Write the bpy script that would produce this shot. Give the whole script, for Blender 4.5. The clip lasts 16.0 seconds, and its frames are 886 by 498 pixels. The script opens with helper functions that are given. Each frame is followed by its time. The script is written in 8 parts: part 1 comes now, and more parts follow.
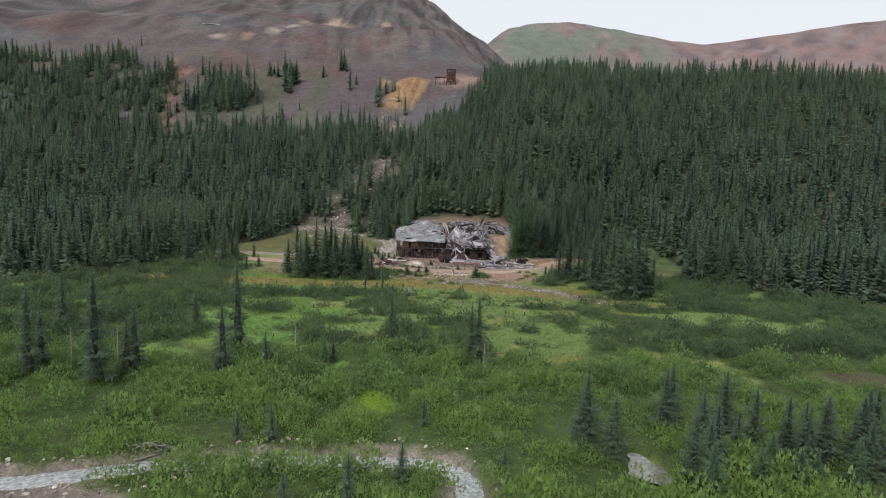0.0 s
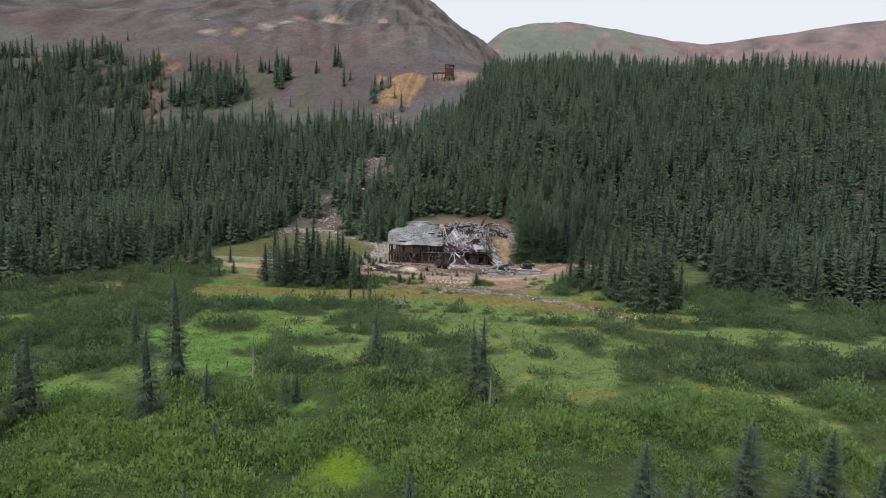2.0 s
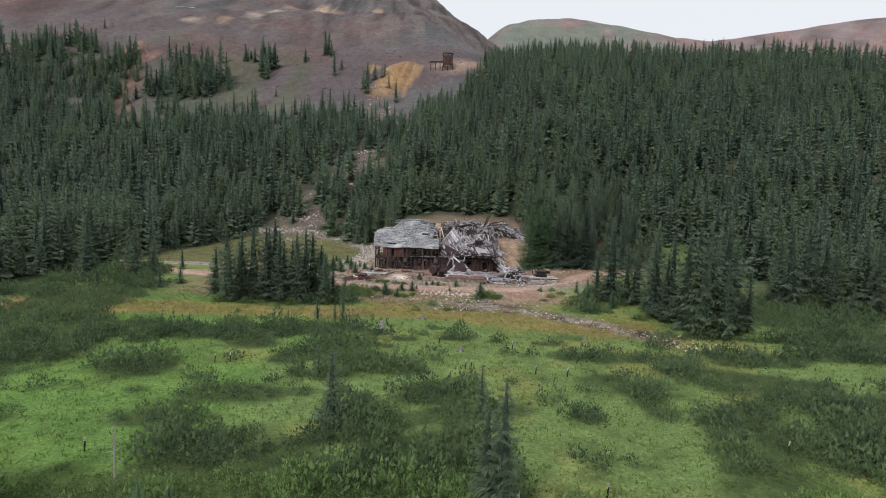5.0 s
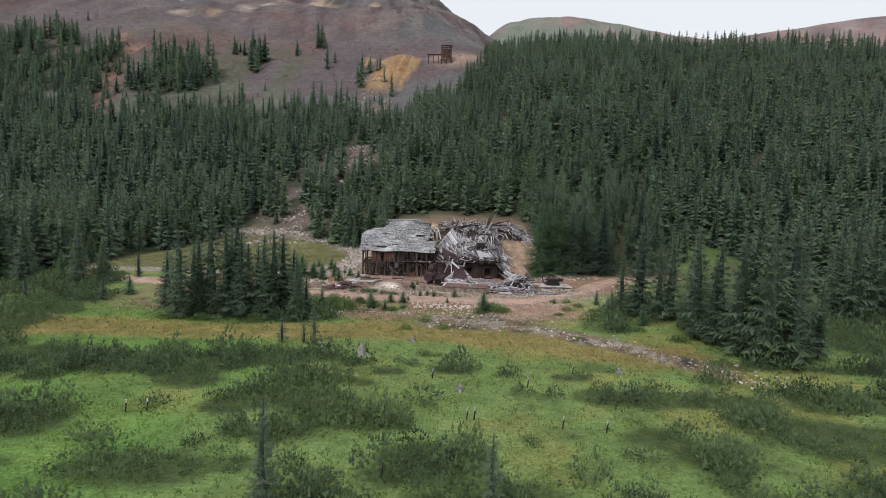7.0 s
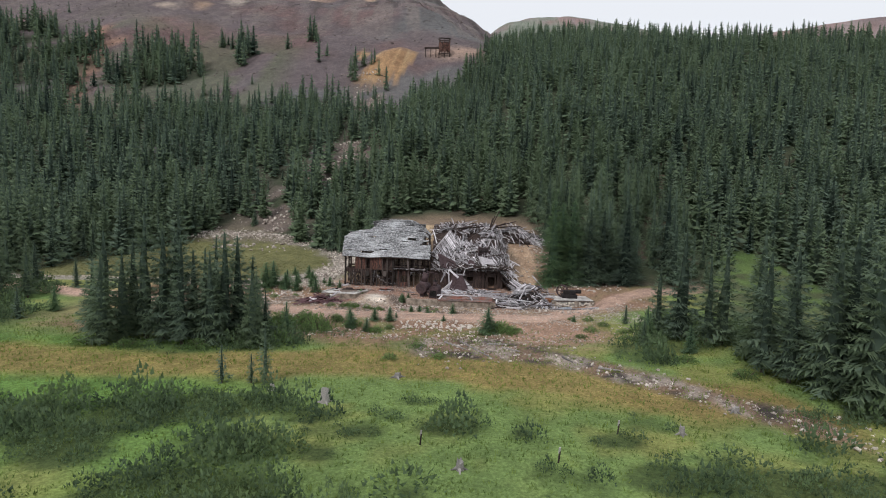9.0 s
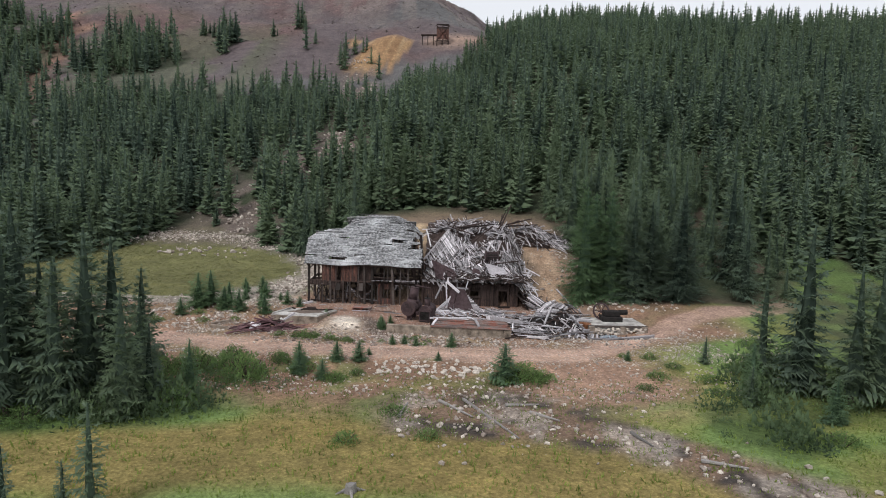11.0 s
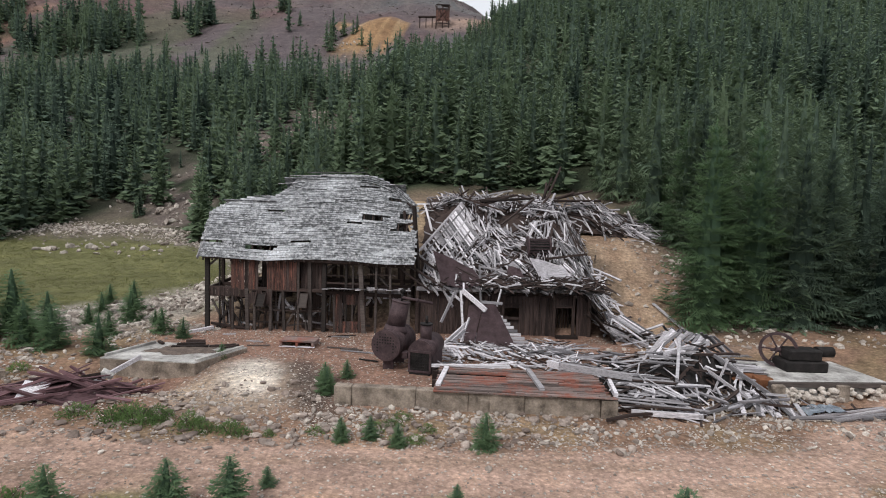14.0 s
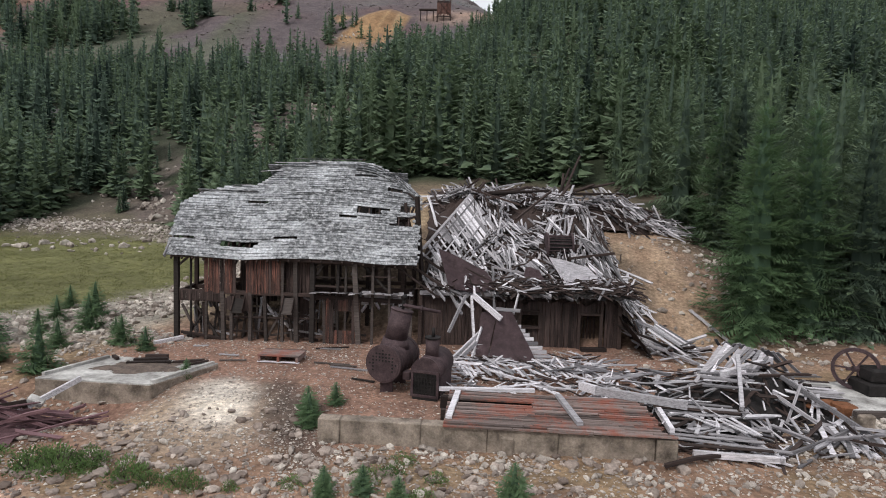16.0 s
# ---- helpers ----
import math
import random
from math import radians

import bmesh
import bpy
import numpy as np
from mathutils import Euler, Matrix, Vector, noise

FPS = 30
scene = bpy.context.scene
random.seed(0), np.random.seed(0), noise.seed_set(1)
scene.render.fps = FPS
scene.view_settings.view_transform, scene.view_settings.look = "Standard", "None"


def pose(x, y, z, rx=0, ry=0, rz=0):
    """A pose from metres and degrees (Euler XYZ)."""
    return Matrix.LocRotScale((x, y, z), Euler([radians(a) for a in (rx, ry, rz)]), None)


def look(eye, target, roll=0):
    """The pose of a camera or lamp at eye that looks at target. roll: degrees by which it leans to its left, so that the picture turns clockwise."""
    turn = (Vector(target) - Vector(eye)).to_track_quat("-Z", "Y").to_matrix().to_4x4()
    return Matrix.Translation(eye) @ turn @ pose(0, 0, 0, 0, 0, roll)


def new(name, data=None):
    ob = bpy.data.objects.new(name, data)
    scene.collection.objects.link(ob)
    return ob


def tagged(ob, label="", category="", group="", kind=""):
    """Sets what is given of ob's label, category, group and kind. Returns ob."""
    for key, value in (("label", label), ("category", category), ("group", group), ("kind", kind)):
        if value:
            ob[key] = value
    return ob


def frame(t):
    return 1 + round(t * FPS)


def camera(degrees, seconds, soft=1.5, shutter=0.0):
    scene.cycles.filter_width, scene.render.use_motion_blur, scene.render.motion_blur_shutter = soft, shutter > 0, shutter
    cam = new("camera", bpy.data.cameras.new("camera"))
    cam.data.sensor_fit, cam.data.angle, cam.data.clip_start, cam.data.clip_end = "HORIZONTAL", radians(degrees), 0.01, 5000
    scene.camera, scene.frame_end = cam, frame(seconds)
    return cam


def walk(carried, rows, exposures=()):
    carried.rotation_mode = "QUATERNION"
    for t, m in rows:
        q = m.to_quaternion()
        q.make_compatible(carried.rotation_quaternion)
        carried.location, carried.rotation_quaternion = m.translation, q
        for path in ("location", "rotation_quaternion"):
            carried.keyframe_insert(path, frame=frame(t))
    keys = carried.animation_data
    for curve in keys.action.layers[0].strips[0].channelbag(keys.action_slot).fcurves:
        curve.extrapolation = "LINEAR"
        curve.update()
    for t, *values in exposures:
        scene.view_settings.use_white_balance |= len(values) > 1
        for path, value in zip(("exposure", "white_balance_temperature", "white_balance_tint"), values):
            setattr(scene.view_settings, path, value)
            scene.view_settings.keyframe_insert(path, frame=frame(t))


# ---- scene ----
cam = camera(74.4, 16.0, soft=1.0)
METRES, EYE, TILT, LEAN, TURN = 120.0, 19.0, 0.0, 0.0, 0.0
ROWS = [
    (0.0, 0.0, 0.0, 0.0, 0.21, -6.29, -1.89),
    (0.5, 0.001, 0.0248, -0.0009, 0.18, -6.27, -1.82),
    (1.0, 0.0018, 0.0539, -0.0028, 0.15, -6.15, -1.81),
    (1.5, 0.0026, 0.0855, -0.0055, 0.12, -6.11, -1.8),
    (2.0, 0.0031, 0.1152, -0.0086, 0.09, -6.08, -1.82),
    (2.5, 0.0038, 0.1465, -0.0108, 0.08, -6.09, -1.78),
    (3.0, 0.0042, 0.1759, -0.0133, 0.06, -6.1, -1.78),
    (3.5, 0.0048, 0.2053, -0.0158, 0.05, -6.1, -1.78),
    (4.0, 0.0055, 0.2366, -0.0184, 0.02, -6.08, -1.8),
    (6.5, 0.0101, 0.3876, -0.029, -0.05, -5.98, -1.8),
    (7.0, 0.011, 0.417, -0.0311, -0.08, -5.95, -1.79),
    (7.5, 0.0118, 0.4481, -0.0333, -0.12, -5.91, -1.79),
    (8.0, 0.0126, 0.4773, -0.0355, -0.17, -5.85, -1.82),
    (8.5, 0.0136, 0.5067, -0.0376, -0.17, -5.8, -1.82),
    (9.0, 0.0143, 0.5382, -0.0396, -0.22, -5.72, -1.82),
    (11.5, 0.0192, 0.7821, -0.0659, -0.31, -5.17, -1.72),
    (12.0, 0.0176, 0.8537, -0.0788, -0.38, -4.78, -1.75),
    (12.5, 0.0166, 0.8898, -0.0848, -0.41, -4.58, -1.72),
    (13.0, 0.0159, 0.9129, -0.0881, -0.43, -4.46, -1.71),
    (13.5, 0.0152, 0.934, -0.0911, -0.46, -4.32, -1.69),
    (14.0, 0.0145, 0.954, -0.0935, -0.49, -4.22, -1.71),
    (14.5, 0.0135, 0.9697, -0.0951, -0.5, -4.19, -1.7),
    (15.0, 0.0124, 0.9823, -0.0962, -0.51, -4.16, -1.73),
    (15.5, 0.0117, 0.9918, -0.0968, -0.51, -4.12, -1.8),
    (16.0, 0.0115, 0.9942, -0.0968, -0.52, -4.38, -1.89),
]
walk(cam, [(t, pose(0, 0, EYE, TILT, LEAN, TURN) @ pose(METRES * x, METRES * y, METRES * z, 90 + pitch, roll, yaw)) for t, x, y, z, yaw, pitch, roll in ROWS])

# ---- light: bright overcast sky with a veiled sun behind and to the left of the camera ----
world = bpy.data.worlds.new("overcast_sky")
scene.world = world
world.use_nodes = True
wn, wl = world.node_tree.nodes, world.node_tree.links
sky = wn.new("ShaderNodeTexSky")
sky.sky_type, sky.sun_disc = "NISHITA", False
sky.sun_elevation, sky.sun_rotation = radians(52), radians(215)
sky.air_density, sky.dust_density, sky.ozone_density = 1.0, 4.0, 1.0
grey = wn.new("ShaderNodeHueSaturation")
grey.inputs["Saturation"].default_value = 0.25
cloud = wn.new("ShaderNodeMixRGB")
cloud.inputs[0].default_value = 0.82
cloud.inputs[2].default_value = (8.7, 9.0, 9.6, 1)
wl.new(sky.outputs[0], grey.inputs["Color"])
wl.new(grey.outputs[0], cloud.inputs[1])
wl.new(cloud.outputs[0], wn["Background"].inputs["Color"])
wn["Background"].inputs["Strength"].default_value = 0.1
sun = new("sun", bpy.data.lights.new("sun", "SUN"))
sun.data.energy, sun.data.angle, sun.data.color = 1.5, radians(14), (1.0, 0.97, 0.93)
sun.matrix_world = look((-60, -80, 130), (0, 20, 0))
scene.view_settings.exposure = 0.1


# ---- noise on arrays ----
def vnoise(x, y, seed=0):
    """Smooth value noise, 0 to 1, on arrays."""
    xi, yi = np.floor(x), np.floor(y)
    u, v = x - xi, y - yi
    u, v = u * u * (3 - 2 * u), v * v * (3 - 2 * v)

    def h(a, b):
        n = np.sin(a * 127.1 + b * 311.7 + seed * 74.7) * 43758.5453
        return n - np.floor(n)
    return (h(xi, yi) * (1 - u) + h(xi + 1, yi) * u) * (1 - v) + (h(xi, yi + 1) * (1 - u) + h(xi + 1, yi + 1) * u) * v


def fbm(x, y, seed=0, octaves=4):
    total, gain, norm = 0.0, 1.0, 0.0
    for k in range(octaves):
        total = total + gain * vnoise(x * 2 ** k + 17.3 * k, y * 2 ** k - 9.1 * k, seed + k)
        norm, gain = norm + gain, gain * 0.5
    return total / norm


def smooth(a, b, v):
    s = np.clip((v - a) / (b - a), 0, 1)
    return s * s * (3 - 2 * s)


# ---- materials ----
def base_material(name, rough=0.85):
    m = bpy.data.materials.new(name)
    m.use_nodes = True
    b = m.node_tree.nodes["Principled BSDF"]
    b.inputs["Roughness"].default_value = rough
    b.inputs["Specular IOR Level"].default_value = 0.25
    return m, m.node_tree.nodes, m.node_tree.links, b


def noise_node(n, l, scale, detail=4.0, rough=0.6, vec=None):
    t = n.new("ShaderNodeTexNoise")
    t.inputs["Scale"].default_value, t.inputs["Detail"].default_value, t.inputs["Roughness"].default_value = scale, detail, rough
    if vec:
        l.new(vec, t.inputs["Vector"])
    return t.outputs["Fac"]


def ramp_node(n, l, fac, stops):
    r = n.new("ShaderNodeValToRGB")
    e = r.color_ramp.elements
    while len(e) < len(stops):
        e.new(0.5)
    for k, (p, c) in enumerate(stops):
        e[k].position = p
        e[k].color = (*c, 1)
    l.new(fac, r.inputs[0])
    return r.outputs["Color"]


def mix_node(n, l, kind, fac, a, b):
    m = n.new("ShaderNodeMixRGB")
    m.blend_type = kind
    for k, v in ((0, fac), (1, a), (2, b)):
        if isinstance(v, bpy.types.NodeSocket):
            l.new(v, m.inputs[k])
        elif isinstance(v, (int, float)):
            m.inputs[k].default_value = v
        else:
            m.inputs[k].default_value = (*v, 1)
    return m.outputs[0]


def bump_node(n, l, b, height, strength, distance):
    k = n.new("ShaderNodeBump")
    k.inputs["Strength"].default_value, k.inputs["Distance"].default_value = strength, distance
    l.new(height, k.inputs["Height"])
    l.new(k.outputs[0], b.inputs["Normal"])


def g3(v):
    return (v, v, v)


def ground_material():
    m, n, l, b = base_material("earth_and_grass", 0.95)
    b.inputs["Specular IOR Level"].default_value = 0.1
    at = n.new("ShaderNodeAttribute")
    at.attribute_name = "zone"
    tc = n.new("ShaderNodeTexCoord").outputs["Object"]
    fine = noise_node(n, l, 4.2, 7, 0.75, tc)
    mid = noise_node(n, l, 0.37, 5, 0.62, tc)
    far = noise_node(n, l, 0.045, 5, 0.65, tc)
    c = mix_node(n, l, "MULTIPLY", 0.8, at.outputs["Color"], ramp_node(n, l, fine, [(0.3, g3(0.45)), (0.5, g3(1.0)), (0.68, g3(1.65))]))
    c = mix_node(n, l, "MULTIPLY", 0.8, c, ramp_node(n, l, mid, [(0.3, (0.68, 0.68, 0.7)), (0.55, g3(1.03)), (0.75, (1.35, 1.3, 1.2))]))
    c = mix_node(n, l, "MULTIPLY", 0.6, c, ramp_node(n, l, far, [(0.3, g3(0.72)), (0.7, g3(1.3))]))
    vor = n.new("ShaderNodeTexVoronoi")
    vor.inputs["Scale"].default_value = 5.5
    l.new(tc, vor.inputs["Vector"])
    grit = ramp_node(n, l, vor.outputs["Distance"], [(0.12, g3(1.5)), (0.3, g3(1.0)), (0.75, g3(0.7))])
    sp = n.new("ShaderNodeSeparateColor")
    l.new(at.outputs["Color"], sp.inputs[0])
    bare = n.new("ShaderNodeMath")
    bare.operation = "SUBTRACT"
    l.new(sp.outputs[0], bare.inputs[0])
    l.new(sp.outputs[1], bare.inputs[1])
    amount = ramp_node(n, l, bare.outputs[0], [(0.0, g3(0.1)), (0.04, g3(0.55))])
    c = mix_node(n, l, "MULTIPLY", amount, c, grit)
    rock = noise_node(n, l, 0.95, 6, 0.8, tc)
    c = mix_node(n, l, "MULTIPLY", amount, c, ramp_node(n, l, rock, [(0.34, g3(0.68)), (0.5, g3(1.0)), (0.66, g3(1.45))]))
    l.new(c, b.inputs["Base Color"])
    hgt = mix_node(n, l, "ADD", 1.0, fine, grit)
    bump_node(n, l, b, hgt, 0.7, 0.1)
    return m


def tinted_leaf(name, dark, light, scale=1.4, thinness=0.4):
    """Foliage: colour from the plant's tint at each point, mottled."""
    m, n, l, b = base_material(name, 0.75)
    b.inputs["Specular IOR Level"].default_value = 0.15
    at = n.new("ShaderNodeAttribute")
    at.attribute_name = "tint"
    ob = n.new("ShaderNodeObjectInfo")
    geo = n.new("ShaderNodeNewGeometry")
    s = n.new("ShaderNodeMath")
    l.new(at.outputs["Fac"], s.inputs[0])
    half = n.new("ShaderNodeMath")
    half.operation = "MULTIPLY"
    half.inputs[1].default_value = 0.35
    l.new(ob.outputs["Random"], half.inputs[0])
    l.new(half.outputs[0], s.inputs[1])
    isl = n.new("ShaderNodeMath")
    isl.operation = "MULTIPLY_ADD"
    isl.inputs[1].default_value = 0.2
    l.new(geo.outputs["Random Per Island"], isl.inputs[0])
    l.new(s.outputs[0], isl.inputs[2])
    c = ramp_node(n, l, isl.outputs[0], [(0.08, dark), (0.72, light), (1.0, tuple(min(v * k, 1) for v, k in zip(light, (1.15, 1.12, 0.9))))])
    mott = noise_node(n, l, scale, 3, 0.6, n.new("ShaderNodeTexCoord").outputs["Object"])
    c = mix_node(n, l, "MULTIPLY", 0.8, c, ramp_node(n, l, mott, [(0.3, g3(0.6)), (0.7, g3(1.4))]))
    l.new(c, b.inputs["Base Color"])
    thin = n.new("ShaderNodeBsdfTranslucent")
    l.new(c, thin.inputs["Color"])
    both = n.new("ShaderNodeMixShader")
    both.inputs[0].default_value = thinness
    l.new(b.outputs[0], both.inputs[1])
    l.new(thin.outputs[0], both.inputs[2])
    l.new(both.outputs[0], n["Material Output"].inputs["Surface"])
    return m


def wood_material(name, dark, light, stain=None, grain=14.0, spread=0.9, patch=0.9, streak=(1, 1, 1), upright=False, blotch=None):
    m, n, l, b = base_material(name, 0.85)
    tc = n.new("ShaderNodeTexCoord").outputs["Object"]
    ob = n.new("ShaderNodeObjectInfo")
    geo = n.new("ShaderNodeNewGeometry")
    mp = n.new("ShaderNodeMapping")
    mp.inputs["Scale"].default_value = (grain, grain, 0.6) if upright else (0.6, grain, grain)
    l.new(tc, mp.inputs["Vector"])
    g = noise_node(n, l, 2.0, 6, 0.7, mp.outputs[0])
    rnd = n.new("ShaderNodeMath")
    l.new(ob.outputs["Random"], rnd.inputs[0])
    l.new(geo.outputs["Random Per Island"], rnd.inputs[1])
    fr = n.new("ShaderNodeMath")
    fr.operation = "FRACT"
    l.new(rnd.outputs[0], fr.inputs[0])
    c = ramp_node(n, l, g, [(0.25, dark), (0.62, light)])
    c = mix_node(n, l, "MULTIPLY", 1.0, c, ramp_node(n, l, fr.outputs[0], [(0.0, g3(1 - 0.6 * spread)), (0.5, g3(0.97)), (1.0, g3(1 + 0.4 * spread))]))
    if blotch:
        # lichen and weather blotches over the whole surface
        pos = n.new("ShaderNodeNewGeometry").outputs["Position"]
        big = noise_node(n, l, blotch[0], 3, 0.55, pos)
        small = noise_node(n, l, blotch[1], 5, 0.75, pos)
        c = mix_node(n, l, "MULTIPLY", 1.0, c, ramp_node(n, l, small, [(0.36, g3(0.45)), (0.52, g3(1.0)), (0.66, g3(1.9))]))
        c = mix_node(n, l, "MULTIPLY", 1.0, c, ramp_node(n, l, big, [(0.36, g3(0.62)), (0.52, g3(1.0)), (0.64, g3(1.9))]))
    if stain:
        mp2 = n.new("ShaderNodeMapping")
        mp2.inputs["Scale"].default_value = streak
        l.new(n.new("ShaderNodeNewGeometry").outputs["Position"], mp2.inputs["Vector"])
        w = noise_node(n, l, patch, 9, 0.8, mp2.outputs[0])
        c = mix_node(n, l, "MIX", ramp_node(n, l, w, [(0.48, g3(0)), (0.60, g3(0.8))]), c, stain)
    l.new(c, b.inputs["Base Color"])
    bump_node(n, l, b, g, 0.5, 0.015)
    return m


def stone_material(name, dark, light, scale=2.2, rough=0.9, bump=0.5, stain=None):
    m, n, l, b = base_material(name, rough)
    tc = n.new("ShaderNodeTexCoord").outputs["Object"]
    a = noise_node(n, l, scale, 6, 0.65, tc)
    f = noise_node(n, l, scale * 9, 5, 0.7, tc)
    c = ramp_node(n, l, a, [(0.3, dark), (0.68, light)])
    c = mix_node(n, l, "MULTIPLY", 0.7, c, ramp_node(n, l, f, [(0.3, g3(0.6)), (0.7, g3(1.3))]))
    geo = n.new("ShaderNodeNewGeometry")
    c = mix_node(n, l, "MULTIPLY", 0.9, c, ramp_node(n, l, geo.outputs["Random Per Island"], [(0.0, (0.5, 0.44, 0.41)), (0.6, (1.0, 0.97, 0.94)), (1.0, (1.45, 1.42, 1.38))]) if stain is None else stain)
    l.new(c, b.inputs["Base Color"])
    bump_node(n, l, b, f, bump, 0.05)
    return m


def rust_material(name, dark, light, metal=0.35):
    m, n, l, b = base_material(name, 0.7)
    b.inputs["Metallic"].default_value = metal
    tc = n.new("ShaderNodeTexCoord").outputs["Object"]
    a = noise_node(n, l, 2.6, 6, 0.65, tc)
    f = noise_node(n, l, 24, 5, 0.7, tc)
    c = ramp_node(n, l, a, [(0.3, dark), (0.7, light)])
    c = mix_node(n, l, "MULTIPLY", 0.7, c, ramp_node(n, l, f, [(0.3, g3(0.6)), (0.7, g3(1.3))]))
    l.new(c, b.inputs["Base Color"])
    bump_node(n, l, b, f, 0.25, 0.02)
    return m


def water_material(name, base, rough, bump):
    m, n, l, b = base_material(name, rough)
    b.inputs["Base Color"].default_value = (*base, 1)
    b.inputs["Specular IOR Level"].default_value = 0.9
    tc = n.new("ShaderNodeTexCoord").outputs["Object"]
    a = noise_node(n, l, 2.6, 6, 0.7, tc)
    c = ramp_node(n, l, a, [(0.42, base), (0.62, tuple(min(1, 2.0 * v) for v in base))])
    l.new(c, b.inputs["Base Color"])
    bump_node(n, l, b, a, bump, 0.12)
    return m


GROUND = ground_material()
SPRUCE = tinted_leaf("spruce_needles", (0.023, 0.040, 0.033), (0.124, 0.174, 0.130), 0.9, 0.35)
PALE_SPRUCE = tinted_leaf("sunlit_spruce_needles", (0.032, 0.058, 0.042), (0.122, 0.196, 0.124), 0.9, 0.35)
WILLOW = tinted_leaf("willow_leaves", (0.030, 0.050, 0.034), (0.125, 0.182, 0.096), 1.1)
LUSH_WILLOW = tinted_leaf("lush_willow_leaves", (0.036, 0.066, 0.034), (0.175, 0.268, 0.10), 1.1)
GRASS = tinted_leaf("meadow_grass", (0.05, 0.095, 0.024), (0.175, 0.24, 0.066), 0.8)
BARK = stone_material("spruce_bark", (0.05, 0.04, 0.035), (0.14, 0.115, 0.1), 5.0)
DEADWOOD = wood_material("bleached_dead_wood", (0.14, 0.13, 0.125), (0.32, 0.30, 0.29))
ROCK = stone_material("granite_rubble", (0.22, 0.19, 0.17), (0.60, 0.555, 0.51), 1.7)
WATER = water_material("creek_water", (0.24, 0.25, 0.25), 0.18, 0.6)
CALM = water_material("pond_water", (0.12, 0.12, 0.10), 0.02, 0.04)


# ---- small mesh kit ----
def mesh_from(name, verts, faces, material, tint=None):
    me = bpy.data.meshes.new(name)
    me.from_pydata(verts, [], faces)
    me.materials.append(material)
    if tint is not None:
        me.attributes.new("tint", "FLOAT", "POINT").data.foreach_set("value", np.asarray(tint, dtype=np.float32))
    me.update()
    return me


def tri_mesh(name, verts, tris, material, tint=None):
    """A mesh of triangles from arrays."""
    me = bpy.data.meshes.new(name)
    verts, tris = np.asarray(verts, dtype=np.float32), np.asarray(tris, dtype=np.int32)
    me.vertices.add(len(verts))
    me.vertices.foreach_set("co", verts.ravel())
    me.loops.add(tris.size)
    me.loops.foreach_set("vertex_index", tris.ravel())
    me.polygons.add(len(tris))
    me.polygons.foreach_set("loop_start", np.arange(0, tris.size, 3, dtype=np.int32))
    me.update(calc_edges=True)
    me.materials.append(material)
    if tint is not None:
        me.attributes.new("tint", "FLOAT", "POINT").data.foreach_set("value", np.asarray(tint, dtype=np.float32))
    me.polygons.foreach_set("use_smooth", np.zeros(len(tris), bool))
    return me


def many(protos, spots, seed=1):
    """Joins copies of small triangle models: spots are rows of x, y, z, scale, height scale, turn, tint."""
    rng = np.random.default_rng(seed)
    pick = rng.integers(0, len(protos), len(spots))
    V, F, T, base = [], [], [], 0
    for k, (pv, pf, *own) in enumerate(protos):
        s = spots[pick == k]
        if not len(s):
            continue
        c, d = np.cos(s[:, 5])[:, None], np.sin(s[:, 5])[:, None]
        x = (pv[None, :, 0] * c - pv[None, :, 1] * d) * s[:, 3:4] + s[:, 0:1]
        y = (pv[None, :, 0] * d + pv[None, :, 1] * c) * s[:, 3:4] + s[:, 1:2]
        z = pv[None, :, 2] * s[:, 4:5] + s[:, 2:3]
        V.append(np.stack([x, y, z], -1).reshape(-1, 3))
        F.append((pf[None] + (np.arange(len(s)) * len(pv))[:, None, None] + base).reshape(-1, 3))
        T.append((s[:, 6:7] + (own[0][None] if own else np.zeros((1, len(pv))))).ravel())
        base += len(s) * len(pv)
    return np.concatenate(V), np.concatenate(F), np.concatenate(T)


def part(name, bm, material, parent, label="", m=None):
    """Links a bmesh (or a mesh) as one mesh object under a thing or a part."""
    if isinstance(bm, bpy.types.Mesh):
        me = bm
    else:
        me = bpy.data.meshes.new(name)
        bm.to_mesh(me)
        bm.free()
        me.materials.append(material)
    ob = new(name, me)
    ob.parent = parent
    if m is not None:
        ob.matrix_basis = m
    if label:
        tagged(ob, label)
    return ob


def thing(name, label, category, m=None, group="", kind=""):
    ob = new(name)
    ob.empty_display_size = 0.2
    if m is not None:
        ob.matrix_basis = m
    return tagged(ob, label, category, group, kind)


def box(bm, sx, sy, sz, m=None, bevel=0.0):
    """A box of that size with its middle at m."""
    r = bmesh.ops.create_cube(bm, size=1.0, matrix=(m or Matrix()) @ Matrix.Diagonal((sx, sy, sz, 1)))
    if bevel:
        es = list({e for v in r["verts"] for e in v.link_edges})
        bmesh.ops.bevel(bm, geom=es, offset=bevel, segments=1, affect="EDGES")
    return bm


def bar(bm, a, b, w, h, twist=0.0):
    """A squared timber from a to b."""
    a, b = Vector(a), Vector(b)
    d = b - a
    q = d.to_track_quat("X", "Z").to_matrix().to_4x4()
    return box(bm, d.length, w, h, Matrix.Translation((a + b) / 2) @ q @ pose(0, 0, 0, twist), 0.0)


def rod(bm, a, b, r1, r2=None, n=10, caps=True):
    a, b = Vector(a), Vector(b)
    d = b - a
    q = d.to_track_quat("Z", "Y").to_matrix().to_4x4()
    bmesh.ops.create_cone(bm, cap_ends=caps, segments=n, radius1=r1, radius2=r1 if r2 is None else r2, depth=d.length,
                          matrix=Matrix.Translation((a + b) / 2) @ q)
    return bm


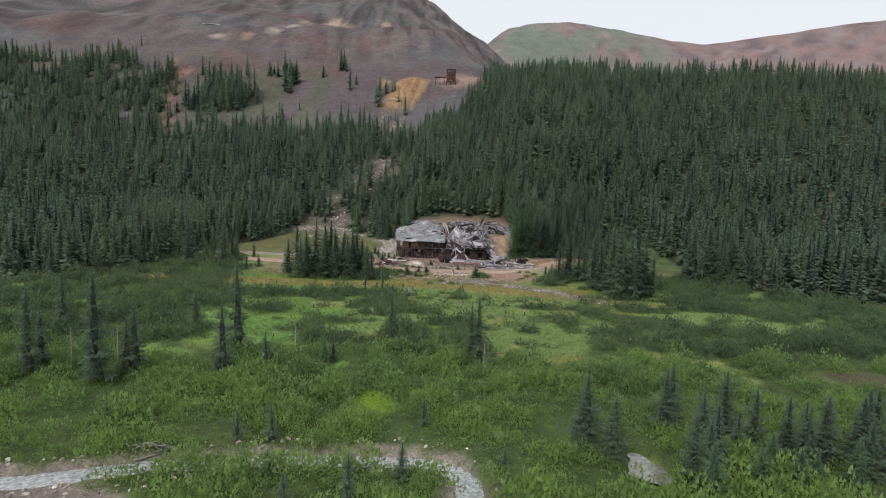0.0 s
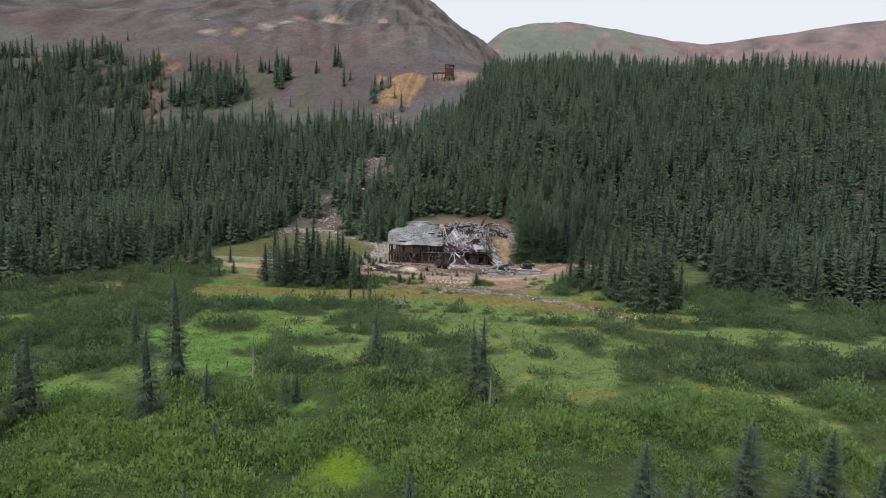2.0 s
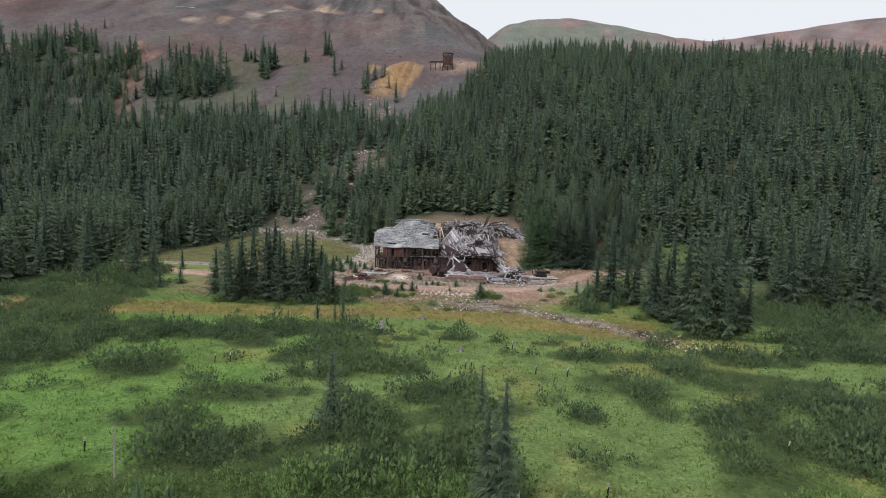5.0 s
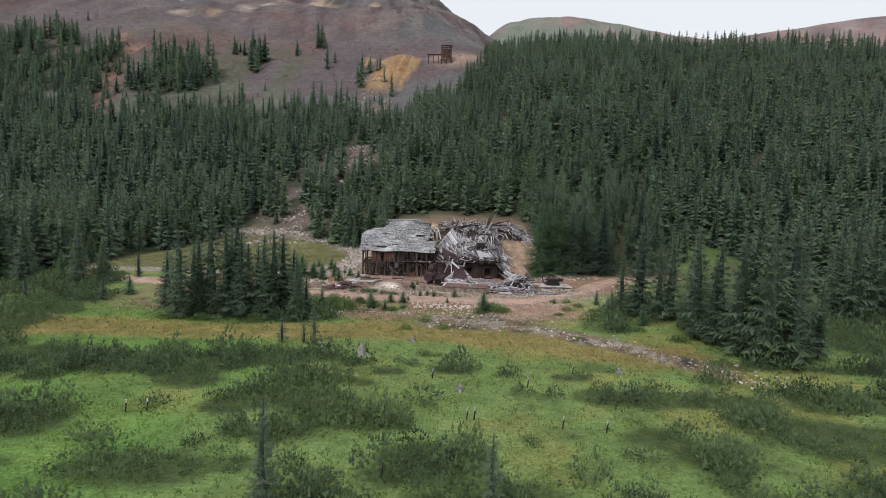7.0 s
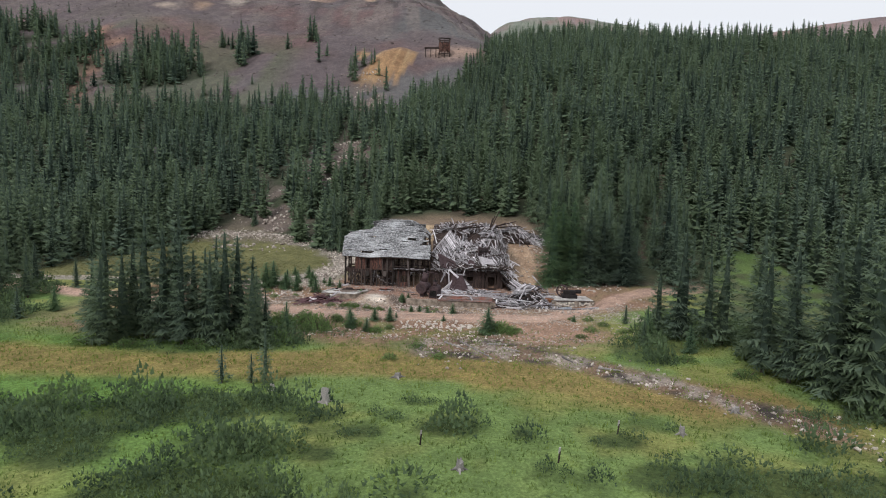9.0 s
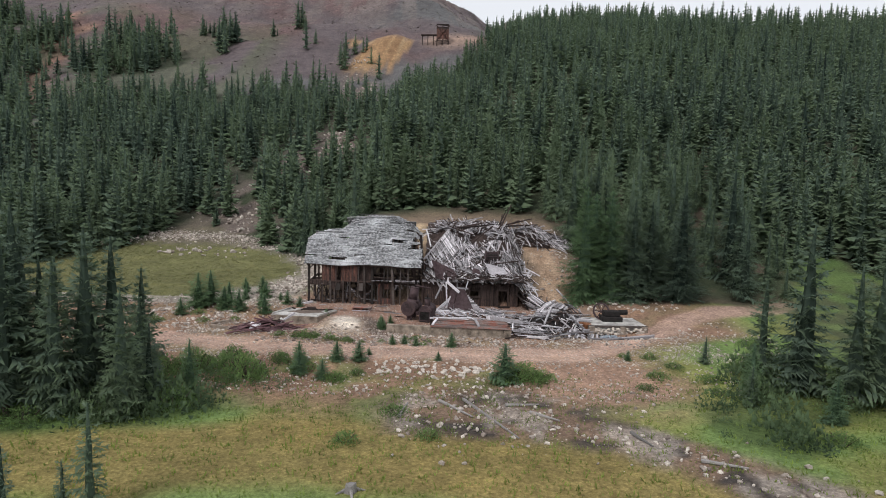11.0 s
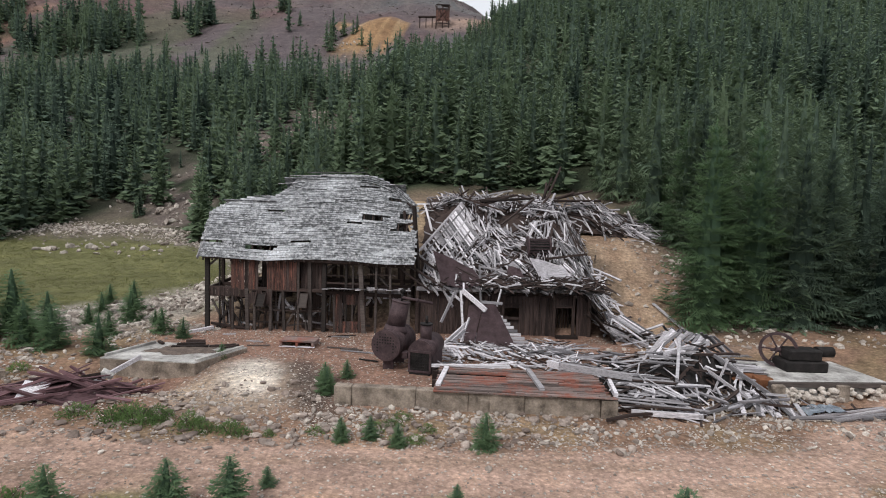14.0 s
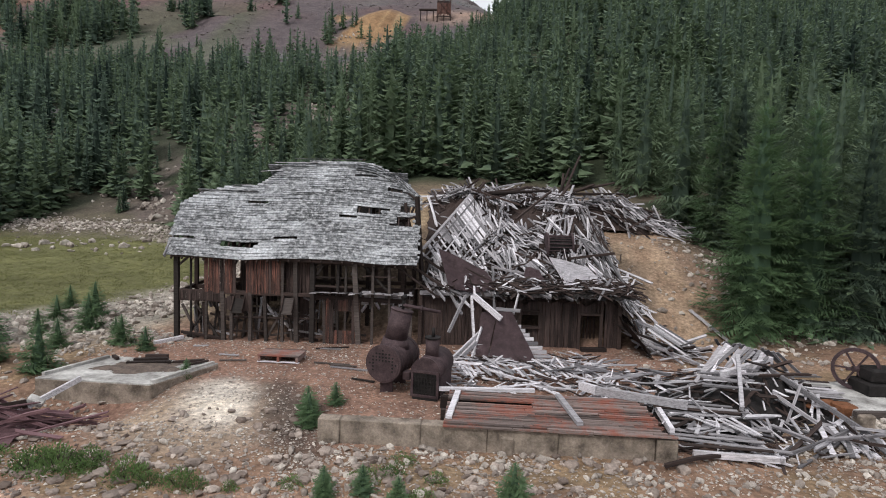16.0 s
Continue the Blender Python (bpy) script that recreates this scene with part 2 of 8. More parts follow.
# ---- the lie of the land ----
LEFT_Y = [-600, 30, 45, 55, 95, 118, 126, 131, 136, 141, 150, 170, 185, 195, 210, 226, 250, 285, 320, 350, 430, 510, 650, 800, 1000]
LEFT_Z = [-0.8, -1.2, -0.9, -0.6, -0.45, -0.7, -0.8, -0.5, -0.4, -0.1, 0.2, 0.8, 2.2, 4.6, 10, 18, 27, 40, 60, 80, 121, 152, 212, 275, 285]
MID_Y = [-600, 30, 45, 55, 95, 118, 126, 130, 135, 137.6, 140, 150, 152, 158, 168, 187, 207, 235, 285, 320, 350, 430, 510, 650, 800, 1000]
MID_Z = [-0.8, -1.2, -0.9, -0.6, -0.45, -0.9, -1.15, -0.55, -0.5, -0.3, 0.0, 0.1, 1.4, 4.8, 7.2, 11, 20, 31, 46, 60, 80, 121, 152, 212, 275, 285]
RIGHT_Y = [-600, 30, 45, 55, 95, 125, 140, 150, 165, 180, 207, 235, 300, 335, 360, 400, 434, 520, 850]
RIGHT_Z = [-0.8, -1.0, -0.8, -0.6, -0.4, 0.0, 0.5, 1.4, 6, 12, 26, 40, 72, 84, 86, 79, 75, 78, 110]
CREST_X = [-1600, 0, 73, 153, 233, 325, 419, 500, 580, 693, 805, 900, 1700]
CREST_Z = [300, 305, 322, 343, 350, 338, 322, 315, 327, 347, 367, 380, 430]
CREEK_X = [-90, -45, -28, -20, -13, -8, -3, 0.6, 2.2, 2.3, 2.0, 1.2]
CREEK_Y = [31, 34, 36.2, 39.2, 40.3, 40.8, 41, 40.6, 38.5, 35, 30, 20]


def creek_distance(x, y):
    best = np.full(np.shape(x), 1e9)
    for x0, y0, x1, y1 in zip(CREEK_X, CREEK_Y, CREEK_X[1:], CREEK_Y[1:]):
        dx, dy = x1 - x0, y1 - y0
        s = np.clip(((x - x0) * dx + (y - y0) * dy) / (dx * dx + dy * dy), 0, 1)
        best = np.minimum(best, np.hypot(x - x0 - s * dx, y - y0 - s * dy))
    return best


def pond(x, y):
    """Below 1 inside one of the ponds."""
    return np.minimum(np.hypot((x - 15.6) / 1.5, (y - 41.2) / 2.3), np.minimum(np.hypot((x - 4.4) / 1.5, (y - 46.2) / 0.9), np.hypot((x - 13.4) / 0.7, (y - 64.4) / 0.7)))


def road_distance(x, y):
    """Distance from the middle of the dirt road."""
    mid = np.interp(x, [-80, -45, -20, -10, 6, 14, 20, 30, 45, 60], [150, 139, 134, 132.2, 131.8, 132.4, 136.5, 144.5, 149, 150])
    return np.abs(y - mid)


def height(x, y):
    x, y = np.asarray(x, float), np.asarray(y, float)
    zl, zm, zr = np.interp(y, LEFT_Y, LEFT_Z), np.interp(y, MID_Y, MID_Z), np.interp(y, RIGHT_Y, RIGHT_Z)
    z = zl + (zm - zl) * smooth(-15, -7, x)
    zr = zr - 5 * smooth(255, 315, y) * (1 - smooth(25, 75, x)) * (1 - smooth(400, 450, y))
    up = smooth(330, 530, y)
    a, w = 11 + (-64 - 11) * up, 20 + 225 * up
    z = z + (zr - z) * smooth(a, a + w, x)
    far = smooth(780, 1230, y) * (1 - smooth(1300, 1900, y)) * smooth(-60, 120, x)
    z = z + (np.interp(x, CREST_X, CREST_Z) - z) * far
    # relief grows with distance from the valley floor
    z = z + (fbm(x / 3.2, y / 3.2, 3) - 0.5) * (0.25 + 0.35 * smooth(150, 200, y)) * (1 - 0.75 * np.exp(-(road_distance(x, y) / 3) ** 2))
    z = z + (fbm(x / 22, y / 22, 5) - 0.5) * (0.5 + 5 * smooth(170, 260, y))
    z = z + (fbm(x / 90, y / 90, 9) - 0.5) * 26 * smooth(260, 420, y) * (1 - 0.9 * far)
    gully = np.abs(fbm(x / 60 + 0.15 * fbm(x / 30, y / 30, 2), y / 260, 21) - 0.5)
    z = z + (gully - 0.12) * 26 * smooth(420, 620, y) * (1 - 0.9 * far)
    z = z + (np.abs(fbm(x / 55 + y / 160, y / 220, 111) - 0.5) - 0.12) * 110 * far * (1 - smooth(1100, 1200, y)) * smooth(850, 950, y) * smooth(380, 470, x)
    # level pad at the mill, creek bed and ponds
    pad = smooth(-13.5, -11, x) * (1 - smooth(9.5, 12.5, x)) * smooth(139.2, 141, y) * (1 - smooth(149, 151, y))
    z = z + (0.05 - z) * pad * 0.85
    z = z - 0.5 * smooth(15.6, 17, x) * (1 - smooth(22.6, 24, x)) * smooth(136.6, 138, y) * (1 - smooth(139.6, 140.3, y))
    z = z - 0.25 * smooth(15.6, 17, x) * (1 - smooth(22.6, 24, x)) * smooth(139.6, 140.3, y) * (1 - smooth(143.4, 144.4, y))
    c = creek_distance(x, y)
    z = z - 0.9 * (1 - smooth(0.7, 1.6, c)) * (y < 60)
    z = z - 0.7 * (1 - smooth(1.1, 1.7, pond(x, y)))
    # loose tailings mound above the wreck and the white spill before the slab
    z = z + 1.4 * np.exp(-((x - 0.5) / 5) ** 2 - ((y - 166) / 3.5) ** 2)
    z = z + 5 * np.exp(-((x + 20 + 0.27 * np.maximum(0, 349 - y)) / 9) ** 2 - (np.maximum(0, 346 - y) / 16) ** 2 - (np.maximum(0, y - 350) / 5) ** 2)
    z = z - 1.0 * np.exp(-((x + 11.8) / 3.0) ** 2 - ((y - 139.9) / 1.5) ** 2)
    return z


def forest_edge(x):
    """The y at which the woods begin."""
    return np.interp(x, [-400, -120, -80, -70, -64, -58, -45, -35, -25, -16, -8, 0, 10, 14, 18, 19.8, 22, 26, 31, 36, 43, 49, 55, 60, 64, 78, 110, 300],
                     [100, 100, 98, 104, 135, 158, 199, 192, 181, 173, 172, 177, 178, 177, 173, 164, 153, 150, 147, 147, 149, 160, 160, 140, 112, 104, 92, 80])


CHUTE_Y, CHUTE_X = [196, 205, 222, 236, 267, 312], [-36, -38, -34, -26, -21, -30]
TREE_CLUMPS = ((-127, 315, 15, 10), (-111, 320, 11, 14), (-125, 333, 10, 12), (-105, 362, 7, 6), (-97, 362, 5, 6), (-72, 356, 2.5, 2), (-63, 362, 3, 2), (-161, 332, 11, 13),
               (-176, 330, 9, 8), (-202, 347, 26, 10), (-193, 379, 2.5, 2.5), (-118, 350, 3, 3), (-88, 345, 2, 2), (-135, 350, 2.5, 3), (-260, 360, 20, 9))


def tree_line(x):
    return np.interp(x, [-420, -250, -200, -172, -150, -141, -132, -124, -106, -97, -74, -54, -41, -30, -18, -10, -4, 6, 16, 24, 34, 60, 400],
                     [385, 344, 338, 326, 318, 306, 280, 284, 288, 294, 296, 294, 296, 286, 285, 294, 303, 316, 334, 362, 440, 430, 430])


def wooded(x, y):
    """How dense the wood is, 0 to 1."""
    d = smooth(0, 3, y - forest_edge(x))
    d = d * (1 - smooth(-6, 8, y - tree_line(x) + 18 * (fbm(x / 14, y / 14, 31) - 0.5)))
    gap = fbm(x / 16, y / 20, 41)
    left = 1 - smooth(-8, 12, x)
    d = d * (1 - left * 0.7 * smooth(0.66, 0.74, gap))
    # stony chute above the left field
    chute = np.exp(-((x - np.interp(y, CHUTE_Y, CHUTE_X)) / 8) ** 2) * (y < 335)
    d = d * (1 - 0.9 * chute * smooth(0.40, 0.52, fbm(x / 5, y / 6, 44)))
    # red gully and clumps above the tree line
    d = d * (1 - 0.8 * np.exp(-((x - np.interp(y, [270, 346], [-131, -160])) / 3) ** 2) * (y > 280))
    for cx, cy, rx, ry in TREE_CLUMPS:
        d = np.maximum(d, 0.95 * (np.hypot((x - cx) / rx, (y - cy) / ry) + 0.5 * (fbm(x / 5, y / 5, 47) - 0.5) < 1))
    loose = smooth(0.52, 0.64, fbm(x / 9, y / 12, 48)) * (y > 260) * (y < 345) * (x < -20) * (x > -150)
    return np.maximum(d, 0.22 * loose)


MEADOWS = ((38, 91, 11, 3.5), (50, 86, 8, 2.6), (-6, 50.5, 1.8, 3.4), (33, 99, 9, 3), (-33, 63, 6, 2.5), (12, 73, 6, 4), (-24, 70, 7, 6), (34, 107, 12, 4))
LEFT_CLUMPS = ((-35.4, 100.1, 4.4, 3.3), (-28.2, 99.7, 3.6, 2.7), (-24.8, 98.9, 3.5, 2.6), (-20.1, 97.0, 2.6, 2.0), (-17.3, 100.2, 2.5, 1.9), (-13.5, 101.9, 2.8, 2.1), (-10.9, 103.4, 2.3, 1.7), (-18.3, 94.7, 1.9, 1.4), (-6.6, 101.6, 1.7, 1.2), (-4.7, 95.8, 0.9, 0.8), (-2.6, 99.1, 1.1, 0.8), (-0.5, 105.9, 1.2, 0.9),
               (-12.9, 89.9, 1.8, 1.4), (-10.7, 91.4, 2.3, 1.7), (-7.8, 90.3, 2.3, 1.8), (-5.0, 88.2, 2.1, 1.6), (-2.4, 87.9, 1.3, 1.0), (-9.2, 96.2, 2.0, 1.5), (-25.5, 86.4, 2.9, 2.2), (-16.1, 80.6, 2.4, 1.8), (-13.6, 80.5, 2.3, 1.7), (-11.2, 86.1, 1.2, 0.9), (-8.5, 86.1, 1.8, 1.3))
RIGHT_CLUMPS = ((2.9, 100.1, 1.7, 1.3), (0.4, 104.6, 1.2, 0.9), (0.9, 91.5, 0.6, 0.8), (7.3, 99.3, 0.6, 0.8), (12.4, 107.9, 1.4, 1.0), (12.8, 98.4, 1.3, 1.0), (14.4, 93.4, 2.0, 1.5), (17.5, 93.1, 2.5, 1.8), (20.8, 93.2, 2.1, 1.6), (24.4, 92.7, 2.2, 1.6), (15.6, 86.0, 1.7, 1.3), (16.8, 83.7, 1.0, 0.8),
                (17.9, 82.5, 1.2, 0.9), (23.8, 89.1, 2.0, 1.5), (25.5, 87.5, 2.5, 1.9), (28.5, 87.8, 2.6, 1.9), (31.4, 87.2, 2.5, 1.9), (31.2, 92.9, 2.2, 1.6), (34.9, 93.4, 2.3, 1.7), (12.2, 77.7, 1.1, 0.8), (17.6, 79.4, 0.6, 0.8))
NEAR_CLUMPS = ((1.2, 82.5, 2.3, 1.7), (6.4, 78.9, 1.5, 1.1), (-1.1, 80.6, 1.5, 1.1), (-5.1, 77.4, 2.1, 1.6), (-2.5, 76.6, 2.1, 1.6), (0.6, 77.3, 1.9, 1.4), (-18.1, 75.8, 1.8, 1.4), (-20.1, 75.2, 1.5, 1.1), (4.2, 78.3, 1.4, 1.0), (-10.2, 81.3, 1.1, 0.9), (-30.2, 95.0, 1.2, 0.9), (-19.7, 84.3, 0.6, 0.8), (-0.7, 82.0, 0.4, 0.8))


def shrubby(x, y):
    """How dense the willows are on the valley floor, 0 to 1."""
    n = fbm(x / 5.5, y / 5.5, 51)
    d = smooth(0.24 - 0.08 * (y < 46), 0.36 - 0.08 * (y < 46), n) * np.ones_like(x)
    open_ = np.zeros_like(x)
    for cx, cy, rx, ry in MEADOWS:
        open_ = np.maximum(open_, 1 - smooth(0.75, 1.2, np.hypot((x - cx) / rx, (y - cy) / ry) + 0.5 * (n - 0.5)))
    # the wide sedge meadow in the middle of the valley
    edge = 13 * (n - 0.5)
    open_ = np.maximum(open_, smooth(-1.5, 1.5, y + 0.7 * edge - 75 + 10 * smooth(3, 8, x) - 0.5 * np.maximum(0, x - 19)) * (1 - smooth(111, 114, y)) * smooth(-37, -33, x + edge) * (1 - smooth(21, 25, x + edge - 0.25 * (y - 85))))
    d = d * (1 - open_)
    d = np.maximum(d, 0.5 * open_ * smooth(0.64, 0.72, fbm(x / 2.6, y / 2.6, 57)))
    for cx, cy, rx, ry in LEFT_CLUMPS + RIGHT_CLUMPS + NEAR_CLUMPS:
        d = np.maximum(d, 0.95 * (1 - smooth(0.95, 1.5, np.hypot((x - cx) / rx, (y - cy) / ry) + 0.8 * (n - 0.5))))
    yard = smooth(103, 107, y) * (1 - smooth(36, 44, np.abs(x + 2)))
    d = d * (1 - yard) * (1 - 0.9 * (1 - smooth(0.7, 1.2, np.hypot((x - 47) / 6, (y - 62) / 3.2))))
    for cx, cy, rx, ry in ((-16, 120.5, 7, 4.0), (-11, 124.5, 4.5, 2.2), (-22, 116.5, 6, 2.0), (-24, 126.5, 8, 2.0), (26, 124, 4, 6), (32, 130, 6, 8), (21, 118, 3, 4), (24, 136, 3, 3)):
        d = np.maximum(d, 0.8 * (1 - smooth(0.7, 1.2, np.hypot((x - cx) / rx, (y - cy) / ry) + 0.9 * (n - 0.5))))
    d = d * (1 - smooth(126, 134, y) * smooth(-52, -44, x)) * (1 - smooth(140, 146, y) * (1 - 0.8 * smooth(36, 40, x))) * smooth(1.0, 1.8, creek_distance(x, y) + 2.2 * np.exp(-((x + 14) / 3.6) ** 4)) * smooth(0.9, 1.3, pond(x, y))
    bar_ = np.exp(-((x + 26) / 8) ** 2 - ((y - 33.5) / 3) ** 2)
    return d * (1 - smooth(0.3, 0.6, bar_))


def zone_colours(x, y):
    """Base colour of the ground: grass, soil, road, scree."""
    def mix(c, col, f):
        return c + (np.array(col) - c) * np.clip(f, 0, 1)[..., None]
    n1, n2, n3 = fbm(x / 7, y / 7, 61), fbm(x / 2.1, y / 2.1, 63), fbm(x / 30, y / 30, 65)
    c = np.zeros(x.shape + (3,)) + np.array((0.146, 0.214, 0.072))
    c = mix(c, (0.198, 0.215, 0.072), smooth(0.48, 0.66, n1))
    c = mix(c, (0.112, 0.212, 0.052), smooth(0.5, 0.65, n3) * 0.8)
    c = mix(c, (0.058, 0.084, 0.032), shrubby(x, y) * 0.95)
    c = mix(c, (0.16, 0.25, 0.03), 1 - smooth(0.7, 1.3, np.hypot((x + 6) / 1.8, (y - 50.5) / 3.4)))
    # straw-coloured sedge along the meadow's upper edge
    band = np.exp(-((y - np.interp(x, [-60, -20, 0, 10, 40], [111, 111.5, 115, 112, 98])) / 5.0) ** 2) * (1 - smooth(26, 32, x))
    c = mix(c, (0.25, 0.185, 0.075), smooth(0.25, 0.75, band + 0.7 * (n1 - 0.5)) * 0.85)
    # stony scrub slope below the road and the mill yard
    yard = smooth(118, 124, y + 4 * (n1 - 0.5)) * smooth(-46, -33, x) * (1 - smooth(17, 23, x + 4 * (n1 - 0.5) - 11 * smooth(133, 138, y))) * (1 - smooth(150, 156, y))
    c = mix(c, (0.275, 0.172, 0.124), yard * (1 - (0.55 - 0.4 * smooth(129, 133, y)) * smooth(0.50, 0.62, n2)) * 0.97)
    c = mix(c, (0.272, 0.164, 0.124), smooth(136, 138, y) * (1 - smooth(12, 14, np.abs(x))) * (1 - smooth(151, 152.5, y)))
    # dark damp soil and red gravel of the washed-out dump
    wash = 1 - smooth(0.7, 1.25, np.hypot((x - 6) / 7, (y - 120.5) / 4.5) + 0.9 * (n1 - 0.5))
    wash = np.maximum(wash, 1 - smooth(0.6, 1.3, np.abs(y - np.interp(x, [6, 14, 24, 30], [121, 116.5, 104, 98])) / 3.2 + 0.9 * (n1 - 0.5)) - 2 * (x < 5) - 2 * (x > 28))
    c = mix(c, (0.21, 0.145, 0.105), wash)
    c = mix(c, (0.07, 0.06, 0.055), wash * smooth(0.50, 0.60, n2))
    c = mix(c, (0.36, 0.31, 0.27), wash * smooth(0.56, 0.64, fbm(x / 1.4, y / 3, 69)) * 0.8)
    red = np.exp(-((x - 14) / 7) ** 2 - ((y - 126) / 4) ** 2)
    c = mix(c, (0.29, 0.19, 0.14), smooth(0.3, 0.6, red + 0.4 * (n2 - 0.5)))
    # the dirt road
    rd = road_distance(x, y)
    c = mix(c, (0.46, 0.315, 0.25), (1 - smooth(1.3, 2.3, rd + 1.1 * (n2 - 0.5))) * (x > -60) * (x < 42))
    c = mix(c, (0.30, 0.21, 0.15), 0.5 * np.exp(-((rd - 0.8) / 0.25) ** 2) * (x > -30) * (x < 30))
    # white spill
    c = mix(c, (0.41, 0.315, 0.235), (1 - smooth(0.6, 1.15, np.hypot((x + 6.6) / 3.2, (y - 138.9) / 3.4) + 0.7 * (n2 - 0.5))) * 0.9)
    c = mix(c, (0.66, 0.585, 0.51), 1 - smooth(0.5, 1.2, np.hypot((x + 6.3 + 0.25 * (y - 140)) / 1.5, (y - 140.0) / 2.5) + 0.8 * (n2 - 0.5)))
    c = mix(c, (0.075, 0.062, 0.055), (1 - smooth(0.5, 1.2, np.hypot((x + 3.4 + 0.3 * (y - 139)) / 1.5, (y - 139.5) / 3.6) + 0.8 * (n2 - 0.5))) * 0.85)
    c = mix(c, (0.29, 0.15, 0.11), (1 - smooth(0.6, 1.1, np.hypot((x + 0.4) / 2.2, (y - 138.3) / 0.9) + 0.8 * (n2 - 0.5))) * 0.8)
    # the grassy old pond on the left and its ring of stones
    fld = np.hypot((x + 42) / 27, (y - 165) / 24) + 0.2 * (n1 - 0.5)
    c = mix(c, (0.31, 0.28, 0.24), (1 - smooth(1.05, 1.3, fld)) * (y > 146) * (1 - smooth(-14, -11, x)))
    c = mix(c, (0.15, 0.148, 0.068), (1 - smooth(0.86, 0.97, fld)) * (y > 148.5 + 2 * n1))
    slope = smooth(149, 152, y) * smooth(-14, -11, x) * (1 - smooth(30, 40, x))
    c = mix(c, (0.20, 0.15, 0.11), slope)
    c = mix(c, (0.15, 0.13, 0.095), smooth(183, 188, y))
    c = mix(c, (0.10, 0.076, 0.06), smooth(147, 149, y + 3 * (n2 - 0.5)) * smooth(18.2, 20, x) * (1 - smooth(40, 46, x)) * (y < 170))
    # tailings behind the wreck and down its side
    tail = np.maximum(1 - smooth(0.7, 1.1, np.abs(x - np.interp(y, [146, 156, 164, 172], [17.3, 16.3, 14.2, 10])) / 2.4 + 0.8 * (n2 - 0.5)), 0) * smooth(144, 147, y) * (1 - smooth(166, 171, y))
    tail = np.maximum(tail, 1 - smooth(0.7, 1.1, np.hypot((x - 1) / 9, (y - 165) / 5) + 0.4 * (n2 - 0.5)))
    c = mix(c, (0.39, 0.262, 0.20), tail)
    c = mix(c, (0.41, 0.31, 0.20), tail * np.maximum(0.5 * smooth(0.56, 0.66, n1), 0.9 * (1 - smooth(13.0, 14.8, x + 2 * (n2 - 0.5)))))
    c = mix(c, (0.20, 0.145, 0.115), tail * smooth(16.4, 18.0, x + 2 * (n2 - 0.5)) * 0.8)
    c = mix(c, (0.27, 0.18, 0.125), tail * smooth(0.5, 0.6, fbm(x / 0.9, y / 2.4, 83)) * 0.7)
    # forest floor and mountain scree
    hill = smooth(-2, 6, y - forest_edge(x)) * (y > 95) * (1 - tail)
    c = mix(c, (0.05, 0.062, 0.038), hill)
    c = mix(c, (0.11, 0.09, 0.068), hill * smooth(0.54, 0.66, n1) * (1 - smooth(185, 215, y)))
    c = mix(c, (0.085, 0.098, 0.052), smooth(112, 122, y) * smooth(33, 38, x) * (1 - smooth(70, 80, x)) * (1 - smooth(-2, 3, y - forest_edge(x))) * (0.55 + 0.45 * smooth(0.4, 0.6, n2)))
    up = smooth(205, 235, y) * (1 - smooth(10, 40, x) * (1 - smooth(430, 470, y))) * (1 - 0.92 * (wooded(x, y) > 0.4) * (y < 345))
    s1, s2, s3 = fbm(x / 45, y / 60, 71), fbm(x / 14, y / 26, 73), fbm(x / 80, y / 50, 75)
    c = mix(c, (0.118, 0.097, 0.101), up)
    c = mix(c, (0.155, 0.100, 0.096), up * smooth(0.5, 0.65, s1) * 0.8)
    c = mix(c, (0.118, 0.118, 0.120), up * smooth(0.50, 0.60, s3) * 0.9)
    c = mix(c, (0.098, 0.108, 0.070), 0.75 * up * smooth(0.44, 0.56, s2 + 0.1 * np.exp(-((x + 112) / 22) ** 2)) * (1 - smooth(345, 400, y)) * (1 - smooth(-75, -60, x)) * 0.9)
    c = mix(c, (0.098, 0.09, 0.087), up * smooth(0.50, 0.62, s1) * smooth(480, 560, y))
    c = mix(c, (0.17, 0.138, 0.122), np.exp(-((x - np.interp(y, CHUTE_Y, CHUTE_X)) / 8) ** 2) * (y > 190) * (y < 335) * smooth(0.42, 0.54, fbm(x / 5, y / 6, 44)))
    c = mix(c, (0.21, 0.125, 0.10), np.exp(-((x - np.interp(y, [270, 346], [-131, -160])) / 3.5) ** 2) * (y > 275) * (y < 352) * 0.9)
    st = fbm(x / 5 + 0.02 * y, y / 45, 101)
    c = mix(c, (0.165, 0.14, 0.132), up * smooth(0.52, 0.64, st) * smooth(350, 430, y) * 0.75)
    c = mix(c, (0.055, 0.047, 0.046), up * smooth(0.46, 0.36, st) * smooth(380, 460, y) * 0.7)
    fan = (349 - y) / 33
    axis = -20 - 9 * fan
    streak = fbm((x - axis) / (1.5 + 1.8 * fan) / 1.1, y / 40, 77)
    dump = (1 - smooth(0.75, 1.05, np.abs(x - axis) / (9.5 + 0.5 * fan) + 0.5 * (n2 - 0.5))) * smooth(-0.08, 0.04, fan + 0.15 * (n2 - 0.5)) * (1 - smooth(0.72, 1.05, fan + 0.9 * (streak - 0.5)))
    dump = np.maximum(dump, 1 - smooth(0.6, 1.1, np.hypot((x + 37) / 4, (y - 349) / 6) + 0.8 * (n2 - 0.5)))
    c = mix(c, (0.33, 0.21, 0.115), dump)
    c = mix(c, (0.25, 0.15, 0.085), dump * smooth(0.50, 0.60, streak) * 0.85)
    c = mix(c, (0.38, 0.265, 0.155), dump * smooth(0.48, 0.36, streak) * 0.8)
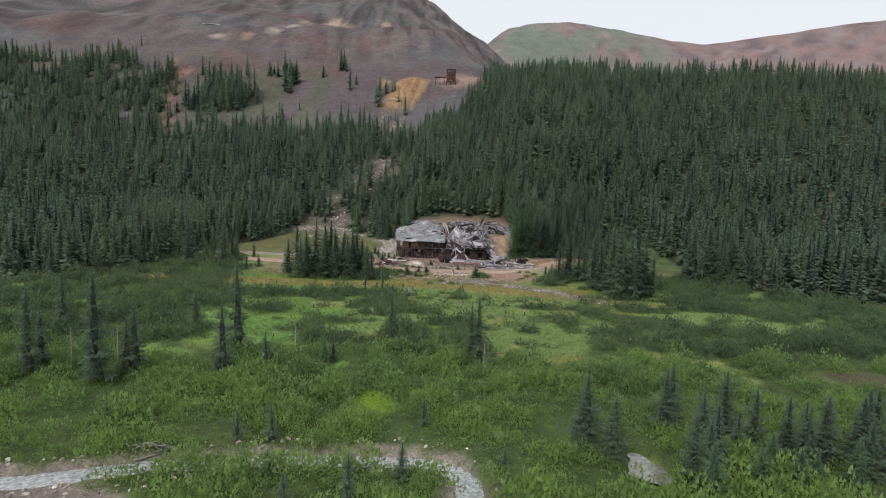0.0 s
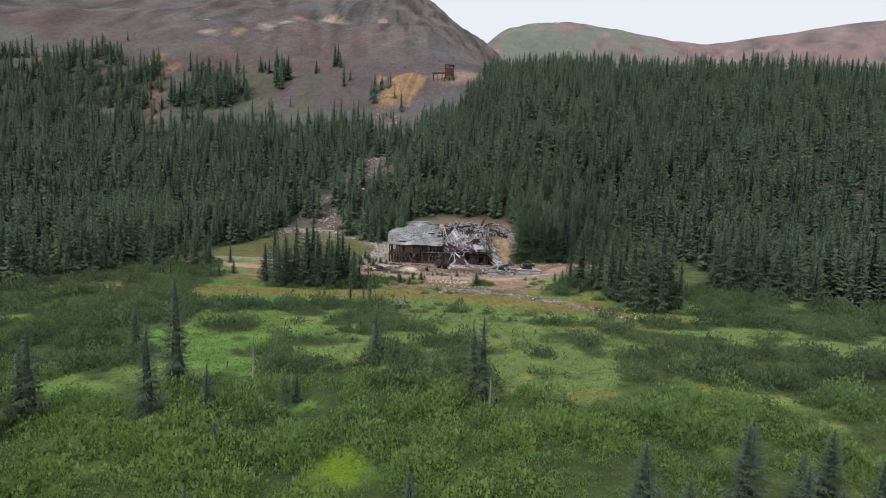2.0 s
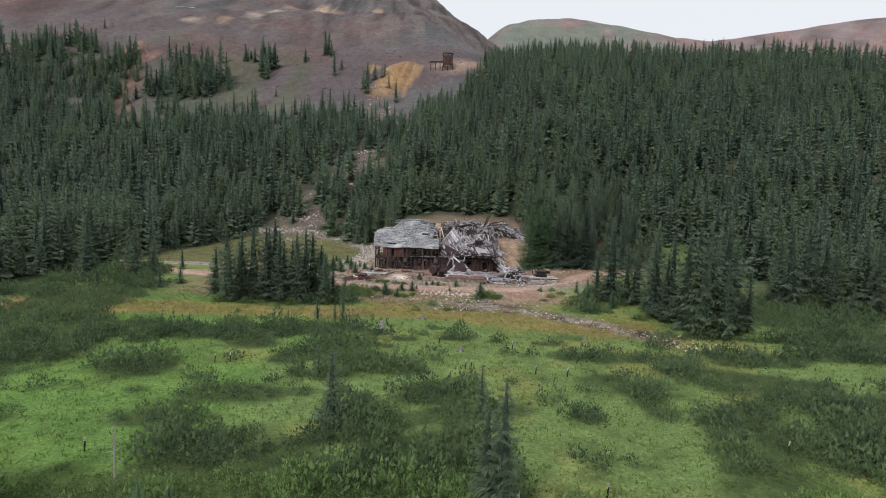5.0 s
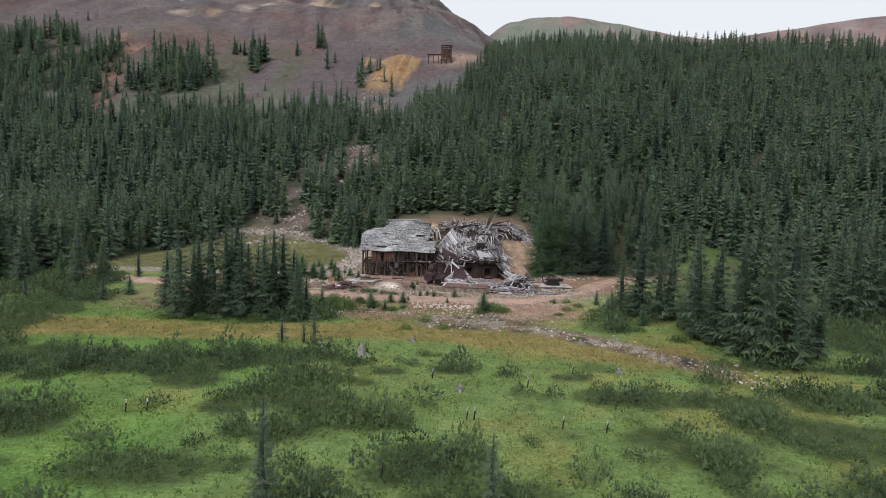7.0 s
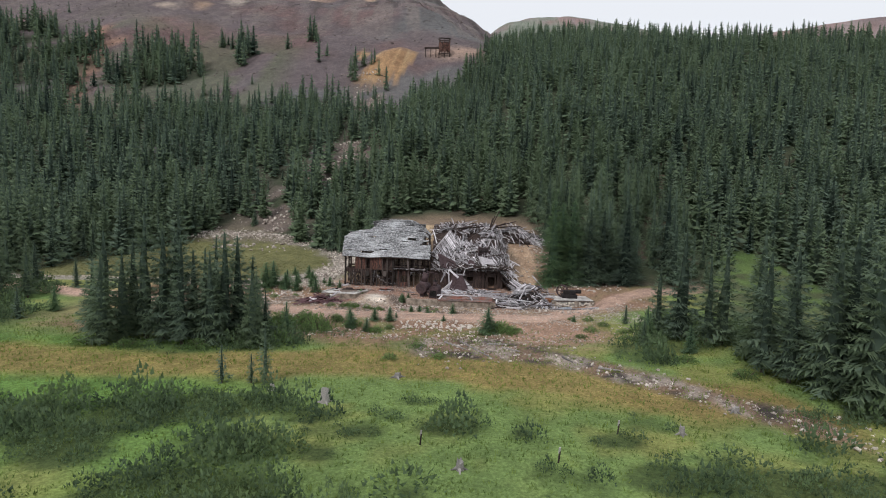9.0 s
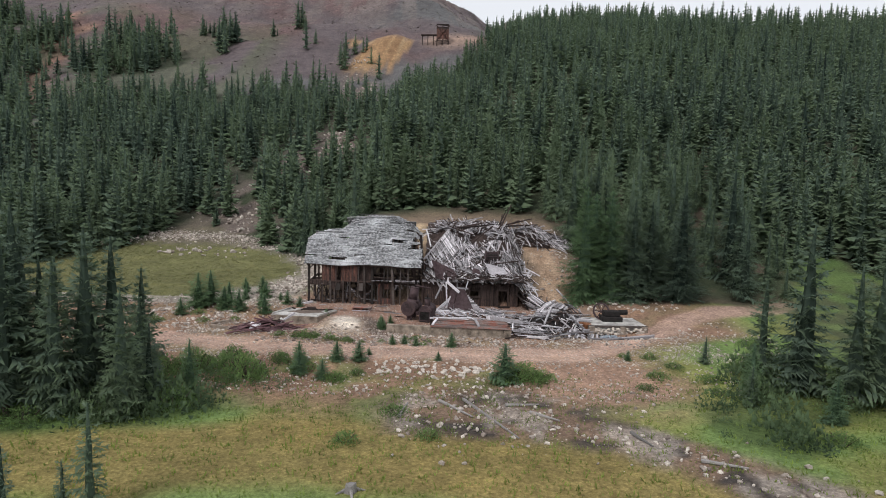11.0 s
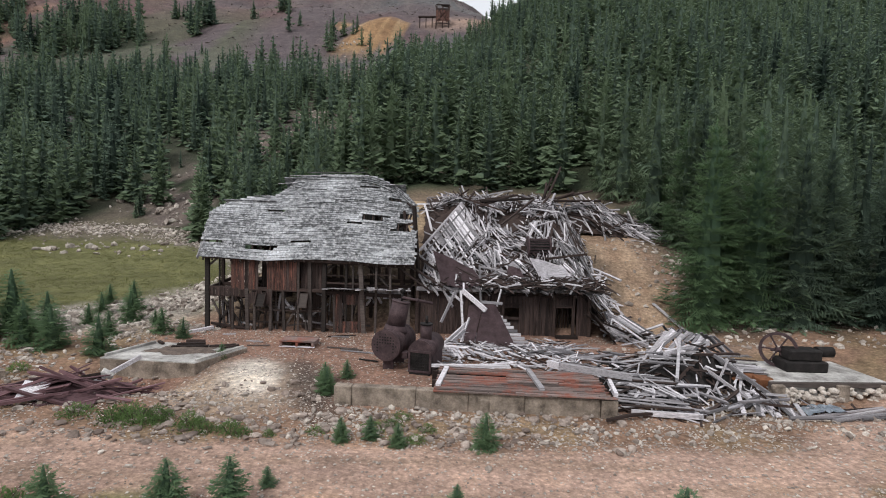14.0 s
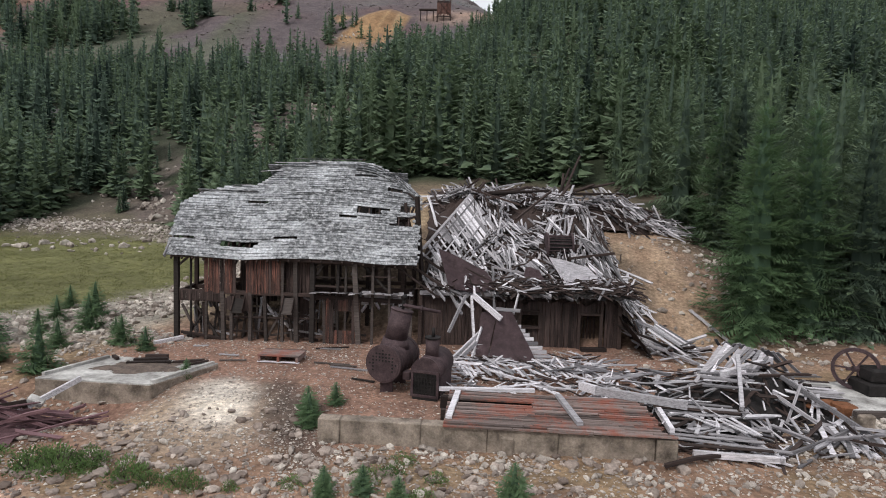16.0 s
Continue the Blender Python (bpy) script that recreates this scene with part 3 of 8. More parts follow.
    c = mix(c, (0.34, 0.24, 0.19), (1 - smooth(0.6, 1.1, np.hypot((x - 6) / 16, (y - 352) / 9))) * 0.8)
    # pale seams high on the mountain
    for cx, cy, rx, ry, col in ((-156, 406, 6, 4, (0.42, 0.34, 0.28)), (-141, 418, 6, 6, (0.36, 0.25, 0.18)), (-127, 440, 5, 9, (0.42, 0.36, 0.31)), (-120, 460, 4, 11, (0.46, 0.41, 0.37)), (-113, 482, 7, 12, (0.33, 0.25, 0.20)), (-96, 505, 12, 9, (0.40, 0.30, 0.22)),
                                (-84, 490, 7, 8, (0.30, 0.21, 0.17)), (-53, 505, 4, 16, (0.36, 0.26, 0.19)), (-165, 352, 4, 8, (0.30, 0.17, 0.13)), (-150, 345, 5, 3, (0.32, 0.20, 0.15))):
        c = mix(c, col, (1 - smooth(0.45, 1.15, np.hypot((x - cx) / rx, (y - cy) / ry) + 1.3 * (fbm(x / 4, y / 8, 79) - 0.5))) * 0.9)
    # far ridge: green shoulder, red cirque, both paled to paint in haze
    fr = smooth(760, 900, y)
    g = 1 - smooth(330, 460, x + 120 * (s3 - 0.5))
    c = mix(c, (0.215, 0.172, 0.172), fr)
    c = mix(c, (0.12, 0.09, 0.092), fr * smooth(0.5, 0.44, np.abs(fbm(x / 55 + y / 160, y / 220, 111) - 0.5) * 6) * 0.6)
    c = mix(c, (0.33, 0.27, 0.26), fr * smooth(0.56, 0.66, fbm(x / 24 + y / 80, y / 150, 104)) * 0.6)
    c = mix(c, (0.25, 0.175, 0.165), fr * smooth(0.5, 0.6, s2))
    c = mix(c, (0.165, 0.182, 0.15), fr * g * smooth(0.38, 0.55, s1 + 0.1))
    c = mix(c, (0.085, 0.062, 0.05), 0.85 * (1 - smooth(0.6, 1.2, np.hypot((x - 47) / 6, (y - 62) / 3.2) + 0.8 * (n2 - 0.5))))
    # creek gravel
    cd = creek_distance(x, y)
    gravel = (1 - smooth(1.2, 2.0, cd + 1.6 * (n2 - 0.5))) * (y < 60)
    gravel = np.maximum(gravel, smooth(0.3, 0.6, np.exp(-((x + 26) / 8) ** 2 - ((y - 33.5) / 3) ** 2)))
    c = mix(c, (0.24, 0.20, 0.175), gravel)
    return c


def graded(lo, a, b, hi, fine, grow):
    """Grid lines: even steps from a to b, growing outwards to lo and hi."""
    mid = list(np.arange(a, b + 1e-6, fine))
    s, v, out = fine, b, []
    while v < hi:
        s *= grow
        v += s
        out.append(v)
    s, v, low = fine, a, []
    while v > lo:
        s *= grow
        v -= s
        low.append(v)
    return np.array(low[::-1] + mid + out)


def build_ground():
    xs = graded(-2200, -36, 38, 2200, 0.65, 1.045)
    ys = np.concatenate([graded(-500, 30, 172, 172, 0.65, 1.08)[:-1], graded(0, 173, 174, 2600, 1.1, 1.023)[1:]])
    ys = np.unique(ys[(ys < 172.2) | (ys > 172.6)])
    X, Y = np.meshgrid(xs, ys)
    Z = height(X, Y)
    C = zone_colours(X, Y)
    nx, ny = len(xs), len(ys)
    i = (np.arange(ny - 1)[:, None] * nx + np.arange(nx - 1)[None]).ravel()
    tris = np.concatenate([np.stack([i, i + 1, i + nx + 1], 1), np.stack([i, i + nx + 1, i + nx], 1)])
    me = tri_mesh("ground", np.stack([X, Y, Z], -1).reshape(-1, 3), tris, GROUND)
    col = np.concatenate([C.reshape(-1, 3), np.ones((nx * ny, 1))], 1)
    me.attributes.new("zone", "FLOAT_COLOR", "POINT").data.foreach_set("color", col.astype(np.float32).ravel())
    me.polygons.foreach_set("use_smooth", np.ones(len(me.polygons), bool))
    return tagged(new("ground", me), "grassy valley floor rising to stony wooded mountain slopes", "ground", kind="structure")


build_ground()


def build_water():
    bm = bmesh.new()
    pts = list(zip(CREEK_X, CREEK_Y))
    rows = []
    for k, (x, y) in enumerate(pts):
        a, b = Vector(pts[max(k - 1, 0)]), Vector(pts[min(k + 1, len(pts) - 1)])
        d = (b - a).normalized()
        nrm = Vector((-d.y, d.x)) * 1.3
        rows.append((bm.verts.new((x + nrm.x, y + nrm.y, -1.5)), bm.verts.new((x - nrm.x, y - nrm.y, -1.5))))
    for p, q in zip(rows, rows[1:]):
        bm.faces.new((p[0], p[1], q[1], q[0]))
    me = bpy.data.meshes.new("creek")
    bm.to_mesh(me)
    bm.free()
    me.materials.append(WATER)
    tagged(new("creek_water", me), "shallow silvery creek winding over gravel", "creek", kind="structure")
    for cx, cy, rx, ry in ((15.6, 41.3, 1.35, 2.2), (4.4, 46.2, 1.5, 0.8), (13.4, 64.4, 0.7, 0.6)):
        bm = bmesh.new()
        ring_ = [bm.verts.new((cx + rx * (1 + 0.28 * math.sin(3 * a + cx) + 0.12 * math.sin(7 * a)) * math.cos(a), cy + ry * (1 + 0.22 * math.sin(2 * a + cy) + 0.1 * math.sin(5 * a)) * math.sin(a), float(height(cx, cy)) + 0.22)) for a in np.linspace(0, 6.283, 40, endpoint=False)]
        bm.faces.new(ring_)
        me = bpy.data.meshes.new("pond")
        bm.to_mesh(me)
        bm.free()
        me.materials.append(CALM)
        tagged(new("pond_water", me), "still pond among willow bushes", "pond", kind="structure")


build_water()


# ---- conifers ----
def spruce_model(seed, boughs, twigs, width=0.2, bare=0.05, power=0.78, ragged=0.2, core=0.5):
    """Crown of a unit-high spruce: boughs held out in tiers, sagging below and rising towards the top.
    Gives points, triangles and a tint per point (young needles and painted light at the bough ends, painted shade
    inside)."""
    rng = np.random.default_rng(seed)
    V, F, T = [], [], []

    def tri(p, q, r, tp, tq, tr):
        F.append((len(V), len(V) + 1, len(V) + 2))
        V.extend((p, q, r))
        T.extend((tp, tq, tr))
    ph = rng.uniform(0, 6.28, 4)

    def reach(h, a):
        r = width * max(1.0 - h, 0.0) ** power * (0.78 + 0.22 * min((h - bare) / 0.12, 1.0)) + 0.006
        return r * (1 + ragged * (0.5 * math.sin(2 * a + ph[0] + 5 * h) + 0.5 * math.sin(3 * a + ph[1] - 17 * h) + 0.6 * math.sin(a + ph[2] + 31 * h)))
    # inner cone closing the crown; its dark tint paints the shade inside
    sides, levels = (5, (bare, 0.3, 0.65, 0.96)) if twigs == 0 else (7, (bare, 0.2, 0.4, 0.6, 0.8, 0.97))
    rings = []
    for h in levels:
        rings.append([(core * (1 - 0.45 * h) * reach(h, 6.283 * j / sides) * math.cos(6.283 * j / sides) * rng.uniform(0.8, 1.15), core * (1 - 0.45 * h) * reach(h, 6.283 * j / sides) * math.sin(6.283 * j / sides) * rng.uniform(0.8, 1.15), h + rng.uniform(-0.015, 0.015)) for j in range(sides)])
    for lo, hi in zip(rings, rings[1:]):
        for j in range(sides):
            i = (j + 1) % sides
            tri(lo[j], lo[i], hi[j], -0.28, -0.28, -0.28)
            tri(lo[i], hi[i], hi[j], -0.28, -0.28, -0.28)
    for k in range(boughs):
        f = (k + rng.uniform(0, 1)) / boughs
        h = bare + (0.98 - bare) * (1 - (1 - f) ** 0.88)
        tiers = 17 if boughs > 140 else 14 if boughs > 70 else 11
        h = h + 0.55 * (round(h * tiers) / tiers - h)
        a = k * 2.39996 + rng.uniform(-0.5, 0.5)
        L = reach(h, a) * rng.uniform(0.72, 1.12)
        ca, sa = math.cos(a), math.sin(a)
        slope = -0.6 + 0.85 * h + rng.uniform(-0.2, 0.2)
        lift = rng.uniform(0.1, 0.35)
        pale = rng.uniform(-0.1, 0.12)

        def at_(q, side, dz=0.0):
            return (ca * L * q - sa * side, sa * L * q + ca * side, h + L * (slope * q + lift * q * q) + dz)
        w = L * (rng.uniform(0.26, 0.4) if boughs < 90 else rng.uniform(0.22, 0.33) if boughs < 300 else rng.uniform(0.13, 0.2)) + 0.006
        # each bough's tint runs from shade painted near the trunk to lit tips
        if twigs == 0:
            q = rng.uniform(0.5, 0.7)
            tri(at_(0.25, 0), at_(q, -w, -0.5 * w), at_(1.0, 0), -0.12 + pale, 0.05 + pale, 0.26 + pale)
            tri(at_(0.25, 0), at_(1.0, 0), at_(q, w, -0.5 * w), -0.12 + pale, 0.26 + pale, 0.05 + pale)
            continue
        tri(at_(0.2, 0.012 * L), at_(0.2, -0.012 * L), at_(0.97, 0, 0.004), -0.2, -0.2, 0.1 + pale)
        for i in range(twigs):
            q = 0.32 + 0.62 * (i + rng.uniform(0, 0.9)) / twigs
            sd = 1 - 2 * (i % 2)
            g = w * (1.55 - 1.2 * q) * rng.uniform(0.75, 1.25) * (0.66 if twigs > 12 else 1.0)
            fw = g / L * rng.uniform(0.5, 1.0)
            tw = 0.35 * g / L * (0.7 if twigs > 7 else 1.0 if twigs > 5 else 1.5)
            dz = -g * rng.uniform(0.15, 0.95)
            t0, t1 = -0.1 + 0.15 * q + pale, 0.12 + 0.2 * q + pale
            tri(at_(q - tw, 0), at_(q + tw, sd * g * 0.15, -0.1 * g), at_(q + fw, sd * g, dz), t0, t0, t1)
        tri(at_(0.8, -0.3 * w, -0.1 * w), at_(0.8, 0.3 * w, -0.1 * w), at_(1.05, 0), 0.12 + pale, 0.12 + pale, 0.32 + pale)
    for sg in (1, -1):
        tri((0.007 * sg, 0, 0.94), (-0.004 * sg, 0.006 * sg, 0.94), (0, 0, 1.01), 0, 0, 0.25)
    return np.array(V), np.array(F), np.array(T)


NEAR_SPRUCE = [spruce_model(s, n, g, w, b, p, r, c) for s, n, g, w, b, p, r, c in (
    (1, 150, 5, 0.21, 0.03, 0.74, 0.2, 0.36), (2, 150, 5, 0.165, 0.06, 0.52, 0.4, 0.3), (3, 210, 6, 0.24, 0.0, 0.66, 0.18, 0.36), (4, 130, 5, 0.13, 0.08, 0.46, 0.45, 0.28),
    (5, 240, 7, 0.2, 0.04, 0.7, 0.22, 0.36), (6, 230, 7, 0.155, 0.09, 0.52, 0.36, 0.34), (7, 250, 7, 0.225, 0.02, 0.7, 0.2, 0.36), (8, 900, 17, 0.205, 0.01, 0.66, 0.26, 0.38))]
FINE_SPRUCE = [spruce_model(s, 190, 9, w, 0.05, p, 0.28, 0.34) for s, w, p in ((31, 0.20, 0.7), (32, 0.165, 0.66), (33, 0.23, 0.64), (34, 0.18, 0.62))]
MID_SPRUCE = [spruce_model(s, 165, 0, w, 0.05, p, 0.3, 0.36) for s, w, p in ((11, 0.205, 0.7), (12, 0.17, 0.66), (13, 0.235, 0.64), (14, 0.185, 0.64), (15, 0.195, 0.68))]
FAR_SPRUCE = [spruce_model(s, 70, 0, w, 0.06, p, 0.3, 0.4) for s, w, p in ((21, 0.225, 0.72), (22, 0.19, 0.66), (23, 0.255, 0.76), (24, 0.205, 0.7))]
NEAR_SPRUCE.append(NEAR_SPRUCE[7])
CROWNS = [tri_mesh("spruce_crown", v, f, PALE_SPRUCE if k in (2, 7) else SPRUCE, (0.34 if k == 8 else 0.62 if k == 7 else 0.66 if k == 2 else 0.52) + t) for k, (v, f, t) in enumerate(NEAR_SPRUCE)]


def trunk_mesh():
    bm = bmesh.new()
    rod(bm, (0, 0, -0.03), (0, 0, 0.5), 0.017, 0.009, 8)
    rod(bm, (0, 0, 0.5), (0, 0, 0.97), 0.009, 0.001, 6)
    me = bpy.data.meshes.new("trunk")
    bm.to_mesh(me)
    bm.free()
    me.materials.append(BARK)
    return me


TRUNK = trunk_mesh()


def spruce(x, y, tall, kind, label, wide=1.0, group=""):
    rng = random.Random(int(x * 131 + y * 977))
    t = thing("spruce_tree", label, "tree", Matrix.Translation((x, y, float(height(x, y)) - 0.05)) @ pose(0, 0, 0, 0, 0, rng.uniform(0, 360)) @ Matrix.Diagonal((tall * wide, tall * wide, tall, 1)), group)
    part("trunk", TRUNK, BARK, t)
    part("crown", CROWNS[kind], SPRUCE, t)
    return t


MEADOW_TREES = ((-39.5, 54.5, 8.8, 1), (-40, 57, 6.1, 3), (-49.7, 75.2, 6.8, 1), (-32.2, 53.1, 10.6, 1), (-29.7, 55.4, 7.3, 3), (-30.9, 56.2, 5.7, 1), (-31.8, 74.3, 5.2, 2), (-22.7, 63.8, 10.2, 1),
                (-21.7, 56.8, 7.4, 1), (-17.9, 58.5, 3.3, 0), (-11.6, 62, 2.5, 0), (-6.4, 75.2, 5.6, 1), (4.2, 62.8, 7.9, 3), (3.5, 63.7, 6.4, 3), (11.4, 43, 6.2, 0), (13.2, 41.6, 5.2, 0),
                (20.3, 49.1, 5.1, 1), (24, 47.1, 5.4, 0), (18.2, 36.4, 4.1, 2), (17.6, 38.1, 5.2, 1), (26.3, 42.1, 5.3, 1), (22.5, 38.5, 2.9, 2))
MEADOW_TREES_2 = ((28.3, 43.2, 4.5, 1), (31.5, 41.6, 5.6, 0), (34, 43.6, 5.4, 1), (4.9, 39.8, 1.5, 0), (-2.3, 37.6, 2.8, 0), (-9.4, 34.2, 2.3, 0), (-15.2, 42.6, 2.4, 1), (-1.1, 46.2, 2.2, 1), (-15.1, 52.9, 2.2, 1),
                  (-11.1, 107.5, 4.8, 3), (-14.2, 107.1, 3.0, 3), (-12.1, 107.4, 2.4, 3), (-42, 50, 7, 1), (-45, 47, 8, 3), (21, 44.5, 4.4, 1), (29.5, 39, 3.6, 2), (25, 38.2, 3.2, 0), (36, 40, 5, 1), (40, 46, 6, 0), (-9.5, 85.5, 2.6, 3), (4.2, 77.2, 4.3, 3), (-18.2, 59.4, 4.0, 0), (-12.3, 60.6, 3.6, 2), (-26.2, 44.5, 2.2, 0), (-12.6, 42.6, 3.0, 1), (-11.4, 37.6, 2.0, 2), (-5.4, 34.4, 3.4, 0))
POND_TREES = ((19.2, 47.5, 5.4, 1), (21.8, 46.2, 4.6, 0), (23.2, 43.2, 3.6, 1), (20.6, 41.2, 4.8, 0), (19.4, 39.6, 4.4, 1), (25.2, 44.6, 4.8, 1), (27.2, 41.0, 5.0, 0), (28.8, 41.6, 5.4, 1), (30.2, 43.4, 5.0, 0), (32.6, 42.6, 5.8, 1), (33.2, 40.6, 5.2, 0), (35.2, 42.0, 6.0, 1), (30.8, 39.6, 4.6, 0), (24.4, 40.6, 3.0, 2), (37.5, 43.5, 6.4, 0), (26.4, 38.6, 2.4, 2), (38.5, 40.5, 5.6, 1))
GROVE = ((-30.2, 120, 10.3, 1), (-27.8, 118.7, 8.8, 0), (-26.1, 119.6, 12.2, 1), (-24.2, 119.2, 10.9, 0), (-23.3, 120.5, 11.9, 1), (-22.2, 121.2, 8.8, 0), (-20.7, 120.4, 8.9, 1), (-18.7, 120, 10.7, 1), (-18.1, 121.8, 10.2, 0),
         (-17.2, 123.7, 8, 0), (-29, 123, 9.5, 0), (-25, 123.5, 10.5, 1), (-21, 124, 9.8, 1), (-32.5, 122, 7.5, 2), (-16, 121, 6.5, 0), (-14.6, 119.4, 5.2, 1), (-15.4, 117.8, 7.4, 0), (-19.4, 118.2, 9.0, 0), (-21.8, 117.6, 10.2, 1), (-28.6, 116.6, 8.4, 0), (-13.2, 121.6, 3.8, 2))
RIGHT_GROVE = ((27.0, 123.8, 11.4, 0), (28.4, 121.0, 9.0, 1), (30.1, 121.3, 10.6, 1), (30.9, 116.4, 12.4, 0), (29.4, 112.6, 10.4, 1), (32, 113.1, 11.2, 0), (30.2, 110.2, 9.2, 1), (31.6, 107.4, 12.4, 0), (33.0, 107.7, 12.6, 1), (32.2, 103.6, 13.6, 0), (35.4, 105.4, 13.6, 6), (34.0, 102.2, 9.4, 1), (31.9, 103.0, 5.2, 0),
               (23.3, 123.2, 3.8, 2), (35.5, 109, 12, 0), (34.5, 111.5, 11, 1), (38, 108.5, 11.5, 0), (25.4, 126.0, 7.4, 1), (22.4, 121.5, 2.8, 0), (25.8, 118.6, 2.8, 2), (23.2, 129.8, 2.2, 0), (38.6, 105.8, 8.0, 1))
FAR_GROVE = ((52.4, 123.6, 10.7, 0), (52.1, 120.3, 12.4, 1), (56.9, 124.1, 13.4, 0), (59.8, 124.3, 10.8, 0), (55, 128, 11, 1), (59, 129, 12, 0), (62.5, 126, 12, 1), (63.5, 121, 12.5, 0), (58, 119.5, 9.5, 0), (62, 116.5, 11, 1), (57.5, 114.5, 5, 0), (43, 113.6, 3.4, 2), (65, 147, 3.2, 2), (47.5, 139, 4.0, 0))
EDGE_TREES = ((18.7, 150.6, 12.7, 2), (21.6, 150.8, 12.3, 0), (22.2, 156.4, 11.5, 0), (23.8, 149.6, 11.7, 0), (20.6, 154.0, 10.5, 2), (21.0, 160.5, 10, 0), (21.4, 167, 8.5, 0), (26, 150.5, 11, 0), (29, 149, 12, 1), (22.3, 160, 12, 0),
              (-58.7, 133.8, 10.2, 0), (-50.3, 132.9, 8.9, 2), (-51.2, 140.8, 6.2, 0), (-50.4, 122.2, 3.6, 0), (-65, 137.9, 10.3, 0), (-57.1, 139.6, 4.4, 2), (-48, 134.7, 6.9, 1), (-42.6, 125.5, 3.6, 0), (-56.6, 143, 7.6, 0), (-46, 141, 4, 0), (-41, 129, 3, 2))
for rows_, lab, grp in ((MEADOW_TREES, "slender dark green spruce among the meadow willows", "spruces in the meadow"), (MEADOW_TREES_2, "young dark green spruce among willow bushes", "spruces in the meadow"),
                        (POND_TREES, "dark green spruce in a loose stand beside the pond", "spruces beside the pond"),
                        (GROVE, "tall dark spruce in a dense grove beside the road", "spruces of the grove"), (RIGHT_GROVE, "tall full spruce at the meadow's edge", "spruces at the meadow's edge"), (FAR_GROVE, "tall spruce in a stand beyond the willows", "spruces beyond the willows"),
                        (EDGE_TREES, "tall spruce at the front of the woods", "spruces at the wood's edge")):
    for x, y, tall, kind in rows_:
        if tall > 5:
            kind = (4, 5, 6, 5, 4, 5, 6)[kind]
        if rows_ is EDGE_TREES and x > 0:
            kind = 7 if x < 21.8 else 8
        spruce(x, y, tall, kind, lab, (1.0 if tall > 3 else 1.2) * (1.3 if x > 9 and y < 52 else 1.12 if rows_ is GROVE else 1.08), grp)
SAPLINGS = ((-17.7, 143.9, 2.1), (-14.9, 143.2, 1.9), (-19.2, 151, 1.4), (-16.7, 149.7, 1.8), (-13.7, 147.3, 1.4), (-12.2, 146.6, 1.1), (-2.7, 138.5, 1.1), (-2.1, 140.1, 0.8), (0.6, 133.9, 0.8), (3.6, 133.9, 1.2), (-1.4, 134.2, 0.7), (-19.3, 144.2, 2.2),
            (-5.3, 129.6, 1.4), (-3.6, 129.6, 1.5), (7.3, 126.6, 2.7), (-8, 128.8, 1.6), (-5.8, 126.5, 1.4), (2.5, 129.9, 0.7), (17.6, 131, 0.8), (-7.6, 127.1, 1.6), (-21.6, 146.6, 3.2), (-22, 144.4, 3.3), (-19.6, 146.5, 2.2), (-17.8, 152.2, 1.9), (-20.4, 154.1, 1.3), (-1.44, 134.5, 0.75), (-0.4, 134.5, 0.8), (-2.9, 139.2, 1.0), (-8.7, 142.9, 0.7), (-14.85, 148.9, 0.9), (-3.0, 131.0, 0.6), (-22.5, 141.5, 1.6), (-16.2, 146.4, 1.3), (-18.6, 148.6, 1.2))
for x, y, tall in SAPLINGS:
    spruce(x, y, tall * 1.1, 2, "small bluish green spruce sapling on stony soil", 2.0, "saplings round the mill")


def scatter_wood(x0, x1, y0, y1, step, seed):
    rng = np.random.default_rng(seed)
    xs, ys = np.meshgrid(np.arange(x0, x1, step), np.arange(y0, y1, step))
    x = (xs + rng.uniform(-0.6, 0.6, xs.shape) * step).ravel()
    y = (ys + rng.uniform(-0.6, 0.6, ys.shape) * step).ravel()
    keep = rng.random(x.size) < wooded(x, y)
    x, y = x[keep], y[keep]
    seen = (np.abs(x - 0.01 * y) < 0.79 * y + 14)
    x, y = x[seen], y[seen]
    tall = rng.uniform(0.62, 1.2, x.size) * np.interp(y, [90, 160, 250, 330, 430], [10.5, 11.4, 10.6, 9.6, 9.4])
    tall *= np.where(rng.random(x.size) < 0.24, rng.uniform(0.3, 0.65, x.size), 1.0) * (1 + 0.3 * (y > tree_line(x)) * (x < -40) * (rng.random(x.size) < 0.75))
    # lower right-hand woods tinted darker: cloud shadow painted into the needles
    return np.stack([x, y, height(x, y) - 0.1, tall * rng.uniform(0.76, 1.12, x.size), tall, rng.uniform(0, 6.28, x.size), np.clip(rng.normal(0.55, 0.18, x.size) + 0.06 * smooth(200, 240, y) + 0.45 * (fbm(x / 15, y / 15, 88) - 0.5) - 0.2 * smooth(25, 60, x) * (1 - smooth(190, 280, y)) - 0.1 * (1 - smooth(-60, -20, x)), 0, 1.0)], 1)


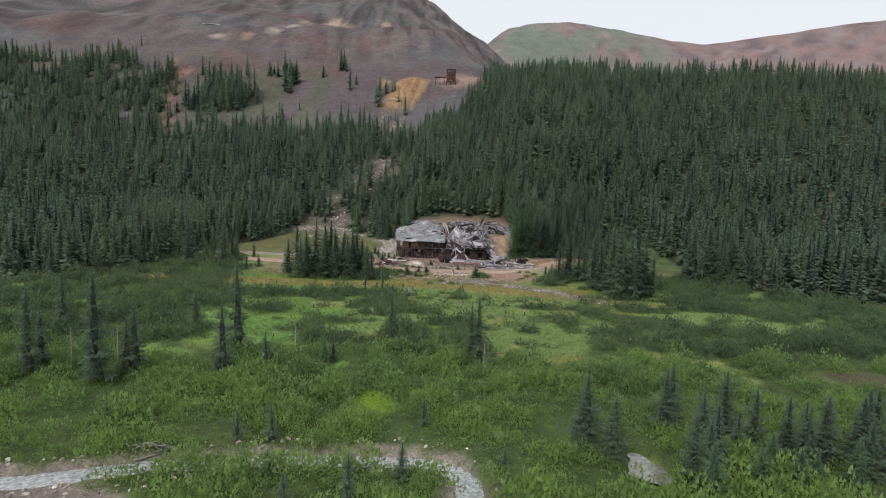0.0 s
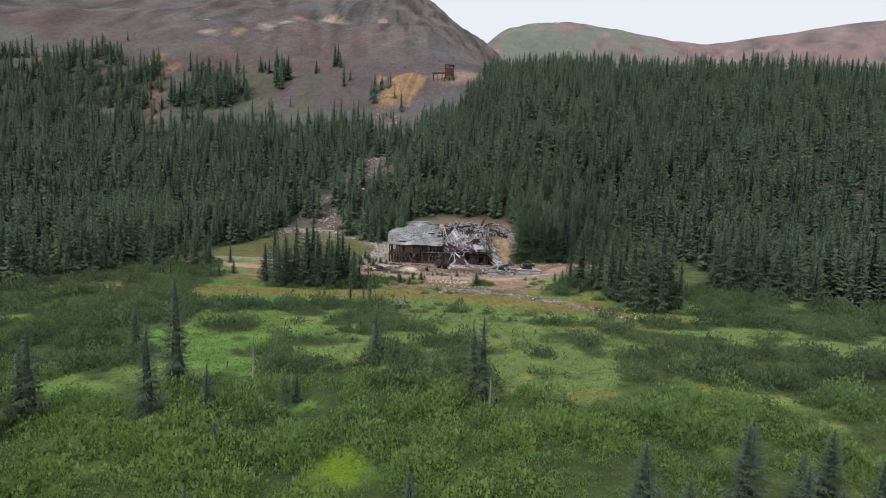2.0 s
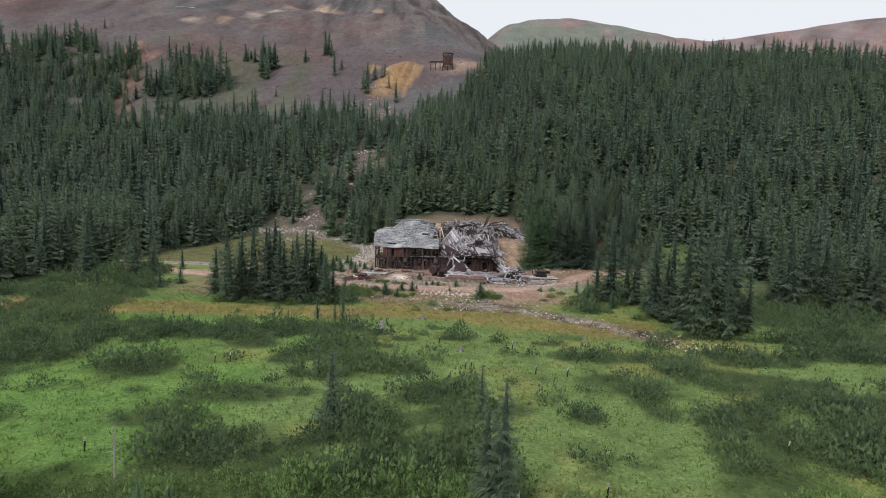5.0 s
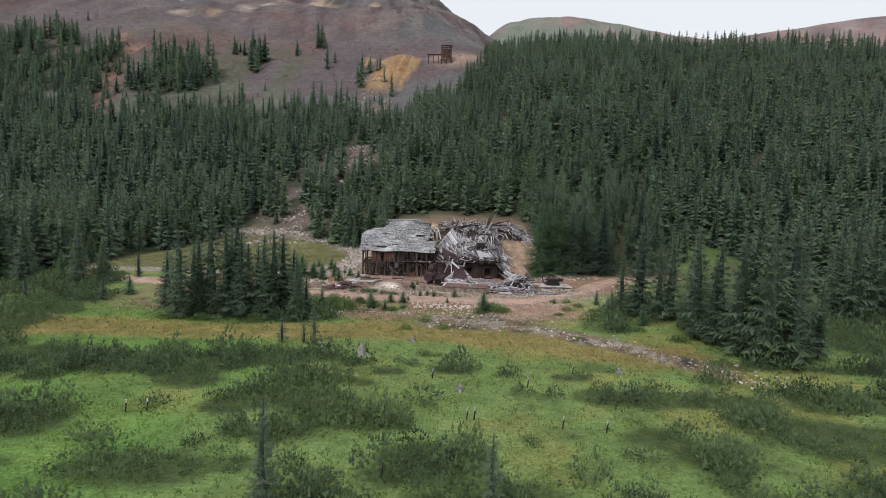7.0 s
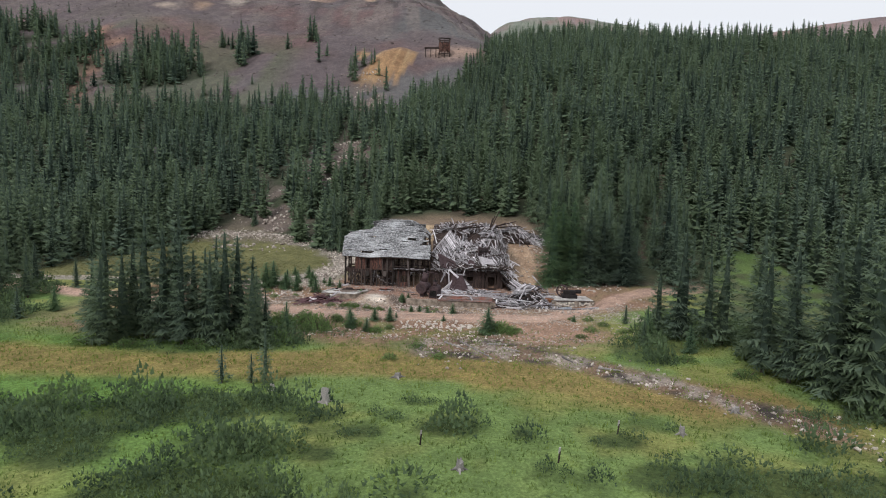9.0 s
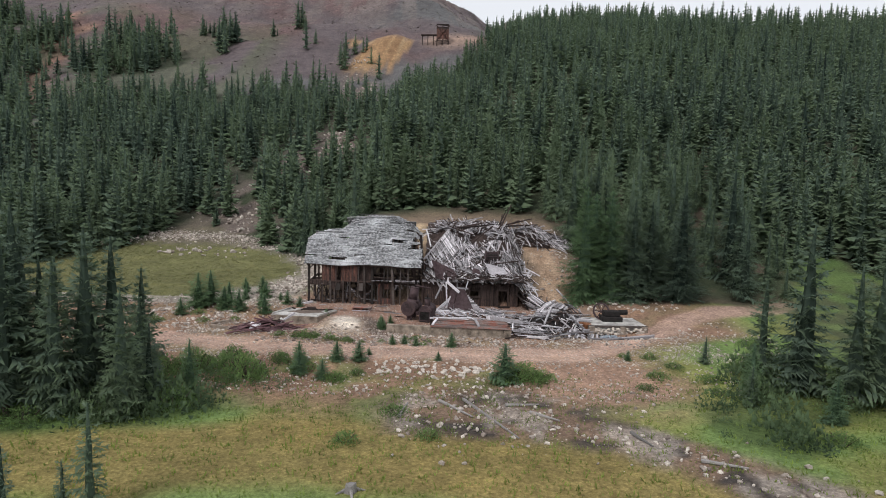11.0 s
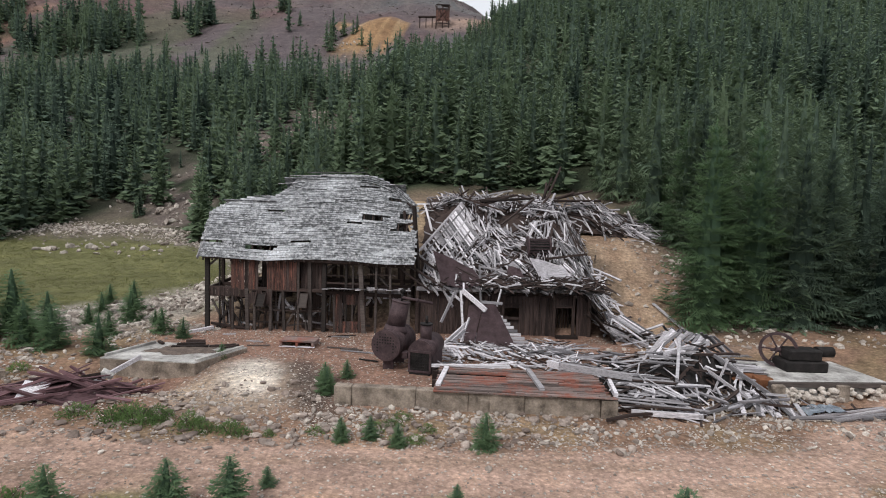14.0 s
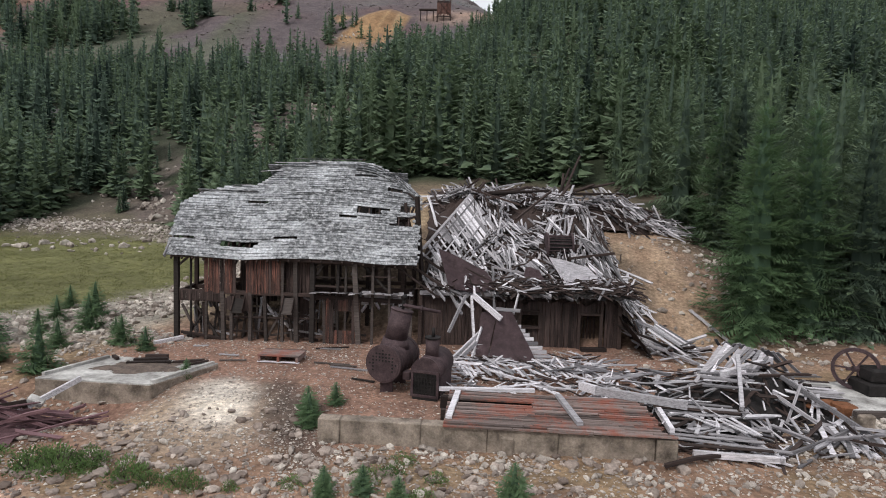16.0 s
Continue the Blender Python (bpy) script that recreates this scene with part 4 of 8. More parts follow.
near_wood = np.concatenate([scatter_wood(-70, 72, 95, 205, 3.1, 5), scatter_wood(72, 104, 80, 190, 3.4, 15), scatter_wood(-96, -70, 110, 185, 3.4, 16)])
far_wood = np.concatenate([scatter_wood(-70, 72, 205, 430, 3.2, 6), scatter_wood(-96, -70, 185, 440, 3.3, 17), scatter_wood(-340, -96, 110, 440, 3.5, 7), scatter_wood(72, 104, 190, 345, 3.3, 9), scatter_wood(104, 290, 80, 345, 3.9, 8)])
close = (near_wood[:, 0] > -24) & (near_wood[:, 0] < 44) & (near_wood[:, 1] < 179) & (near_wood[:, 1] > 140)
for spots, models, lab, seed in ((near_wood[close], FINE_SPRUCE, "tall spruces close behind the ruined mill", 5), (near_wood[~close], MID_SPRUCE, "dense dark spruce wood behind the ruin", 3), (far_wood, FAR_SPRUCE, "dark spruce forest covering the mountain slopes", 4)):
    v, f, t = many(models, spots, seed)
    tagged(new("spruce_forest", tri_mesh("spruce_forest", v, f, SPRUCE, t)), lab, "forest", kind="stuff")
    print("wood", len(spots), len(f))


# ---- willow thickets and grass ----
def bush_model(seed, n, leaf=1.0):
    """A unit willow bush: several leafy domes side by side, leaves pointing up and out, the shoots paler at their ends
    and upwards as painted light.
    """
    rng = np.random.default_rng(seed)
    domes = [(0.0, 0.0, 0.62, 0.95)] + [(0.55 * math.cos(a + seed), 0.55 * math.sin(a + seed), rng.uniform(0.34, 0.55), rng.uniform(0.45, 0.85)) for a in np.arange(0, 6.2, 1.05)]
    V, F, T = [], [], []
    for k in range(n):
        dx, dy, r, hgt = domes[rng.integers(0, len(domes)) if rng.random() < 0.8 else 0]
        a, e = rng.uniform(0, 6.283), math.asin(rng.uniform(0.0, 1))
        rad = r * rng.uniform(0.72, 1.05)
        c = Vector((dx + math.cos(a) * math.cos(e) * rad, dy + math.sin(a) * math.cos(e) * rad, hgt * math.sin(e) * rad / r))
        d = (Vector((math.cos(a) * math.cos(e), math.sin(a) * math.cos(e), 0.75 + math.sin(e))) + Vector(rng.uniform(-0.35, 0.35, 3))).normalized()
        s = d.orthogonal().normalized()
        s = (s * math.cos(k) + d.cross(s) * math.sin(k))
        L, w = leaf * rng.uniform(0.1, 0.2), leaf * rng.uniform(0.05, 0.085)
        F.append((len(V), len(V) + 1, len(V) + 2))
        V += [c - s * w - d * L * 0.5, c + s * w - d * L * 0.5, c + d * L * 0.6 + s * rng.uniform(-0.05, 0.05)]
        # tint rises with height and towards tips, painting lit tops and shade below
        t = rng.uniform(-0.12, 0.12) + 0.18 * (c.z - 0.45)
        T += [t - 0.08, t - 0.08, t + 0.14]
    return np.array([tuple(v) for v in V]), np.array(F), np.array(T)


BUSHES = [bush_model(s, 115, 0.9) for s in (1, 2, 3, 4, 5)]


def scatter_bushes():
    rng = np.random.default_rng(12)
    xs, ys = np.meshgrid(np.arange(-75, 75, 1.22), np.arange(26, 160, 1.22))
    x = (xs + rng.uniform(-0.6, 0.6, xs.shape)).ravel()
    y = (ys + rng.uniform(-0.6, 0.6, ys.shape)).ravel()
    dens = shrubby(x, y)
    seen = (np.abs(x) < 0.8 * (y + 8)) & (y < forest_edge(x) + 4)
    keep = (rng.random(x.size) < smooth(0.2, 0.55, dens) * 0.97) & seen
    x, y, dens = x[keep], y[keep], dens[keep]
    s = rng.uniform(0.55, 1.3, x.size) * (0.45 + 1.5 * smooth(0.3, 0.7, fbm(x / 3.2, y / 3.2, 91))) * (0.6 + 0.4 * smooth(0.3, 0.9, dens))
    tint = np.clip(0.04 - 0.09 * smooth(60, 70, y) + 0.75 * (fbm(x / 6, y / 6, 95) - 0.2) + rng.normal(0, 0.13, x.size) + 0.1 * (s - 0.8) + 0.26 * (1 - smooth(40, 62, y)) + 0.24 * (1 - smooth(43, 52, y)) * smooth(-14, -8, x), 0, 1.1)
    return np.stack([x, y, height(x, y) - 0.08, s, s * rng.uniform(0.85, 1.4, x.size), rng.uniform(0, 6.28, x.size), tint], 1)


bush_spots = scatter_bushes()
FINE_BUSHES = [bush_model(s, 210, 0.72) for s in (6, 7, 8, 9)]
near_bush = bush_spots[:, 1] + 8 * (fbm(bush_spots[:, 0] / 4, bush_spots[:, 1] / 4, 97) - 0.5) < 68
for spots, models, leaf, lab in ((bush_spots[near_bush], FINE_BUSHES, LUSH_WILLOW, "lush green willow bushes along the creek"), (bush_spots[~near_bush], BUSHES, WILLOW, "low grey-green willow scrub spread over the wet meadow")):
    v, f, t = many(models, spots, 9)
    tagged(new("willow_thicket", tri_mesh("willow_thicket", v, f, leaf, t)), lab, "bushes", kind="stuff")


def tuft_model(seed):
    rng = np.random.default_rng(seed)
    V, F = [], []
    for k in range(5):
        a, b = rng.uniform(0, 6.28), rng.uniform(0, 6.28)
        x, y, L = 0.3 * math.cos(a), 0.3 * math.sin(a), rng.uniform(0.5, 1)
        F.append((len(V), len(V) + 1, len(V) + 2))
        V += [(x - 0.07 * math.cos(b), y - 0.07 * math.sin(b), 0), (x + 0.07 * math.cos(b), y + 0.07 * math.sin(b), 0), (x * 1.9 + rng.uniform(-.2, .2), y * 1.9 + rng.uniform(-.2, .2), L)]
    return np.array(V), np.array(F)


def scatter_grass():
    rng = np.random.default_rng(13)
    n = 34000
    x, y = rng.uniform(-55, 55, n), rng.uniform(55, 132, n)
    ok = (np.abs(x) < 0.8 * (y - 30)) & (rng.random(n) < (1 - 0.7 * shrubby(x, y))) & (road_distance(x, y) > 2.4) & (y < 126 + 3 * fbm(x, y, 3))
    x, y = x[ok], y[ok]
    s = rng.uniform(0.25, 0.5, x.size)
    straw = np.exp(-((y - 112) / 6) ** 2)
    return np.stack([x, y, height(x, y) - 0.03, s, s * rng.uniform(0.5, 0.9, x.size), rng.uniform(0, 6.28, x.size), np.clip(rng.normal(0.35, 0.2, x.size) + 0.4 * straw, 0, 1)], 1)


v, f, t = many([tuft_model(s) for s in (1, 2, 3)], scatter_grass(), 2)
tagged(new("meadow_grass", tri_mesh("meadow_grass", v, f, GRASS, t)), "tufts of green meadow grass and sedge", "grass", kind="stuff")


# ---- materials of the ruin ----
GREYWOOD = wood_material("weathered_grey_boards", (0.12, 0.112, 0.12), (0.66, 0.63, 0.66), spread=1.3)
POSTWOOD = wood_material("weathered_brown_posts", (0.020, 0.016, 0.015), (0.098, 0.080, 0.073), spread=1.2)
ROOFWOOD = wood_material("silvered_roof_boards", (0.07, 0.074, 0.078), (0.24, 0.245, 0.255), (0.60, 0.60, 0.62), spread=1.1, patch=5.0, streak=(0.8, 1, 1), blotch=(0.36, 9.0))
DARKWOOD = wood_material("dark_brown_timber", (0.012, 0.009, 0.0085), (0.060, 0.041, 0.036))
SIDING = wood_material("reddish_brown_siding", (0.012, 0.009, 0.009), (0.080, 0.049, 0.042), (0.27, 0.115, 0.085), patch=2.6, streak=(6, 6, 0.3), upright=True)
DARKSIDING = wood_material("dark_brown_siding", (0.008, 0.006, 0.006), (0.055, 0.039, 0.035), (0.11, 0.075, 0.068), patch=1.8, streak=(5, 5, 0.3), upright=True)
DULLWOOD = wood_material("dull_grey_slats", (0.08, 0.074, 0.078), (0.36, 0.34, 0.355), spread=1.15)
DECKWOOD = wood_material("worn_reddish_deck_boards", (0.055, 0.042, 0.038), (0.24, 0.185, 0.17), (0.27, 0.085, 0.055), spread=1.15, patch=0.7, streak=(1, 1, 1))
MAROON = wood_material("faded_maroon_boards", (0.07, 0.035, 0.04), (0.19, 0.11, 0.12))
IRON = rust_material("rusted_boiler_iron", (0.042, 0.029, 0.032), (0.118, 0.080, 0.084))
SOOT_AND_SHADE = rust_material("blackened_iron_and_shade", (0.012, 0.011, 0.011), (0.04, 0.035, 0.034))
SHEET = rust_material("purple_brown_rusted_sheet", (0.075, 0.05, 0.055), (0.155, 0.105, 0.112), 0.2)
ORANGE = rust_material("orange_rusted_iron", (0.12, 0.05, 0.025), (0.28, 0.12, 0.06), 0.2)
CONCRETE = stone_material("stained_concrete", (0.08, 0.064, 0.052), (0.40, 0.33, 0.27), 1.6, 0.9, 0.5, (1, 1, 1))
PALECONCRETE = stone_material("pale_worn_concrete", (0.15, 0.138, 0.128), (0.66, 0.64, 0.615), 0.9, 0.9, 0.5, (1, 1, 1))
DIRT = stone_material("dark_loose_soil", (0.07, 0.055, 0.048), (0.20, 0.155, 0.13), 3.0, 0.95, 0.6, (1, 1, 1))
TARP = stone_material("torn_pale_blue_tarp", (0.25, 0.30, 0.36), (0.55, 0.60, 0.66), 2.0, 0.5, 0.4, (1, 1, 1))
SNOW = stone_material("old_snow", (0.75, 0.77, 0.8), (0.9, 0.9, 0.92), 0.5, 0.7, 0.2, (1, 1, 1))


def zat(x, y):
    return float(height(x, y))


def wpart(name, bm, material, parent, label=""):
    """A part whose bmesh is given in world places."""
    return part(name, bm, material, parent, label, parent.matrix_world.inverted() if parent.parent else parent.matrix_basis.inverted())


def at(name, label, category, x, y, z=None, group="", kind="", turn=0):
    return thing(name, label, category, pose(x, y, zat(x, y) if z is None else z, 0, 0, turn), group, kind)


def plank_mesh(L, w, t, seed, material):
    """A board along x with split ends and a slight warp."""
    rng = random.Random(seed)
    bm = bmesh.new()
    n = 3
    rows = []
    for k in range(n + 1):
        x = L * (k / n - 0.5)
        sag = 0.02 * L * math.sin(math.pi * k / n) * rng.uniform(-1, 1)
        ww = w * rng.uniform(0.88, 1.05)
        ends = [rng.uniform(-0.12, 0.12) * min(L, 1.5) if k in (0, n) else 0 for _ in range(2)]
        rows.append([bm.verts.new((x + (ends[0] if s < 0 else ends[1]), s * ww / 2, sag + h * t / 2)) for s, h in ((-1, -1), (1, -1), (1, 1), (-1, 1))])
    for a, b in zip(rows, rows[1:]):
        for j in range(4):
            bm.faces.new((a[j], a[(j + 1) % 4], b[(j + 1) % 4], b[j]))
    bm.faces.new(rows[0])
    bm.faces.new(rows[-1][::-1])
    bmesh.ops.recalc_face_normals(bm, faces=bm.faces)
    me = bpy.data.meshes.new("plank")
    bm.to_mesh(me)
    bm.free()
    me.materials.append(material)
    return me


def plank_set(material, seed):
    return [plank_mesh(L, w, t, seed + k, material) for k, (L, w, t) in enumerate(
        ((1.0, 0.09, 0.03), (1.5, 0.12, 0.03), (2.0, 0.10, 0.035), (2.5, 0.13, 0.035), (3.2, 0.12, 0.05), (1.3, 0.16, 0.03), (3.6, 0.12, 0.11), (0.8, 0.08, 0.035), (2.6, 0.10, 0.1)))]


def plank_panel(parent, a, b, c, n, material, width=0.15, miss=0.12, skew=3.0, name="board"):
    """n boards side by side between the lines a to b and a+c to b+c, each along c, some missing or askew."""
    r = random.Random(int(a[0] * 100 + a[1] * 7))
    a, b, c = Vector(a), Vector(b), Vector(c)
    up = (b - a).cross(c).normalized()
    if up.z < 0:
        up = -up
    inv = parent.matrix_basis.inverted()
    for k in range(n):
        if r.random() < miss:
            continue
        o = a + (b - a) * ((k + 0.5) / n)
        d = (Matrix.Rotation(radians(r.gauss(0, skew)), 3, up) @ c) * r.uniform(0.72, 1.06)
        o = o + c * r.uniform(-0.05, 0.1) + up * r.uniform(0, 0.05)
        x, z = d.normalized(), (up + Vector((r.gauss(0, 0.08), r.gauss(0, 0.08), 0))).normalized()
        y = z.cross(x).normalized()
        m = Matrix((x, y, x.cross(y))).transposed().to_4x4()
        bm = box(bmesh.new(), d.length, width * r.uniform(0.75, 1.05), 0.03, Matrix.Translation(o + d / 2) @ m)
        part(name, bm, r.choice(material) if isinstance(material, tuple) else material, parent, "", inv)


GREYS, DARKS, MAROONS, DULLS = plank_set(GREYWOOD, 100), plank_set(DARKWOOD, 200), plank_set(MAROON, 300), plank_set(DULLWOOD, 400)


def strew(parent, n, spot, surface, seed, meshes, heading=None, spread=40, tilt=14, lift=0.12, name="plank"):
    """Lays n boards as parts of parent. spot(rng) gives x, y; heading(x, y) the main direction in degrees."""
    rng = random.Random(seed)
    inv = parent.matrix_basis.inverted()
    for k in range(n):
        x, y = spot(rng)
        e = 0.4
        gx, gy = (surface(x + e, y) - surface(x - e, y)) / (2 * e), (surface(x, y + e) - surface(x, y - e)) / (2 * e)
        a = (heading(x, y) if heading else 0) + rng.gauss(0, spread)
        dx, dy = math.cos(radians(a)), math.sin(radians(a))
        d = Vector((dx, dy, gx * dx + gy * dy)).normalized()
        up = Vector((-gx, -gy, 1)).normalized()
        side = up.cross(d).normalized()
        m = Matrix((d, side, d.cross(side))).transposed().to_4x4()
        m = Matrix.Translation((x, y, surface(x, y) + rng.uniform(0.0, lift))) @ m @ pose(0, 0, 0, rng.gauss(0, tilt * 1.6), rng.gauss(0, tilt), 0)
        ob = new(name, rng.choice(meshes))
        ob.parent = parent
        ob.matrix_basis = inv @ m


def joined_strew(parent, n, spot, surface, seed, material, heading=None, spread=60, tilt=16, lift=0.15, label="", name="small_debris"):
    """Many splinters joined into one mesh."""
    rng = random.Random(seed)
    V, F = [], []
    for k in range(n):
        x, y = spot(rng)
        L, w, t = rng.uniform(0.3, 1.9), rng.uniform(0.035, 0.125), rng.uniform(0.02, 0.055)
        e = 0.4
        gx, gy = (surface(x + e, y) - surface(x - e, y)) / (2 * e), (surface(x, y + e) - surface(x, y - e)) / (2 * e)
        a = (heading(x, y) if heading else 0) + rng.gauss(0, spread)
        dx, dy = math.cos(radians(a)), math.sin(radians(a))
        d = Vector((dx, dy, gx * dx + gy * dy + rng.gauss(0, tilt / 57))).normalized()
        side = Vector((-gx, -gy, 1)).cross(d).normalized()
        side = (side + d.cross(side) * rng.gauss(0, tilt / 40)).normalized()
        up = d.cross(side)
        c = Vector((x, y, surface(x, y) + rng.uniform(-0.02, lift)))
        b = len(V)
        for sx, sy, sz in ((-1, -1, -1), (1, -1, -1), (1, 1, -1), (-1, 1, -1), (-1, -1, 1), (1, -1, 1), (1, 1, 1), (-1, 1, 1)):
            V.append(c + d * (sx * L / 2 + rng.uniform(-0.06, 0.06)) + side * sy * w / 2 + up * sz * t / 2)
        F += [(b + 4, b + 5, b + 6, b + 7), (b, b + 1, b + 5, b + 4), (b + 1, b + 2, b + 6, b + 5), (b + 2, b + 3, b + 7, b + 6), (b + 3, b, b + 4, b + 7)]
    ob = part(name, mesh_from(name, [tuple(v) for v in V], F, material), material, parent, label, parent.matrix_basis.inverted())
    return tagged(ob, kind="stuff")


# ---- the standing half of the mill ----
FY = 149.0  # front of the mill
mill = at("mill_building", "tall weathered timber mill, roof sagging, front half open", "ruin", -6, 151, 0.0)


def timber(name, a, b, w=0.2, h=0.2, material=None, parent=None, label=""):
    bm = bar(bmesh.new(), a, b, w, h)
    bmesh.ops.bevel(bm, geom=list(bm.edges), offset=0.012, segments=1, affect="EDGES")
    return wpart(name, bm, material or DARKWOOD, parent or mill, label)


ROOF_SLOPE = Vector((0, 0.677, 0.736))


def roof_top(x):
    """Length of the front slope at x, up to its broken upper edge."""
    return float(np.interp(x, [-12.2, -11.6, -10.4, -8.6, -8.1, -7.5, -7.2, -5.5, -3.1, -2.2, -1.1, -0.3, 0.3], [3.3, 3.85, 4.5, 4.85, 5.3, 6.3, 6.75, 6.95, 7.05, 6.85, 6.35, 5.7, 4.9]))


def roof_point(x, s, lift=0.0):
    sag = -0.16 * math.exp(-((x + 8.5) / 1.6) ** 2) * (1 - s / 7) - 0.12 * math.exp(-((x + 1.5) / 1.5) ** 2) * (1 - s / 7)
    bulge = 0.22 * math.sin(min(s / 6.8, 1) * math.pi) - 0.75 * max(0, (x + 3.0) / 3.3) ** 2 * (s / 6) ** 2
    p = Vector((x, 148.55, 4.42)) + ROOF_SLOPE * s + Vector((0, -0.736, 0.677)) * (bulge + lift)
    return p + Vector((0, 0, sag - 0.035 * max(0, x + 3) * (1 - s / 6)))


def build_roof():
    roof = wpart("roof", bar(bmesh.new(), roof_point(-12.0, 0.1, -0.16), roof_point(0.2, 0.1, -0.16), 0.12, 0.14), DARKWOOD, mill, "steep sagging board roof with holes")
    inv = Matrix.Translation(-mill.matrix_basis.translation)
    rng = random.Random(41)
    course, s, k = 0.168, 0.0, 0
    holes = ((-9.6, -7.9, 0.75, 0.98), (-8.9, -8.3, 1.35, 1.5), (-2.9, -1.95, 3.0, 3.5), (-0.75, 0.2, 2.3, 2.9), (-0.75, -0.2, 1.6, 1.8), (-3.8, -3.1, 2.7, 2.82), (-0.6, 0.3, 3.4, 3.8), (-1.4, -0.6, 4.9, 5.05))
    grid = np.arange(-12.2, 0.42, 0.05)
    tops = np.array([roof_top(x) for x in grid])
    V, F = [], []
    while s < 7.0:
        inside = grid[tops > s]
        x, right = inside[0] - rng.uniform(0, 0.12), inside[-1] + rng.uniform(0, 0.2)
        while x < right - 0.08:
            x2 = min(x + rng.uniform(0.7, 1.9), right)
            xm = (x + x2) / 2
            for a, b, c, d in holes:
                if c - 0.1 < s < d and x < b and x2 > a:
                    x2 = a if x < a - 0.1 else x2
                    xm = (x + x2) / 2
            gone = any(a < xm < b and c - 0.1 < s < d for a, b, c, d in holes) or x2 - x < 0.1 or rng.random() < (0.006 + 0.07 * (xm > -1.4) * (s > 2.2))
            if not gone:
                lift = 0.02 + rng.uniform(0, 0.02) + (0.04 if rng.random() < 0.05 else 0)
                p = [roof_point(x, s - rng.uniform(0, 0.015), lift + rng.uniform(0, 0.02)), roof_point(x2 - 0.012, s - rng.uniform(0, 0.015), lift + rng.uniform(0, 0.02)), roof_point(x2 - 0.012, s + course * 1.15, lift - 0.02), roof_point(x, s + course * 1.15, lift - 0.02)]
                c = sum(p, Vector()) / 4
                nrm = (p[1] - p[0]).cross(p[3] - p[0]).normalized() * 0.03
                vs = p + [q - nrm for q in p]
                fs = [(0, 1, 2, 3), (4, 7, 6, 5), (0, 4, 5, 1), (1, 5, 6, 2), (2, 6, 7, 3), (3, 7, 4, 0)]
                if k < 280:
                    me = mesh_from("roof_board", [tuple(q - c) for q in vs], fs, ROOFWOOD)
                    ob = new("roof_board", me)
                    ob.parent = roof
                    ob.matrix_basis = roof.matrix_basis.inverted() @ inv @ Matrix.Translation(c)
                else:
                    F += [tuple(q + len(V) for q in f) for f in fs]
                    V += [tuple(q) for q in vs]
                k += 1
            x = x2
        s += course
    tagged(part("upper_boarding", mesh_from("upper_boarding", V, F, ROOFWOOD), ROOFWOOD, roof, "", roof.matrix_basis.inverted() @ inv), kind="stuff")
    # boards bent round the broken upper corner
    for row in range(4):
        for x0 in np.arange(-3.3, 0.2, 0.55):
            if row > 1 and rng.random() < 0.3:
                continue
            x1 = min(x0 + 0.6, 0.32)
            a, b = roof_point(x0, roof_top(x0) - 0.02 - 0.2 * row, 0.07), roof_point(x1, roof_top(x1) - 0.02 - 0.2 * row, 0.07 + rng.uniform(0, 0.03))
            part("edge_board", bar(bmesh.new(), a, b, 0.15, 0.035), ROOFWOOD, roof, "", roof.matrix_basis.inverted() @ inv)
    # rafters under the boards, their tails showing at the eave
    for j in range(23):
        x = -11.9 + j * 0.535
        top = max(roof_top(x) - 0.2, 0.6)
        bm = bmesh.new()
        bar(bm, roof_point(x, -0.12, -0.10), roof_point(x, top * 0.5, -0.10), 0.07, 0.13)
        bar(bm, roof_point(x, top * 0.5, -0.10), roof_point(x, top, -0.10), 0.07, 0.13)
        part("rafter", bm, DARKWOOD, roof, "", roof.matrix_basis.inverted() @ inv)
    # rear slope down to the hillside
    for j in range(16):
        f = j / 15
        for x0, x1 in ((-11.6, -8.4), (-8.3, -5.6), (-5.5, -2.7), (-2.6, -0.4)):
            xm = (x0 + x1) / 2
            t = roof_point(xm, roof_top(xm) - 0.25)
            low = Vector((0, 5.0, -min(t.z - 5.2, 3.6)))
            a, b = t + low * (f - 0.03), t + low * (f + 0.04)
            bm = bmesh.new()
            box(bm, x1 - x0 + 0.05, (b - a).length, 0.03, Matrix.Translation((xm, (a.y + b.y) / 2, (a.z + b.z) / 2 + rng.uniform(-0.02, 0.02))) @ pose(0, 0, 0, math.degrees(math.atan2(low.z, low.y)), 0, rng.uniform(-0.6, 0.6)))
            part("rear_board", bm, ROOFWOOD, roof, "", roof.matrix_basis.inverted() @ inv)
    for a, b, w in (((-12.2, 148.45, 4.35), (-11.85, 151.1, 7.25), 0.1), ((-11.75, 150.9, 7.2), (-11.35, 151.6, 7.75), 0.07)):
        part("barge_board", bar(bmesh.new(), a, b, 0.05, w * 2), GREYWOOD, roof, "", roof.matrix_basis.inverted() @ inv)
    for x0, x1, s0 in ((-8.6, -7.4, 5.95), (-8.0, -5.0, 6.75), (-6.9, -3.0, 7.1), (-9.9, -8.9, 4.7)):
        part("loose_board", bar(bmesh.new(), roof_point(x0, s0, 0.1), roof_point(x1, s0 + 0.1, 0.14), 0.14, 0.03), GREYWOOD, roof, "", roof.matrix_basis.inverted() @ inv)
    return k


print("roof boards", build_roof())


def z_of(py):
    return 4.45 - (py - 450) * 0.0288


def x_of(px):
    return -11.8 + (px - 313) * 0.0288


